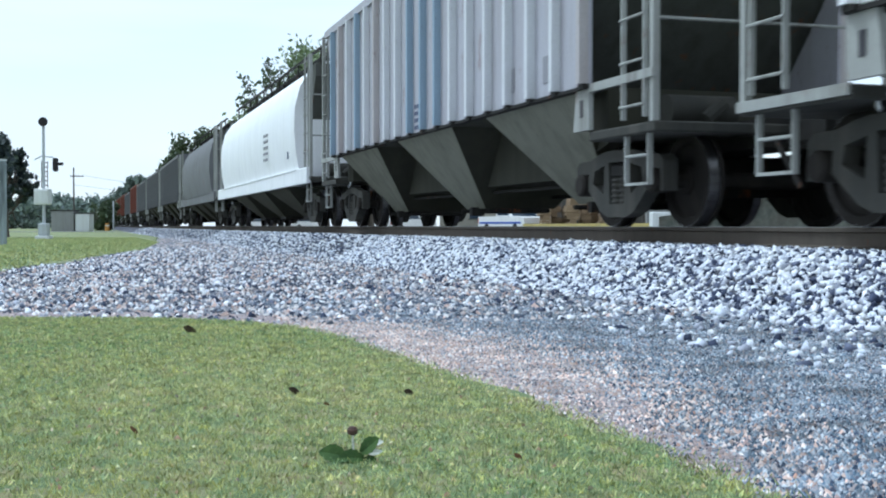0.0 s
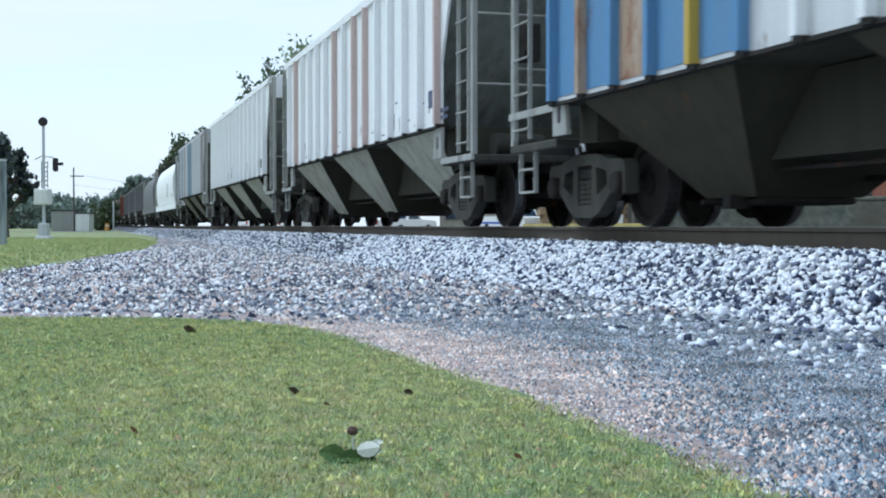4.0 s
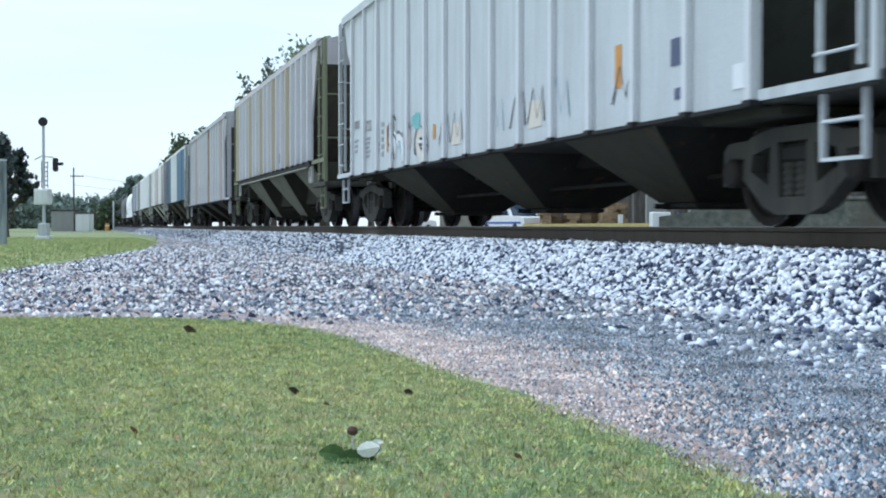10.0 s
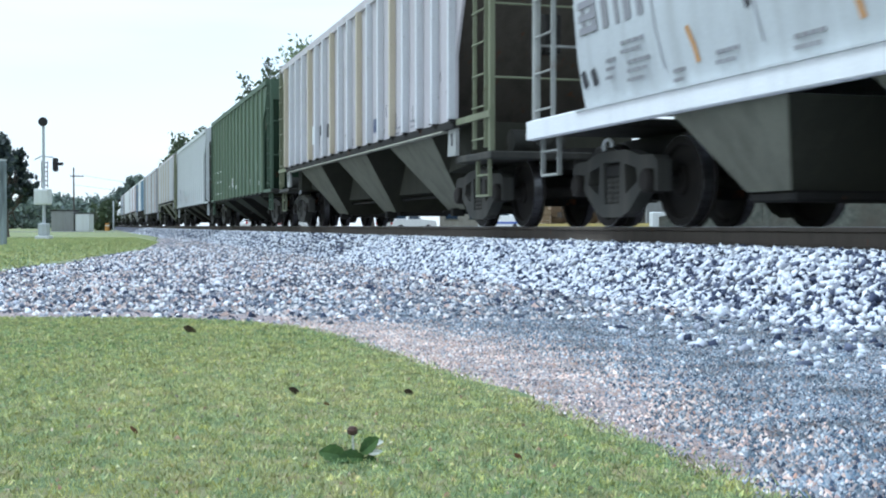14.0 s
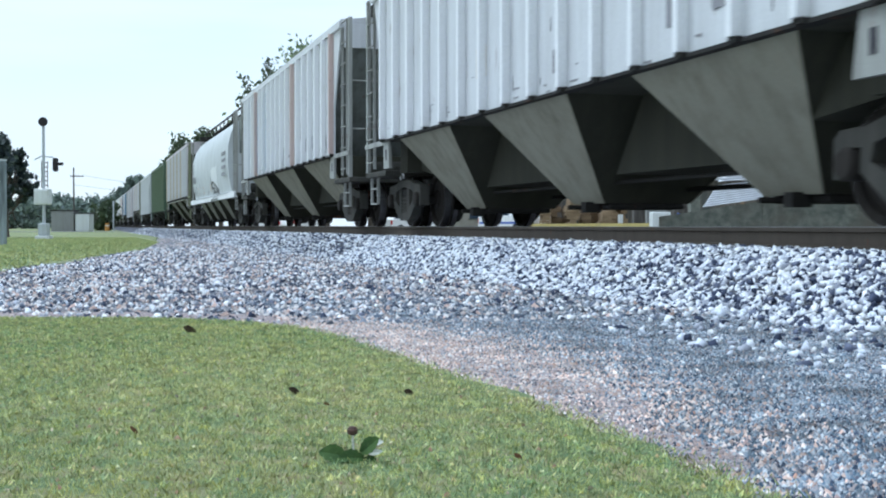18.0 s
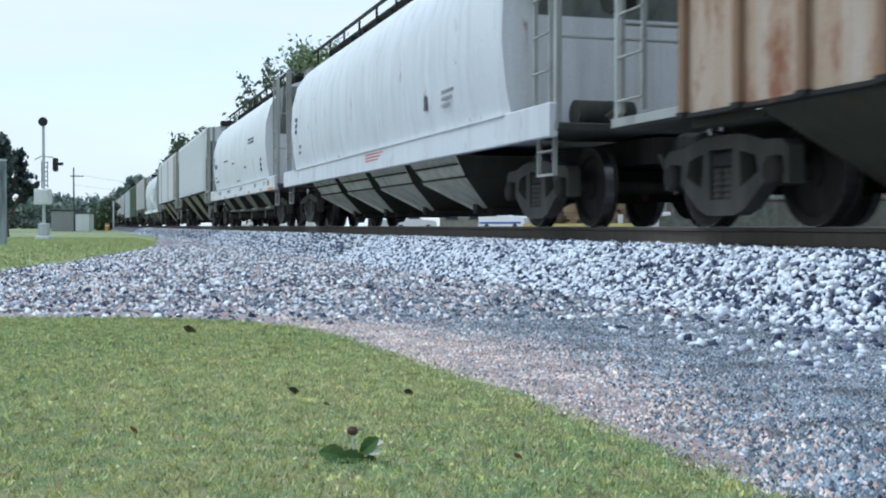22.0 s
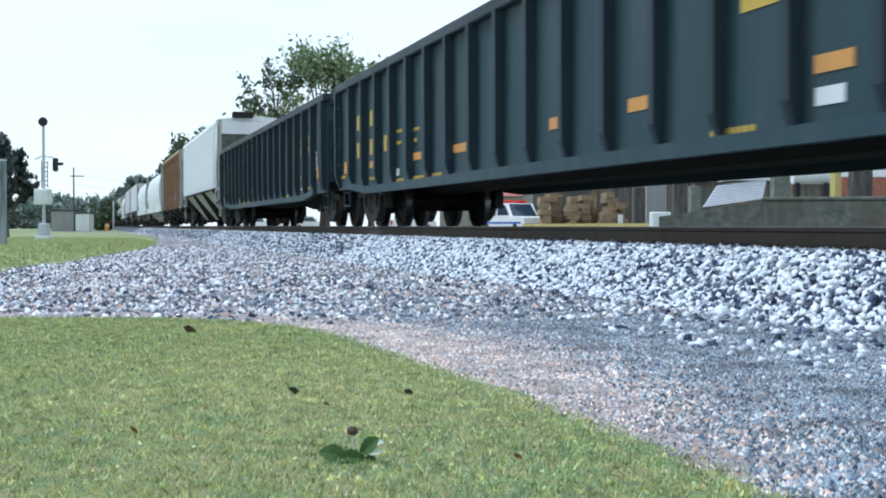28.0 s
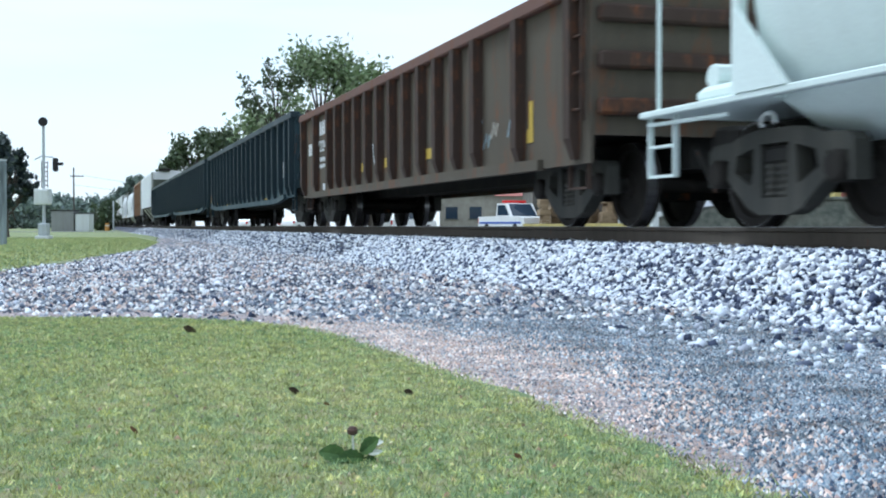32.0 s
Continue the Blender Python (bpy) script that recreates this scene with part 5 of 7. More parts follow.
def signal_mast():
    x, y = at_view(78, 52)
    m = tagged(new("signal_mast"), "pale grey railway signal mast with black round target and white case", "signal mast")
    m.matrix_basis = turned(x, y)
    part("foundation", Shape().slab(-0.30, 0.30, -0.30, 0.30, -0.05, 0.18, 0.03), CASE, m)
    part("base_case", Shape().slab(-0.20, 0.20, -0.2, 0.2, 0.18, 0.72, 0.04), SIGNAL_GREY, m)
    part("pole", Shape().tube((0, 0, 0.1), (0, 0, 5.15), 0.075, 12, 0.06), SIGNAL_GREY, m, smooth=True)
    part("target", Shape().lathe_y([(0.02, -0.06), (0.20, -0.05), (0.21, 0), (0.20, 0.02), (0.02, 0.03)], (0.02, -0.1, 5.22), 20), BLACK, m)
    case = part("relay_case", Shape().slab(-0.36, 0.28, -0.25, 0.25, 1.55, 2.25, 0.03), CASE, m, "white relay case")
    part("case_door", Shape().slab(-0.30, 0.22, -0.275, -0.25, 1.62, 2.18, 0.01), CASE, case)
    lad = Shape()
    for dx in (-0.13, 0.13):
        lad.box(dx - 0.015, dx + 0.015, 0.12, 0.15, 2.3, 3.5)
    for k in range(6):
        lad.box(-0.13, 0.13, 0.12, 0.15, 2.4 + 0.2 * k, 2.44 + 0.2 * k)
    part("ladder", lad, BLACK, m)
    arm = Shape()
    arm.tube((-0.40, 0, 3.55), (-0.1, 0, 3.70), 0.03, 6).tube((-0.1, 0, 3.70), (0.40, 0, 3.66), 0.03, 6).tube((0.40, 0, 3.66), (0.50, 0, 3.5), 0.03, 6)
    part("bracket_arm", arm, SIGNAL_GREY, m)
    part("signal_head", Shape().slab(0.44, 0.62, -0.12, 0.12, 3.02, 3.62, 0.04), BLACK, m)
    part("hood", Shape().tube((0.50, 0, 3.36), (0.86, 0, 3.36), 0.07, 10), BLACK, m)


def left_side():
    x, y = at_view(6, 36)
    p = tagged(new("post"), "weathered blue-grey post in the grass strip", "post")
    p.matrix_basis = turned(x, y)
    part("shaft", Shape().loft([[(0.11 * math.cos(a), 0.11 * math.sin(a), z) for a in [math.pi * i / 5 for i in range(10)]] for z in (-0.1, 1.3, 2.62)]), WORN_POST, p)
    part("cap", Shape().tube((0, 0, 2.6), (0, 0, 2.66), 0.12, 10), SIGNAL_GREY, p)
    for px, w, h, mat, dark, lab in ((115, 2.5, 2.25, SHED_GREY, BLACK, "grey equipment shed with a dark flat roof"), (150, 1.5, 1.95, CASE, BLACK, "white equipment cabinet beside the shed")):
        x, y = at_view(px, 131)
        c = tagged(new("shed"), lab, "shed")
        c.matrix_basis = turned(x, y)
        part("wall", Shape().box(-w / 2, w / 2, -0.9, 0.9, -0.05, h), mat, c)
        part("roof", Shape().slab(-w / 2 - 0.1, w / 2 + 0.1, -1.0, 1.0, h, h + 0.13, 0.02), dark, c)
        part("door", Shape().slab(-0.4, 0.4, -0.93, -0.9, 0.05, h - 0.25, 0.01), mat, c)
    x, y = at_view(131, 200)
    u = tagged(new("utility_pole"), "tall wooden utility pole with a cross-arm, far away", "utility pole")
    u.matrix_basis = turned(x, y)
    part("pole", Shape().tube((0, 0, -0.2), (0, 0, 10.6), 0.17, 10, 0.11), POLE_WOOD, u)
    part("cross_arm", Shape().box(-0.6, 1.7, -0.08, 0.08, 9.0, 9.16), POLE_WOOD, u)
    for k in range(4):
        part("insulator", Shape().tube((-0.5 + 0.68 * k, 0, 9.16), (-0.5 + 0.68 * k, 0, 9.36), 0.06, 8), SIGNAL_GREY, u)
    for k, (dx, z) in enumerate(((1.5, 9.2), (0.2, 7.6))):
        w = Shape()
        pts = [(dx + 0.55 * i, 6.0 * i, z - 1.2 * math.sin(math.pi * i / 20) * 0.6) for i in range(21)]
        for a, b in zip(pts, pts[1:]):
            w.tube(a, b, 0.022, 4)
        part("wire", w, BLACK, u)
    x, y = at_view(201, 140)
    p = tagged(new("post"), "pale thin post at the road crossing", "post")
    p.matrix_basis = turned(x, y)
    part("shaft", Shape().tube((0, 0, -0.1), (0, 0, 3.6), 0.10, 8), SIGNAL_GREY, p)
    x, y = at_view(190, 145)
    o = tagged(new("traffic_barrel"), "orange traffic barrel beside the road crossing", "barrel")
    o.location = (x, y, 0.0)
    part("drum", Shape().tube((0, 0, 0), (0, 0, 0.95), 0.30, 12, 0.24), ORANGE, o)
    part("band", Shape().tube((0, 0, 0.55), (0, 0, 0.70), 0.285, 12, 0.28), CASE, o)


def vehicle(px, depth, turn, label, pickup=True, lamps=False, name="pickup_truck"):
    """A parked pickup or car, its nose along its own +x."""
    x, y = at_view(px, depth)
    v = tagged(new(name), label, "vehicle")
    v.matrix_basis = pose(x, y, 0.0, 0, 0, turn)
    b = Shape()
    b.prism_y([(-2.6, 0.45), (2.55, 0.45), (2.6, 0.75), (2.5, 1.02), (0.95, 1.12), (-0.75, 1.12), (-2.6, 1.10)] if pickup else [(-2.2, 0.35), (2.2, 0.35), (2.25, 0.7), (1.2, 0.95), (-2.1, 1.0), (-2.25, 0.7)], -0.92, 0.92)
    body = part("body", b, CAR_WHITE, v)
    roof = 1.80 if pickup else 1.48
    cab = [(-0.75, 1.10), (0.98, 1.10), (0.35, roof), (-0.62, roof)] if pickup else [(-1.9, 0.95), (1.2, 0.93), (0.45, roof), (-1.2, roof)]
    part("cab", Shape().prism_y(cab, -0.80, 0.80), CAR_WHITE, v)
    x0, x1 = cab[0][0], cab[1][0]
    for side in (-1, 1):
        part("side_window", Shape().prism_y([(x0 + 0.18, 1.16 if pickup else 1.0), (x1 - 0.25, 1.16 if pickup else 1.0), (cab[2][0] - 0.08, roof - 0.1), (cab[3][0] + 0.1, roof - 0.1)], side * 0.805 - 0.006, side * 0.805 + 0.006), CAR_GLASS, v)
        part("stripe", Shape().box(-2.45, 2.2, side * 0.925 - 0.006, side * 0.925 + 0.006, 0.72, 0.82), BLUE_STRIPE if lamps else CAR_WHITE, v)
        for wx in (-1.6, 1.6):
            w = part("wheel", Shape().lathe_y([(0.08, -0.12), (0.34, -0.12), (0.37, -0.08), (0.37, 0.08), (0.34, 0.12), (0.08, 0.12)], (0, 0, 0), 16), TYRE, v, at=(wx, side * 0.82, 0.37))
            part("hub", Shape().lathe_y([(0.02, -0.13), (0.20, -0.125), (0.20, 0.125), (0.02, 0.13)], (0, 0, 0), 12), SIGNAL_GREY, w)
    ang = cab[2][0] - x1
    part("windscreen", Shape().hexa([(x1 + 0.01, -0.7, 1.14), (x1 + 0.02, 0.7, 1.14), (x1 + 0.0, 0.7, 1.12), (x1 - 0.01, -0.7, 1.12), (x1 + ang + 0.06, -0.65, roof - 0.04), (x1 + ang + 0.06, 0.65, roof - 0.04), (x1 + ang, 0.65, roof - 0.06), (x1 + ang, -0.65, roof - 0.06)]), CAR_GLASS, v)
    part("rear_window", Shape().box(cab[3][0] - 0.14, cab[3][0] - 0.08, -0.6, 0.6, 1.2, roof - 0.12), CAR_GLASS, v)
    for side in (-1, 1):
        part("tail_lamp", Shape().box(-2.63 if pickup else -2.28, -2.55 if pickup else -2.15, side * 0.85 - 0.07, side * 0.85 + 0.07, 0.72, 1.02), RED_LAMP, v)
    if lamps:
        part("light_bar", Shape().slab(-0.35, -0.05, -0.65, 0.65, roof, roof + 0.16, 0.03), RED_LAMP, v)
    return v


def yard():
    vehicle(913, 62, 8, "white pickup truck with red light bar parked behind the track", True, True)
    vehicle(536, 105, 130, "white parked car with blue-tinted windows behind the track", False, name="car")
    vehicle(446, 110, 140, "white car parked far behind the track", False, name="car")
    vehicle(720, 96, 120, "white pickup truck parked far behind the track")
    # beige building with a red roof
    x, y = at_view(850, 98)
    b = tagged(new("building"), "low beige block building with a red metal roof edge", "building")
    b.matrix_basis = turned(x, y)
    part("wall", Shape().box(-3.4, 5.0, 0, 7, -0.1, 3.1), WALL_BEIGE, b)
    part("roof", Shape().prism_x([(-0.4, 3.1), (7.4, 3.1), (3.5, 3.9)], 1.2, 5.4), ROOF_RED, b)
    part("roof", Shape().slab(-3.6, 1.2, -0.2, 7.2, 3.1, 3.25, 0.02), CONCRETE, b)
    for dx in (-2.4, -0.4):
        w = part("window", Shape().box(dx - 0.5, dx + 0.5, -0.03, 0.02, 1.2, 2.2), CAR_GLASS, b)
        part("sill", Shape().box(dx - 0.6, dx + 0.6, -0.10, 0.0, 1.10, 1.2), CONCRETE, w)
    # stacked timber and pallets
    rng = random.Random(11)
    for k in range(9):
        px = 962 + 17 * k + rng.uniform(-5, 5)
        x, y = at_view(px, 58 + (k % 3) * 1.5)
        h = rng.uniform(1.3, 2.5) if k not in (2, 6) else rng.uniform(0.9, 1.3)
        t = tagged(new("timber_stack"), "stack of weathered brown timber in the yard", "timber stack", "timber stacks in the yard")
        t.matrix_basis = turned(x, y)
        z = 0.0
        while z < h:
            hh = rng.uniform(0.10, 0.30)
            w, o = rng.uniform(0.15, 0.34), rng.uniform(-0.07, 0.07)
            part("beam", Shape().slab(o - w, o + w, -1.0 + o, 1.0, z, z + hh - 0.01, 0.01), TIMBER, t)
            z += hh
    # dim structures further right
    for px, d, w, h0, h1, mat, lab in ((1130, 52, 0.5, 0, 2.3, POLE_WOOD, "dark wooden post in the yard"), (1160, 54, 0.9, 0, 2.6, SHED_GREY, "grey metal cabinet in the yard"), (1205, 50, 0.7, 0, 2.5, POLE_WOOD, "dark wooden post in the yard"), (1228, 44, 0.35, 0, 2.1, CONCRETE, "pale concrete post in the yard")):
        x, y = at_view(px, d)
        p = tagged(new("post" if "post" in lab else "cabinet"), lab, "post" if "post" in lab else "cabinet")
        p.matrix_basis = turned(x, y)
        part("shaft" if "post" in lab else "body", Shape().slab(-w / 2, w / 2, -0.3, 0.3, -0.05, h1, 0.02), mat, p)
    # white cart
    x, y = at_view(1174, 40)
    c = tagged(new("cart"), "small white box cart with a tube handle", "cart")
    c.matrix_basis = turned(x, y)
    part("box", Shape().slab(-0.42, 0.18, -0.35, 0.35, 0.45, 1.08, 0.03), CASE, c)
    part("frame", Shape().bar((0.2, 0, 0.5), (0.52, 0, 1.05), 0.06).bar((0.2, -0.3, 0.4), (-0.4, -0.3, 0.4), 0.06).bar((0.2, 0.3, 0.4), (-0.4, 0.3, 0.4), 0.06), BLUE_STRIPE, c)
    for dx in (-0.3, 0.15):
        part("wheel", Shape().lathe_y([(0.05, -0.35), (0.2, -0.35), (0.2, -0.25), (0.05, -0.25)], (dx, 0, 0.2), 12), TYRE, c)
    x, y = at_view(1098, 45)
    p = tagged(new("bollard"), "short white bollard in the yard", "bollard")
    p.location = (x, y, 0)
    part("shaft", Shape().tube((0, 0, -0.02), (0, 0, 1.05), 0.10, 10), CASE, p)
    # yellow kerb
    x0, y0 = at_view(930, 52)
    x1, y1 = at_view(1165, 40)
    k = Shape().bar((x0, y0, 0.62), (x1, y1, 0.62), 0.25, 0.16)
    k.bar((x0, y0, 0.27), (x1, y1, 0.27), 0.22, 0.56)
    tagged(part("barrier", k, KERB_YELLOW), "low faded yellow concrete barrier along the yard", "barrier")
    dock()


def dock():
    """The loading dock with its ramp, and what stands on and behind it."""
    x, y = at_view(1350, 24)
    d = tagged(new("loading_dock"), "stained concrete loading dock with a ramp", "loading dock", kind="structure")
    d.matrix_basis = pose(x, y, 0, 0, 0, 60)
    part("slab", Shape().slab(0, 14, 0, 5, -0.05, 1.13, 0.02), CONCRETE, d)
    part("ramp", Shape().prism_y([(0, 1.12), (-2.1, 0.80), (-2.1, -0.05), (0, -0.05)], 0.02, 2.5), CONCRETE, d)
    part("coping", Shape().slab(-0.02, 14.0, -0.05, 0.25, 1.13, 1.20, 0.015), CONCRETE, d)
    # white ribbed sheets that lean in a heap beside the ramp
    for k, (a, b, c, e, lean) in enumerate((((-0.80, 0.00), (-0.44, 0.48), (0.66, 0.62), (0.50, 0.18), 0.0), ((-0.46, 0.55), (0.36, 1.20), (0.90, 0.84), (0.68, 0.66), 0.10))):
        n = 18
        front, back = [], []
        for i in range(n + 1):
            f, d = i / n, 0.03 * (i % 2) + lean
            front.append((a[0] + (b[0] - a[0]) * f, d + 0.25 * f, a[1] + (b[1] - a[1]) * f))
            back.append((e[0] + (c[0] - e[0]) * f, d + 0.25 * f, e[1] + (c[1] - e[1]) * f))
        m = n + 1
        verts = front + back + [(x, y + 0.006, z) for x, y, z in front + back]
        sh = Shape().add(verts, [(i, m + i, m + i + 1, i + 1) for i in range(n)] + [(2 * m + i, 2 * m + i + 1, 3 * m + i + 1, 3 * m + i) for i in range(n)])
        t = tagged(part("metal_sheet", sh, SHEETING), "white corrugated metal sheet leaning in a heap on the ramp", "metal sheet", "sheets on the ramp")
        x, y = at_view(1309, 25.4)
        t.matrix_basis = turned(x, y, 1.02)
    # posts and a white tank behind the dock
    for px, w, zt, mat, lab in ((1380, 0.42, 1.75, CONCRETE, "pale square pier behind the dock"), (1478, 0.16, 1.75, KERB_YELLOW, "thin yellowish post behind the dock"), (1522, 0.5, 2.0, POLE_WOOD, "dark square post behind the dock")):
        x, y = at_view(px, 31)
        p = tagged(new("pier"), lab, "pier")
        p.matrix_basis = turned(x, y)
        part("shaft", Shape().slab(-w / 2, w / 2, -0.2, 0.2, -0.05, zt + 0.4, 0.02), mat, p)
    x, y = at_view(1434, 33)
    t = tagged(new("tank"), "white horizontal tank on dark legs behind the dock", "tank")
    t.matrix_basis = turned(x, y)
    part("shell", Shape().tube((-0.52, 0, 2.0), (0.52, 0, 2.0), 0.22, 16), CASE, t, smooth=True)
    for dx in (-0.4, 0.4):
        part("leg", Shape().box(dx - 0.06, dx + 0.06, -0.15, 0.15, -0.05, 1.82), BLACK, t)
    x, y = at_view(1560, 38)
    b = tagged(new("brick_wall"), "low red brick wall behind the dock", "wall", kind="structure")
    b.matrix_basis = turned(x, y)
    part("wall", Shape().box(-1.3, 6.0, 0, 0.3, -0.05, 2.2), BRICK, b)
    # long shed behind it all
    x, y = at_view(1330, 62)
    h = tagged(new("warehouse"), "long dark weathered wooden warehouse behind the yard", "building")
    h.matrix_basis = turned(x, y)
    part("wall", Shape().box(-11.6, 16, 0, 8, -0.1, 3.0), WALL_BROWN, h)
    part("roof", Shape().prism_x([(-0.5, 3.0), (8.5, 3.0), (4.0, 4.0)], -11.9, 16.3), SHED_GREY, h)
    for k in range(10):
        part("board", Shape().box(-11.0 + 2.6 * k, -10.8 + 2.6 * k, -0.05, 0.0, 0, 2.9), TIMBER, h)


signal_mast()
left_side()
yard()


# ---- stencils, reflectors and graffiti on the cars ----
TEAL = paint("teal_spray_paint", (0.20, 0.50, 0.50), 0.15)
CREAM = paint("cream_spray_paint", (0.72, 0.66, 0.58), 0.15)
SKY_PAINT = paint("pale_blue_spray_paint", (0.36, 0.50, 0.58), 0.2)
SPRAY_WHITE = paint("white_spray_paint", (0.80, 0.82, 0.84), 0.1)
BLUISH_INK = paint("blue_black_stencil", (0.10, 0.12, 0.20), 0.3)
SOOT = paint("grey_patch_paint", (0.30, 0.30, 0.33), 0.3)


def patch(k, mat, x, z, w, h, name="marking", y=None, proud=0.006):
    """A painted or stuck-on rectangle on the near side of car k."""
    car = CARS[k]
    y = car["y"] if y is None else y
    x += STENCIL_X.get(k, 0)
    return part(name, Shape().box(x, x + w, y - proud, y + 0.002, z, z + h), mat, car)


def figures(k, mat, text, x, z, w, h):
    """Stencilled numbers on the near side of car k, in the built-in font."""
    cu = bpy.data.curves.new("figures", "FONT")
    cu.body, cu.extrude, cu.resolution_u = text, 0.004, 3
    ob = new("figures", cu)
    bpy.context.view_layer.update()
    me = bpy.data.meshes.new_from_object(ob.evaluated_get(bpy.context.evaluated_depsgraph_get()))
    bpy.data.objects.remove(ob)
    xs, ys = [v.co.x for v in me.vertices], [v.co.y for v in me.vertices]
    x0, y0, kx, ky = min(xs), min(ys), w / (max(xs) - min(xs)), h / (max(ys) - min(ys))
    for v in me.vertices:
        v.co = (x + (v.co.x - x0) * kx, CARS[k]["y"] - 0.003 - v.co.z, z + (v.co.y - y0) * ky)
    me.materials.clear()
    me.materials.append(mat)
    return part("lettering", me, mat, CARS[k])


def lines(k, mat, x, z, w, rows, h=0.05, gap=0.045, letters=6, y=None, name="lettering"):
    """Rows of unreadable stencil."""
    car = CARS[k]
    x += STENCIL_X.get(k, 0)
    bars(car, mat, car["y"] if y is None else y, [(x, z - i * (h + gap), w * (1 - 0.13 * (i % 3)), h, letters) for i in range(rows)], name)


def stroke(k, mat, pts, width=0.06, surf=None, name="graffiti"):
    car = CARS[k]
    y = car["y"] if surf is None else None
    ribbon(car, mat, [(x + STENCIL_X.get(k, 0), z) for x, z in pts], width, surf or (lambda z: y), name)


def hopper_marks():
    lines(1, BLUISH_INK, -7.1, 2.95, 0.28, 4, 0.14, 0.13, 2)
    lines(1, BLUISH_INK, -0.9, 2.0, 0.62, 4, 0.06, 0.04, 5)
    patch(1, INK, 6.5, 1.72, 0.22, 0.26)
    lines(1, SOOT, 7.1 - 0.35, 1.95, 0.2, 3, 0.05, 0.04, 2)
    patch(1, SOOT, 0.62, 1.68, 0.18, 0.16)
    patch(2, SOOT, -0.72, 1.72, 0.24, 0.24)
    patch(2, BLUISH_INK, 5.45, 1.78, 0.22, 0.26)
    lines(2, BLUISH_INK, 6.1, 1.66, 0.4, 2, 0.06, 0.04, 3)
    lines(0, BLUISH_INK, -1.2, 1.85, 0.5, 4, 0.06, 0.05, 4)
    for x in (3.0, 4.2):
        patch(0, SOOT, x, 1.62, 0.28, 0.30)
    for x, z in ((-2.66, 1.16), (0.10, 1.16), (-7.15, 1.5)):
        patch(4, YELLOW, x, z, 0.12, 0.48)
    lines(4, BLUISH_INK, -1.75, 1.42, 0.4, 2, 0.07, 0.04, 3)
    lines(4, SOOT, -0.62, 1.66, 0.42, 5, 0.04, 0.035, 5)
    lines(4, SOOT, 0.98, 1.45, 0.36, 2, 0.04, 0.04, 4)
    patch(4, SPRAY_WHITE, -3.9, 1.75, 0.55, 0.5)
    patch(4, CREAM, -5.6, 1.95, 0.5, 0.42)
    lines(4, SOOT, -5.0, 1.5, 0.4, 2, 0.03, 0.05, 3)
    for k, x0 in ((5, 1.76), (8, 2.3)):
        patch(k, BLUISH_INK, x0, 1.68, 0.26, 0.24)
        lines(k, SOOT, x0 - 3.2, 1.62, 0.6, 3, 0.03, 0.06, 3)
        lines(k, SOOT, x0 + 1.3, 1.62, 0.6, 3, 0.03, 0.06, 3)
        lines(k, SOOT, x0 + 2.5, 1.66, 0.6, 2, 0.03, 0.06, 3)
    patch(5, BLUISH_INK, -4.95, 2.0, 0.6, 0.13)
    patch(8, INK, -2.75, 2.0, 0.32, 0.22)
    patch(8, SPRAY_WHITE, -3.7, 1.85, 0.62, 0.42)
    patch(8, INK, -1.95, 1.9, 0.3, 0.28)
    # low pale car: stencils and graffiti
    figures(6, STENCIL_GREY, "722", -6.05, 1.74, 0.48, 0.20)
    lines(6, STENCIL_GREY, -7.30, 1.86, 0.42, 1, 0.15, 0, 3)
    lines(6, FAINT_GREY, -7.30, 1.60, 0.34, 3, 0.05, 0.05, 4)
    lines(6, FAINT_GREY, -6.40, 1.58, 0.40, 5, 0.05, 0.03, 4)
    lines(6, FAINT_GREY, -5.20, 1.74, 0.22, 5, 0.08, 0.05, 2)
    lines(6, FAINT_GREY, -5.45, 1.42, 0.14, 2, 0.06, 0.04, 2)
    # sprayed letters: pale fills under black outlines
    over = lambda z: CARS[6]["y"] - 0.004
    stroke(6, CREAM, [(-4.29, 1.75), (-4.49, 1.69), (-4.53, 1.46), (-4.45, 1.25), (-4.41, 1.12)], 0.3)
    stroke(6, SPRAY_WHITE, [(-4.29, 1.79), (-4.25, 1.51), (-4.28, 1.15)], 0.16)
    stroke(6, INK, [(-4.19, 1.77), (-4.31, 1.85), (-4.5, 1.83), (-4.64, 1.75), (-4.73, 1.63), (-4.71, 1.5), (-4.67, 1.4), (-4.41, 1.33)], 0.05, over)
    stroke(6, INK, [(-4.47, 1.51), (-4.38, 1.57), (-4.21, 1.48), (-4.17, 1.37)], 0.045, over)
    stroke(6, SPRAY_WHITE, [(-4.1, 1.36), (-4.04, 1.49), (-3.88, 1.5), (-3.77, 1.38), (-3.76, 1.07)], 0.17, over)
    stroke(6, INK, [(-4.12, 1.56), (-3.91, 1.55), (-3.75, 1.47)], 0.05, over)
    stroke(6, SKY_PAINT, [(-4.05, 1.33), (-3.91, 1.33), (-3.84, 1.2), (-3.84, 1.08)], 0.09, over)
    stroke(6, PINKISH, [(-3.47, 1.54), (-3.58, 1.37), (-3.44, 1.2), (-3.3, 1.37), (-3.39, 1.55)], 0.16)
    stroke(6, INK, [(-3.6, 1.6), (-3.48, 1.67), (-3.37, 1.66), (-3.28, 1.56)], 0.05, over)
    stroke(6, SOOT, [(-3.47, 1.41), (-3.42, 1.44), (-3.4, 1.38), (-3.47, 1.26)], 0.03, over)
    stroke(6, TEAL, [(-3.12, 1.75), (-3.1, 1.59)], 0.16)
    stroke(6, TEAL, [(-3.02, 1.66), (-2.74, 1.64)], 0.26)
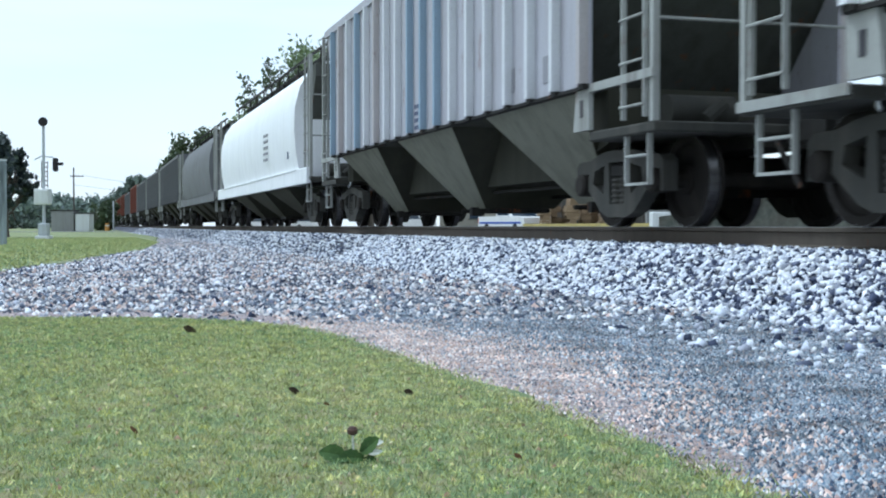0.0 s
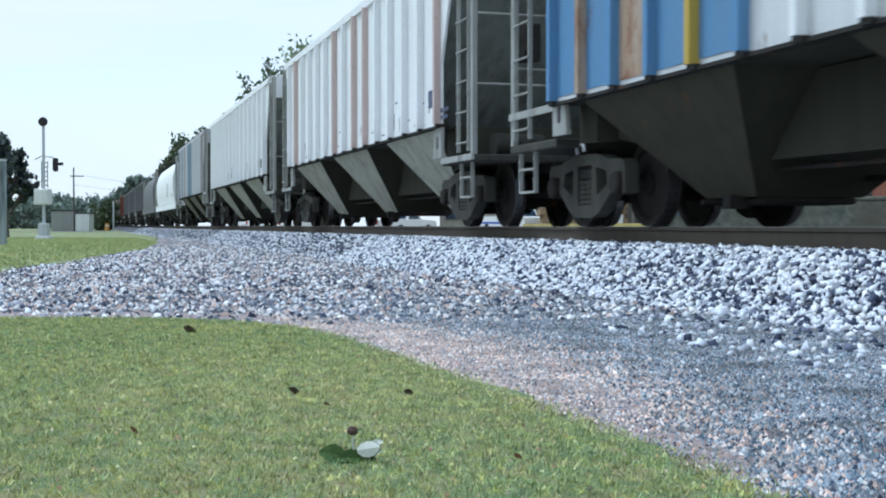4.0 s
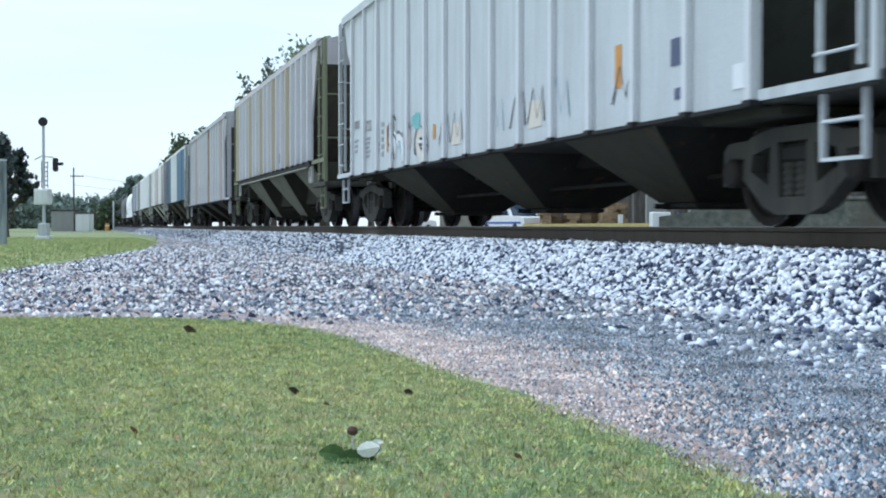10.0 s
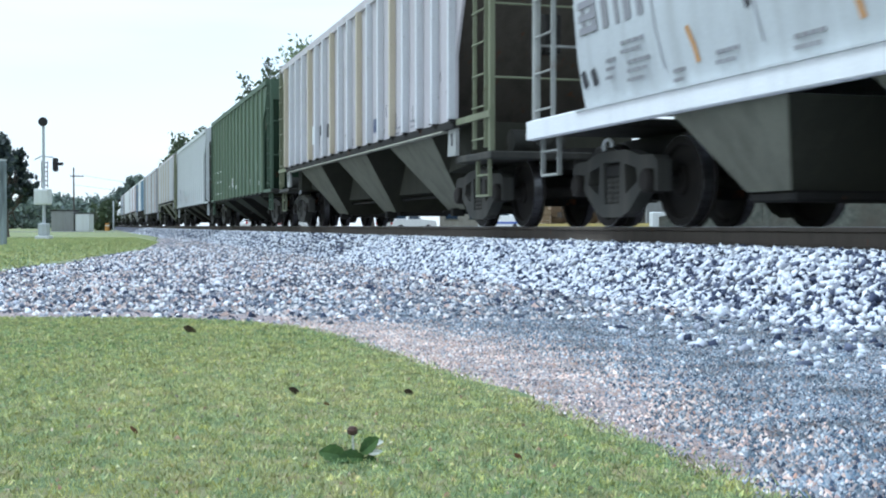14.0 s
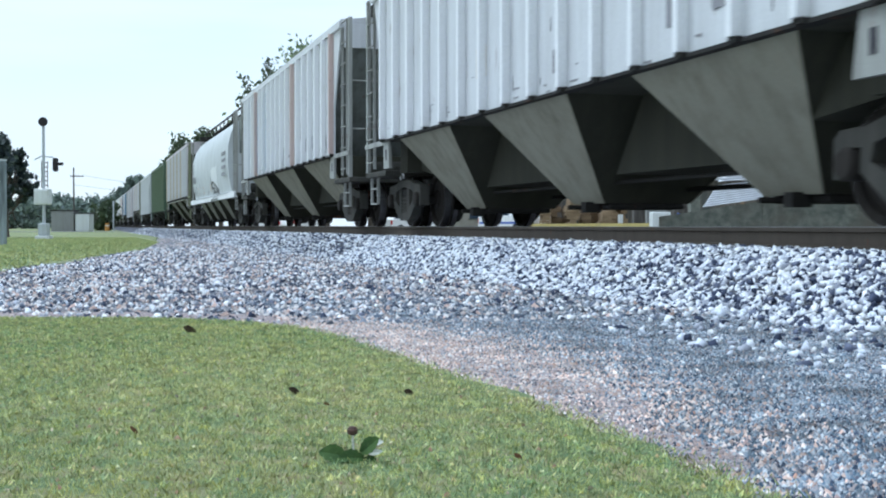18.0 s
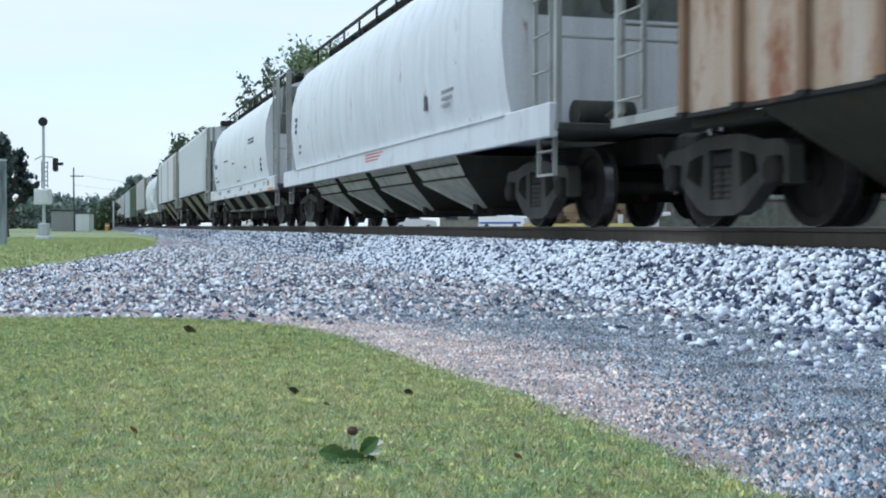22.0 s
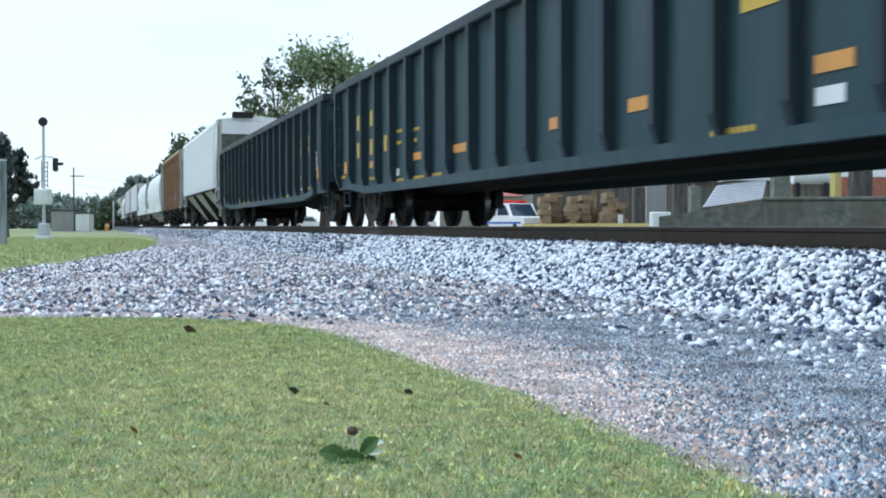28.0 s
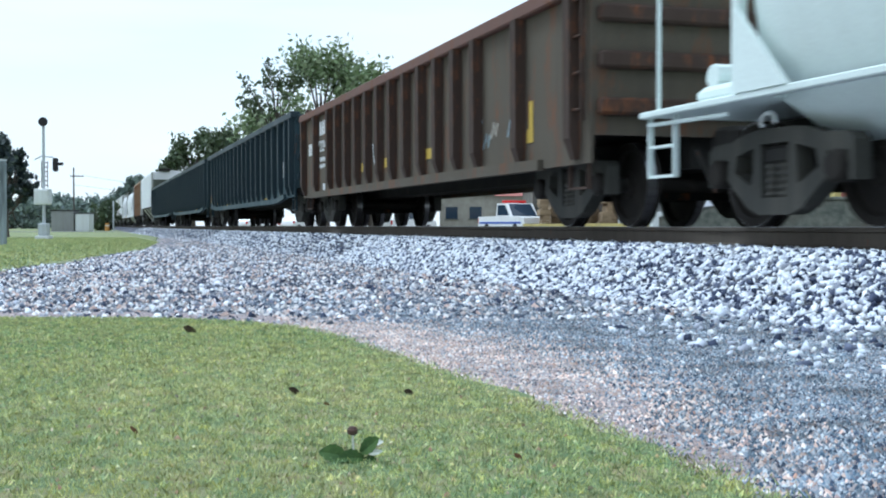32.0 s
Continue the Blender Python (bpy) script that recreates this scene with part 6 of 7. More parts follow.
    stroke(6, CREAM, [(-2.62, 1.44), (-2.87, 1.32), (-2.69, 1.13), (-2.44, 1.18), (-2.41, 1.34), (-2.62, 1.44)], 0.32)
    stroke(6, SOOT, [(-2.71, 1.55), (-2.5, 1.51), (-2.34, 1.38), (-2.28, 1.22), (-2.38, 1.09)], 0.05, over)
    stroke(6, INK, [(-2.9, 1.5), (-3.0, 1.38), (-3.03, 1.26), (-2.99, 1.12)], 0.06, over)
    stroke(6, SPRAY_WHITE, [(-2.79, 1.32), (-2.29, 1.27)], 0.05, over)
    stroke(6, INK, [(-2.78, 1.28), (-2.29, 1.23)], 0.04, over)
    stroke(6, INK, [(-2.74, 1.36), (-2.58, 1.35)], 0.04, over)
    stroke(6, INK, [(-2.72, 1.26), (-2.65, 1.19), (-2.58, 1.23)], 0.04, over)
    stroke(6, ORANGE, [(-4.76, 1.73), (-4.78, 1.5), (-4.76, 1.28)], 0.08)
    stroke(6, ORANGE, [(-2.02, 1.42), (-1.9, 1.41)], 0.22)
    for i, x in enumerate((-1.5, -0.9, 0.75, 1.5, 2.1, 2.8, 4.4)):
        pts = [(x - 0.22, 1.2), (x - 0.05, 1.55 + 0.05 * (i % 3)), (x + 0.08, 1.25), (x + 0.24, 1.6), (x + 0.3, 1.2)]
        stroke(6, (INK, INK, SKY_PAINT)[i % 3], pts, 0.035)
        if i % 3 == 1:
            patch(6, CREAM, x - 0.2, 1.15, 0.4, 0.3)
    patch(6, ORANGE, 1.52, 1.25, 0.13, 0.4)
    patch(6, ORANGE, 4.24, 1.35, 0.13, 0.42)
    patch(6, BLUISH_INK, 5.38, 1.42, 0.32, 0.24)
    patch(6, BLUISH_INK, 5.45, 1.12, 0.2, 0.1)
    patch(6, SPRAY_WHITE, 6.42, 1.1, 0.16, 0.2)
    # green car
    for z in (2.05, 1.67, 1.22):
        for i in range(3):
            patch(7, WHITE_MARK, -6.24 + 0.82 * i, z - 0.008, 0.72, 0.055)
    lines(7, WHITE_MARK, -1.62, 1.4, 0.5, 2, 0.035, 0.03, 5)
    lines(7, WHITE_MARK, -0.85, 1.62, 0.5, 5, 0.045, 0.02, 1)
    lines(7, WHITE_MARK, 0.06, 1.36, 0.6, 2, 0.035, 0.03, 6)
    patch(7, WHITE_MARK, 4.5, 1.62, 0.13, 0.24)
    lines(7, WHITE_MARK, 5.2, 1.86, 0.34, 4, 0.045, 0.04, 3)
    lines(7, WHITE_MARK, 3.6, 1.42, 0.34, 3, 0.035, 0.03, 4)
    lines(7, WHITE_MARK, 5.5, 1.3, 0.34, 2, 0.035, 0.03, 4)
    # pale car with dark patches
    for x, z in ((3.28, 1.76), (4.06, 1.76)):
        patch(10, SOOT, x, z, 0.28, 0.30)
    patch(10, INK, 0.85, 1.74, 0.3, 0.07)
    patch(10, INK, 0.80, 1.86, 0.22, 0.07)
    patch(10, SOOT, -1.9, 1.72, 0.2, 0.16)
    for x, z in ((0.75, 1.7), (3.4, 1.78), (4.2, 1.8)):
        patch(11, SOOT, x, z, 0.32, 0.26)
    patch(11, CREAM, -1.9, 1.95, 0.4, 0.4)
    # rusty car
    patch(14, SPRAY_WHITE, 3.42, 1.74, 0.42, 0.32)
    for i in range(2):
        for j in range(2):
            patch(14, INK, 3.48 + 0.17 * i, 1.78 + 0.14 * j, 0.13, 0.10, proud=0.010)
    patch(14, SPRAY_WHITE, 3.56, 1.48, 0.14, 0.2)
    patch(14, SPRAY_WHITE, 0.42, 1.66, 0.13, 0.16)
    patch(14, SOOT, 0.28, 1.22, 0.36, 0.40)
    patch(14, SPRAY_WHITE, -3.45, 1.82, 0.2, 0.18)
    # bright white car
    for x, z in ((-7.4, 2.72), (-7.4, 2.2), (-6.55, 2.75), (-6.55, 2.3)):
        patch(15, SOOT if x > -7 else BLUE, x, z, 0.2, 0.22)
    lines(15, BLUISH_INK, -1.7, 2.05, 0.62, 6, 0.03, 0.035, 7)
    lines(15, SOOT, -6.7, 2.0, 0.3, 4, 0.05, 0.05, 3)
    lines(15, SOOT, -3.2, 2.0, 0.3, 4, 0.05, 0.05, 3)
    patch(15, INK, 5.55, 1.92, 0.24, 0.22)
    # blue and white car: sprayed panels between the ribs
    a = CARS[3]["a"]
    step = (2 * a - 0.12) / 17
    for i, mat in ((0, BLUE), (1, BLUE), (2, RUST), (3, BLUE), (4, BLUE), (12, BLUE_GREY), (13, BLUE_GREY), (14, BLUE_GREY), (15, BLUE), (16, BLUE_GREY)):
        patch(3, mat, -a + 0.13 + i * step, 1.42, step - 0.14, 2.55, "sprayed_panel")
    a = CARS[11]["a"]
    for i, mat in ((0, RUST), (1, BLUE_GREY), (2, BLUE), (4, BLUE)):
        st = (2 * a - 0.12) / 15
        patch(10, (BLUE_GREY, CREAM, BLUE, PINKISH)[i % 4], -a + 0.13 + i * 0.85, 1.6, 0.6, 2.2, "sprayed_panel")


def round_marks():
    # white round car: stencil block, rust runs and black outlined letters
    c = CARS[9]
    for i in range(7):
        z = 2.75 - 0.13 * i
        part("lettering", Shape().box(-6.95, -6.55, smooth_y(z) - 0.012, smooth_y(z) + 0.02, z, z + 0.07), SOOT, c)
    for x, w in ((-6.78, 0.10), (-6.54, 0.16), (-6.28, 0.16), (-6.02, 0.10), (-5.80, 0.16), (-5.54, 0.14)):
        stroke(9, STENCIL_GREY, [(x, 1.96), (x - 0.03, 2.24)], w * 0.85, smooth_y, "lettering")
    for x in (-6.92, -6.68):
        stroke(9, INK, [(x + 0.03, 1.44), (x - 0.02, 1.60)], 0.12, smooth_y, "marking")
    for x, z, w, rows in ((-6.35, 1.62, 0.22, 3), (-5.98, 1.74, 0.50, 2), (-5.90, 1.55, 0.48, 3), (-5.05, 1.36, 0.22, 2), (-4.3, 1.42, 0.36, 2), (-3.2, 1.38, 0.4, 2), (-0.9, 1.40, 0.7, 2)):
        lines(9, STENCIL_GREY, x, z, w, rows, 0.035, 0.05, 4, smooth_y(z) - 0.010)
    stroke(9, INK, [(-3.74, 1.72), (-3.80, 1.86)], 0.08, smooth_y, "marking")
    for x in (-2.4, -4.6, 0.55):
        stroke(9, ORANGE, [(x - 0.12, 1.72), (x - 0.04, 1.55), (x, 1.40)], 0.06, smooth_y)
    for x in (-5.2, -3.6, -1.2, -0.3):
        stroke(9, SOOT, [(x - 0.16, 2.3), (x - 0.08, 1.8), (x, 1.42)], 0.02, smooth_y)
    over = lambda z: smooth_y(z) - 0.008
    for x in (1.62, 2.25, 2.88):
        stroke(9, SPRAY_WHITE, [(x, 1.40), (x - 0.05, 1.85), (x - 0.12, 2.3)], 0.85, smooth_y)
    stroke(9, INK, [(0.81, 1.96), (0.98, 1.72), (1.13, 1.49), (1.25, 1.25)], 0.1, over)
    stroke(9, INK, [(1.86, 1.73), (1.57, 1.75), (1.31, 1.72), (1.19, 1.67), (1.27, 1.57), (1.45, 1.51), (1.62, 1.52)], 0.1, over)
    stroke(9, INK, [(1.85, 1.74), (1.92, 1.62), (1.8, 1.54)], 0.09, over)
    stroke(9, INK, [(1.5, 1.5), (1.66, 1.23)], 0.08, over)
    stroke(9, INK, [(1.8, 1.53), (2.01, 1.25)], 0.08, over)
    stroke(9, INK, [(1.92, 1.53), (2.15, 1.25)], 0.08, over)
    stroke(9, INK, [(2.11, 1.36), (2.34, 1.34)], 0.09, over)
    stroke(9, INK, [(2.15, 1.72), (2.28, 1.48)], 0.08, over)
    stroke(9, INK, [(2.45, 1.66), (2.71, 1.26)], 0.11, over)
    stroke(9, INK, [(2.72, 1.59), (2.87, 1.25)], 0.09, over)
    stroke(9, INK, [(2.86, 1.53), (3.01, 1.24)], 0.11, over)
    stroke(9, INK, [(3.15, 1.49), (3.3, 1.25)], 0.11, over)
    stroke(9, INK, [(1.42, 1.85), (1.45, 1.77)], 0.08, over)
    for x0, x1 in ((1.17, 1.89), (2.05, 2.56), (2.59, 2.77), (2.91, 3.21), (3.25, 3.57)):
        part("graffiti", Shape().box(x0, x1, -1.592, -1.578, 1.06, 1.20), SPRAY_WHITE, c)
        stroke(9, INK, [(x0, 1.21), (x0, 1.05), (x1, 1.05), (x1, 1.21)], 0.05, lambda z: -1.588)
    # pale grey round car with reflectors on its sill
    sill = -1.58
    c = CARS[12]
    for x in (-7.97, -3.7, -0.45, 2.95, 5.55):
        patch(12, ORANGE, x, 1.0, 0.34, 0.10, "reflector", sill)
    patch(12, ORANGE, 7.1, 1.0, 0.95, 0.08, "reflector", sill)
    for x in (-7.65, 7.15):
        patch(12, YELLOW, x, 1.14, 0.2, 0.16, "reflector", sill)
    patch(12, INK, 7.0, 1.14, 0.1, 0.16, "marking", sill)
    for x, w, n in ((-5.5, 0.9, 8), (-2.6, 0.9, 9), (0.8, 0.7, 8), (4.3, 0.5, 5), (6.2, 0.4, 3)):
        lines(12, BLUISH_INK, x, 1.24, w, 2, 0.03, 0.03, n, sill)
    for x, z, w, n, h in ((-6.45, 2.2, 0.9, 5, 0.17), (-6.4, 1.82, 0.5, 5, 0.06), (-6.4, 1.68, 1.1, 9, 0.05), (-3.3, 2.3, 1.2, 8, 0.05), (-1.0, 2.12, 0.6, 5, 0.05), (2.0, 1.86, 0.6, 4, 0.05), (3.2, 2.55, 1.3, 9, 0.05), (3.2, 2.65, 1.3, 9, 0.05), (-0.2, 1.5, 0.8, 8, 0.04)):
        lines(12, BLUISH_INK if x != -1.0 else PINK, x, z, w, 1, h, 0, n, smooth_y(z) - 0.006)
    for i in range(3):
        patch(12, INK, 5.55 + 0.04 * i, 1.62 + 0.14 * i, 0.26, 0.10, "marking", smooth_y(1.7 + 0.1 * i) - 0.004)
    # deep-silled round car
    lines(13, BLUISH_INK, -7.05, 2.5, 0.36, 3, 0.09, 0.05, 3, smooth_y(2.5) - 0.008)
    lines(13, SOOT, -6.7, 1.86, 0.34, 2, 0.07, 0.08, 3, smooth_y(1.85) - 0.008)
    lines(13, PINK, 0.2, 1.28, 1.3, 3, 0.025, 0.03, 10, sill)
    patch(13, INK, 4.08, 1.74, 0.18, 0.22, "marking", smooth_y(1.85) - 0.006)
    lines(13, SOOT, 5.0, 1.9, 0.6, 3, 0.05, 0.05, 4, smooth_y(1.9) - 0.006)
    lines(12, SOOT, -6.7, 2.5, 0.36, 2, 0.12, 0.05, 3, smooth_y(2.5) - 0.008)
    for i in range(5):
        lines(-1, SOOT, 1.6, 2.5 - 0.17 * i, 0.9, 1, 0.08, 0, 4, smooth_y(2.4) - 0.006)
    patch(-1, BLUISH_INK, 5.4, 1.7, 0.2, 0.2, "marking", smooth_y(1.75) - 0.006)
    for i in range(4):
        lines(9, SOOT, 5.2, 2.6 - 0.25 * i, 1.3, 1, 0.13, 0, 4, smooth_y(2.4) - 0.012)


def gondola_marks():
    for k in (16, 17, 18):
        h = span(k) / 2
        L = lambda d: -h + d
        R = lambda d: h - d
        for word, x in {16: (("49", -8.02), ("16", -7.14), ("04", -6.16)), 18: (("49", -8.06), ("18", -7.08), ("51", -6.10))}.get(k, ()):
            figures(k, YELLOW, word, x, 1.31, 0.44, 0.27)
        for panel, z in ((0, 1.80), (1, 1.80)) + (((0, 1.28), (1, 1.28), (2, 1.28)) if k == 17 else ()):
            for d in (0.28, 0.56):
                patch(k, YELLOW, STAKE_X[k] + 1.05 * panel + d, z + 0.02, 0.18, 0.28, "lettering")
        patch(k, ORANGE, L(1.14), 1.04, 0.22, 0.24, "reflector")
        for x, z, w in ((3.3, 1.06, 0.46), (6.1, 1.04, 0.62), (8.2, 1.03, 0.78)):
            patch(k, ORANGE, L(x), z, w, 0.12, "reflector")
        for x, z, w, n in ((5.1, 1.55, 0.5, 5), (5.1, 1.36, 0.45, 5), (6.1, 1.5, 0.55, 5), (6.1, 1.33, 0.42, 4), (0.8, 0.96, 0.5, 8), (3.3, 0.84, 0.5, 6), (5.1, 0.74, 0.6, 8), (6.1, 0.74, 0.8, 9), (7.2, 0.74, 0.62, 7)):
            lines(k, YELLOW, L(x), z, w, 1, 0.055, 0, n)
        patch(k, WHITE_MARK, L(5.2), 0.84, 0.2, 0.12)
        # big plain emblem shapes
        car, y = CARS[k], CARS[k]["y"]
        for panel in (13, 14, 15):
            w = 0.52
            x = STAKE_X[k] + 1.05 * (panel + 0.5) - w / 2
            s = Shape()
            s.prism_y([(x + 0.05, 1.92), (x + w - 0.05, 1.92), (x + w, 2.06), (x + w * 0.62, 2.24), (x + w, 2.45), (x, 2.45), (x + w * 0.3, 2.24), (x, 2.06)], y - 0.006, y + 0.002)
            part("emblem", s, YELLOW, car)
            patch(k, YELLOW, x, 1.69, w, 0.15, "emblem_bar")
        back = 0.42 if k == 17 else 0.0
        for x, w, z in ((1.68, 0.30, 1.08), (3.66, 0.42, 1.09), (6.64, 0.46, 1.09)):
            patch(k, ORANGE, x - back, z, w, 0.13, "reflector")
        patch(k, WHITE_MARK, 6.66 - back, 0.86, 0.34, 0.13)
        patch(k, ORANGE, R(1.76) - back, 1.06, 0.40, 0.27, "reflector")
        patch(k, PINK, R(1.62) - back, 0.95, 0.16, 0.08)
        lines(k, YELLOW, R(2.9), 0.86, 0.34, 2, 0.05, 0.05, 4)
        for z in (1.28, 1.40, 1.52, 1.64):
            patch(k, WHITE_MARK, STAKE_X[k] + 16.55, z, 0.46, 0.025)
        for x in (16.55, 16.78, 16.985):
            patch(k, WHITE_MARK, STAKE_X[k] + x, 1.28, 0.03, 0.385, proud=0.008)
        lines(k, YELLOW, R(1.5), 0.95, 0.8, 1, 0.05, 0, 9)
        lines(k, YELLOW, R(5.9), 0.74, 0.7, 1, 0.06, 0, 7)
    s1 = [(-5.45, 2.1), (-5.35, 2.3), (-4.75, 2.35), (-4.7, 2.0), (-4.72, 1.3), (-4.7, 0.9), (-4.4, 0.88)]
    s2 = [(-4.65, 1.95), (-4.2, 1.9), (-4.15, 1.5), (-4.3, 1.2), (-4.1, 0.9)]
    s3 = [(-3.62, 2.4), (-3.45, 2.1), (-3.5, 1.85), (-3.75, 1.7), (-3.5, 1.5), (-3.4, 1.2), (-3.6, 1.0)]
    for s in (s1, s2, s3, [(-5.4, 2.05), (-5.42, 1.6), (-5.3, 1.1)]):
        stroke(16, SKY_PAINT, s, 0.05)
    for x0 in (-2.45, -1.35):
        for i in range(4):
            stroke(16, SKY_PAINT, [(x0 - 0.2 + 0.12 * i, 1.25 + 0.06 * i), (x0 - 0.12 + 0.12 * i, 1.5), (x0 + 0.12 * i, 1.38), (x0 + 0.06 + 0.1 * i, 1.7)], 0.03)
    # brown gondola
    for x, z, w, n, hh in ((-7.5, 1.62, 0.5, 2, 0.26), (-6.2, 2.0, 0.75, 3, 0.30), (-6.2, 1.42, 0.7, 4, 0.09), (-6.2, 1.28, 0.6, 4, 0.08)):
        lines(19, WHITE_MARK, x, z, w, 1, hh, 0, n)
    figures(19, WHITE_MARK, "7224", -6.45, 1.64, 0.98, 0.24)
    patch(19, WHITE_MARK, -5.85, 0.76, 0.2, 0.17)
    for x in (-2.15, -0.38, 2.15):
        patch(19, YELLOW, x, 1.02, 0.44, 0.16, "reflector")
    patch(19, YELLOW, 6.52, 1.0, 0.12, 0.46, "reflector")
    patch(19, YELLOW, 6.45, 0.98, 0.2, 0.16, "reflector")
    stroke(19, SPRAY_WHITE, [(-1.24, 1.5), (-1.18, 1.3), (-1.05, 1.0)], 0.04)
    for i, (x, z) in enumerate(((4.7, 1.2), (5.3, 1.12), (5.9, 1.1), (6.1, 1.3), (5.0, 1.0))):
        stroke(19, (SKY_PAINT, CREAM)[i % 2], [(x - 0.1, z), (x, z + 0.2), (x + 0.08, z + 0.02), (x + 0.15, z + 0.18)], 0.03)
    # a thin upright pole that stands in one gondola
    part("stanchion", Shape().tube((2.4, 0.6, 1.08), (2.4, 0.6, 3.75), 0.05, 8), BLACK, CARS[18], "thin dark pole standing in the load space")


def scuffs(k, seed, n=46):
    """Short dark scrapes and runs low on the side of car k."""
    rng = random.Random(seed)
    car = CARS[k]
    s, y, a = Shape(), car["y"], car["a"]
    for i in range(n):
        x, z = rng.uniform(-a + 0.2, a - 0.3), 1.50 + abs(rng.gauss(0, 0.22))
        l, h = rng.uniform(0.03, 0.20), rng.uniform(0.006, 0.02)
        if rng.random() < 0.35:
            l, h = h, l * 1.6
        s.hexa([(x, y - 0.004, z), (x + l, y - 0.004, z + rng.uniform(-0.02, 0.02)), (x + l, y + 0.002, z), (x, y + 0.002, z), (x, y - 0.004, z + h), (x + l, y - 0.004, z + h), (x + l, y + 0.002, z + h), (x, y + 0.002, z + h)])
    tagged(part("scrape_marks", s, SOOT if k % 2 else GRIME_MARK, car), "", kind="stuff")


GRIME_MARK = paint("dark_scrape", (0.14, 0.13, 0.14), 0.3)
for k in (1, 2, 5, 8, 10, 11, 15):
    scuffs(k, 100 + k)
hopper_marks()
round_marks()
gondola_marks()


# ---- small things on the lawn ----
WEED = mottled("weed_leaf", (0.02, 0.055, 0.010), (0.055, 0.11, 0.022), 30, 0.9, None, 0.3, 0.004)
WEED_PALE = mottled("pale_leaf_underside", (0.55, 0.58, 0.52), (0.70, 0.72, 0.66), 30, 0.6, None, 0.3, 0.004)
DEAD_LEAF = mottled("dead_leaf", (0.03, 0.02, 0.016), (0.08, 0.05, 0.035), 40, 0.9, None, 0.5, 0.004)
BUD = mottled("brown_seed_head", (0.05, 0.03, 0.026), (0.13, 0.075, 0.06), 60, 0.9, None, 0.5, 0.004)
RED_LEAF = mottled("reddish_dead_leaf", (0.16, 0.07, 0.04), (0.25, 0.12, 0.07), 40, 0.9, None, 0.5, 0.004)


def leaf_shape(length, width, curl, thick=0.0015):
    """A pointed, curled leaf along +x, with a folded midrib."""
    s = Shape()
    n = 9
    rows = []
    for i in range(n + 1):
        f = i / n
        w = width * math.sin(math.pi * min(1, f * 0.9 + 0.08)) ** 0.8 * (1 - 0.12 * (i % 2))
        z = curl * f * f
        rows.append([(f * length, -w, z + 0.25 * w), (f * length, 0, z), (f * length, w, z + 0.25 * w)])
    v = [p for r in rows for p in r]
    m = len(v)
    v += [(x, y, z - thick) for x, y, z in v]
    faces = []
    for i in range(n):
        for j in range(2):
            q = (i * 3 + j, i * 3 + j + 1, i * 3 + j + 4, i * 3 + j + 3)
            faces += [q, tuple(m + k for k in reversed(q))]
    return s.add(v, faces)


def weed():
    w = tagged(new("weed"), "low broad-leaved weed with a pale turned leaf on the lawn", "weed")
    w.location = (-2.86, 0.645, 0.016)
    for a, l, b, roll, tilt, x, y, z in ((253, 0.066, 0.026, -52, -14, -0.008, -0.024, 0.016), (73, 0.064, 0.024, 48, -4, 0.002, -0.040, 0.014), (265, 0.040, 0.016, -20, -4, 0.012, -0.016, 0.010), (60, 0.036, 0.016, 20, -4, 0.010, 0.020, 0.010), (150, 0.040, 0.018, 30, -18, -0.012, 0.004, 0.014)):
        part("leaf", leaf_shape(l, b, -0.012), WEED, w, at=pose(x, y, z, roll, tilt, a))
    for z, y in ((0.046, 0.036), (0.022, 0.034)):
        part("pale_leaf", leaf_shape(0.036, 0.009, 0.004), WEED_PALE, w, "small pale leaf", at=pose(0.004, y, z, 50, -6, 73))
    part("stem", Shape().tube((-0.01, 0, 0), (-0.02, -0.002, 0.072), 0.003, 6), WEED_PALE, w)
    part("bud", Shape().loft([[(-0.02 + r * math.cos(math.pi * i / 4), -0.002 + r * math.sin(math.pi * i / 4), z) for i in range(8)] for r, z in ((0.005, 0.066), (0.013, 0.070), (0.014, 0.080), (0.009, 0.087))]), BUD, w)
    flap = part("flapping_leaf", leaf_shape(0.06, 0.024, 0.006), WEED, w)
    part("underside", leaf_shape(0.058, 0.022, 0.006), WEED_PALE, flap, "pale leaf underside", at=pose(0.001, 0, -0.002))
    return flap


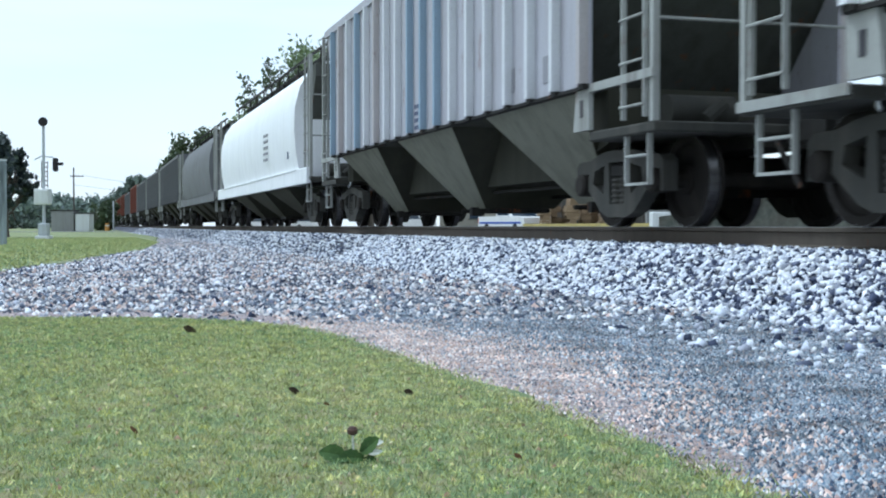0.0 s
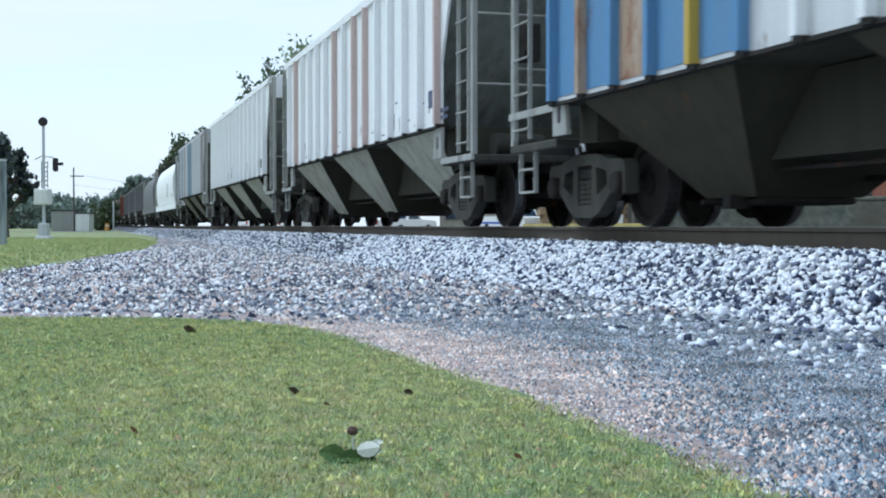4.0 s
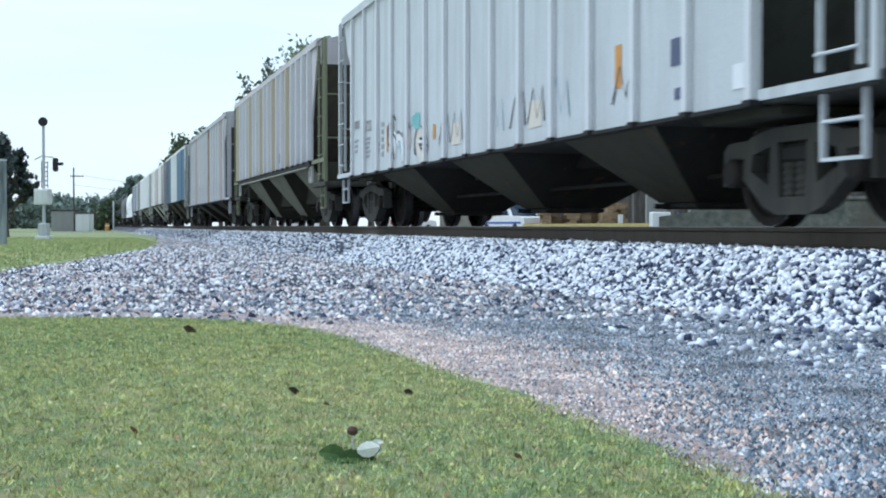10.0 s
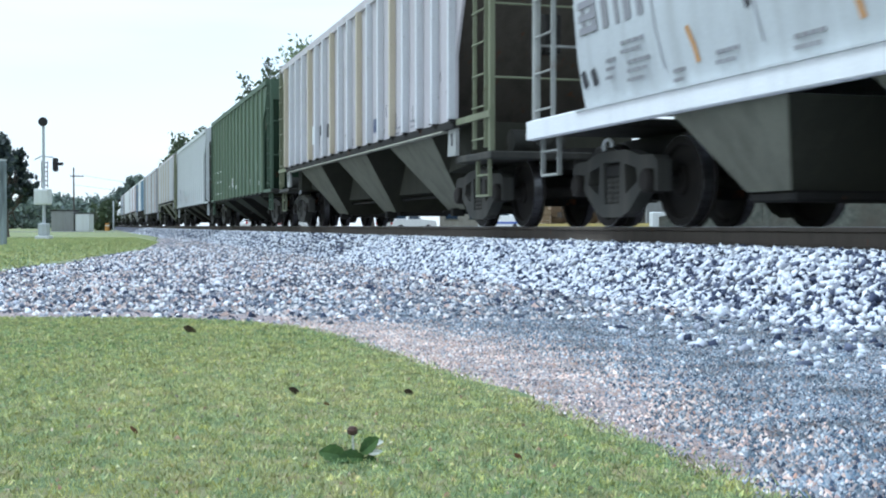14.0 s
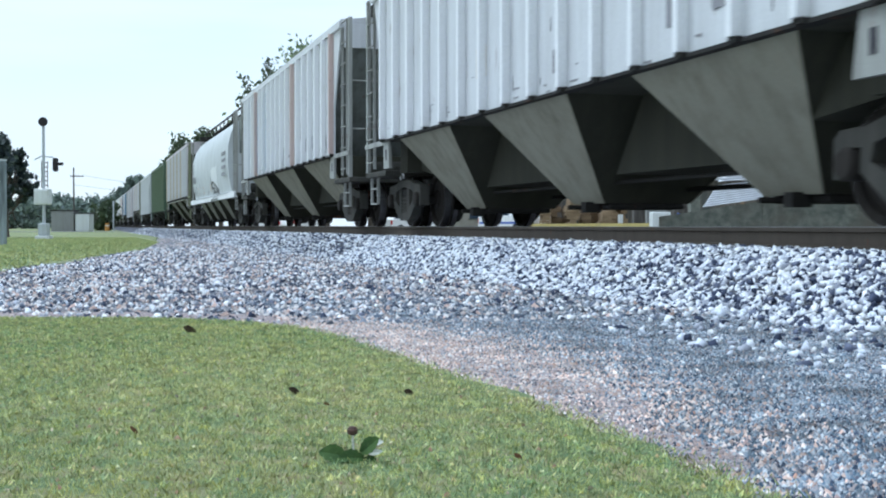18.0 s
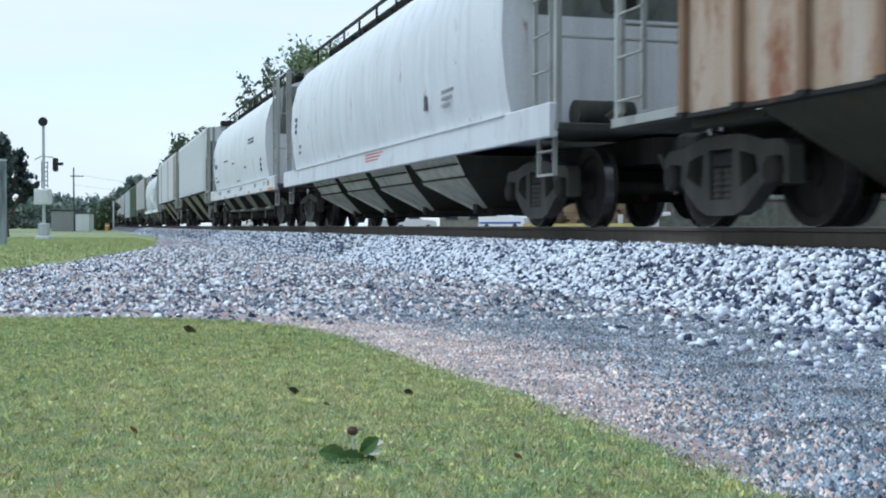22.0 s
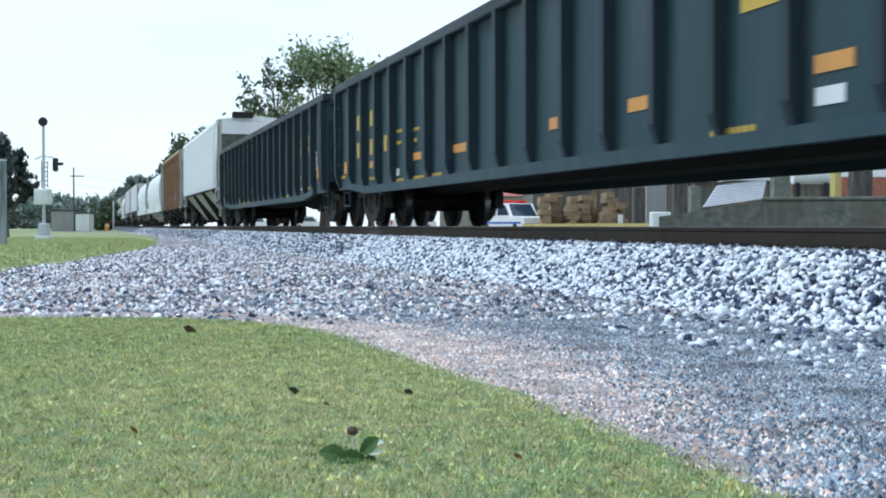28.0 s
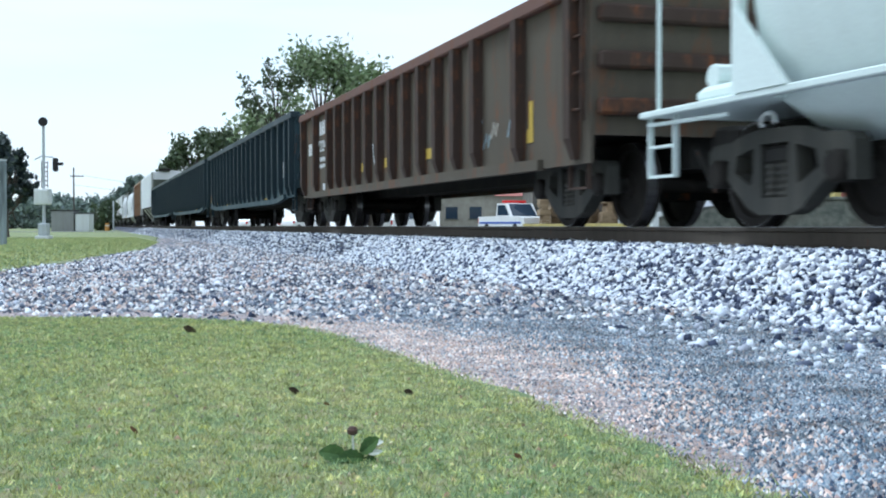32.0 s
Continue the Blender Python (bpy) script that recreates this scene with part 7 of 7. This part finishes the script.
def dead_leaves():
    for x, y, l, a, mat, lab in ((-4.06, 0.715, 0.040, 250, DEAD_LEAF, "small curled dark dead leaf on the lawn"), (-3.91, 1.09, 0.034, 255, DEAD_LEAF, "small curled dark dead leaf on the lawn"), (-6.53, 0.58, 0.075, 250, DEAD_LEAF, "curled dark dead leaf at the lawn's edge"), (-3.40, 0.14, 0.035, 230, RED_LEAF, "reddish dead leaf on the lawn"), (-3.75, 0.76, 0.018, 260, RED_LEAF, "reddish dead leaf on the lawn"), (-2.75, 1.05, 0.022, 240, RED_LEAF, "reddish dead leaf on the lawn")):
        o = part("dead_leaf", leaf_shape(l, l * 0.42, l * 0.35), mat, at=pose(x, y, 0.026, 55, -6, a))
        tagged(o, lab, "leaf", "dead leaves on the lawn")


FLAP = weed()
dead_leaves()


# ---- movement ----
TIMES = [float(t) for t in range(33)]


def moved(t):
    """Way gone by the train, straight from second to second."""
    i = min(int(t), 31)
    return GONE[i] + (GONE[i + 1] - GONE[i]) * (t - i)


def motions():
    for k, car in CARS.items():
        mid = (JOINT[k] + JOINT[k - 1]) / 2
        walk(car, [(t, pose(mid - moved(t), TRACK_Y, RAIL_Z)) for t in TIMES])
    # the wheels roll while their car is within sight
    for ws, car in WHEELSETS:
        k = [i for i, c in CARS.items() if c is car][0]
        mid = (JOINT[k] + JOINT[k - 1]) / 2
        at = Matrix.Translation(ws.location)
        seen = [i / FPS for i in range(32 * FPS + 1) if -75 < mid - moved(i / FPS) < 14]
        if len(seen) < 3:
            continue
        rows = [(t, at @ Matrix.Rotation(-moved(t) / 0.457, 4, "Y")) for t in seen]
        if seen[0] > 0:
            rows.insert(0, (0.0, rows[0][1]))
        if seen[-1] < 32:
            rows.append((32.0, rows[-1][1]))
        walk(ws, rows)

    # one leaf of the weed is turned over by the wind
    shut, lifted, turned_up = pose(0.006, 0.014, 0.024, 50, -38, 70), pose(0.006, 0.012, 0.026, -32, -30, 60), pose(0.006, 0.004, 0.030, -112, -12, 66)
    walk(FLAP, [(0.0, shut), (0.2, shut), (0.35, lifted), (0.5, turned_up), (5.0, turned_up), (10.1, turned_up), (10.25, lifted), (10.4, shut), (20.0, shut), (32.0, shut)])


motions()
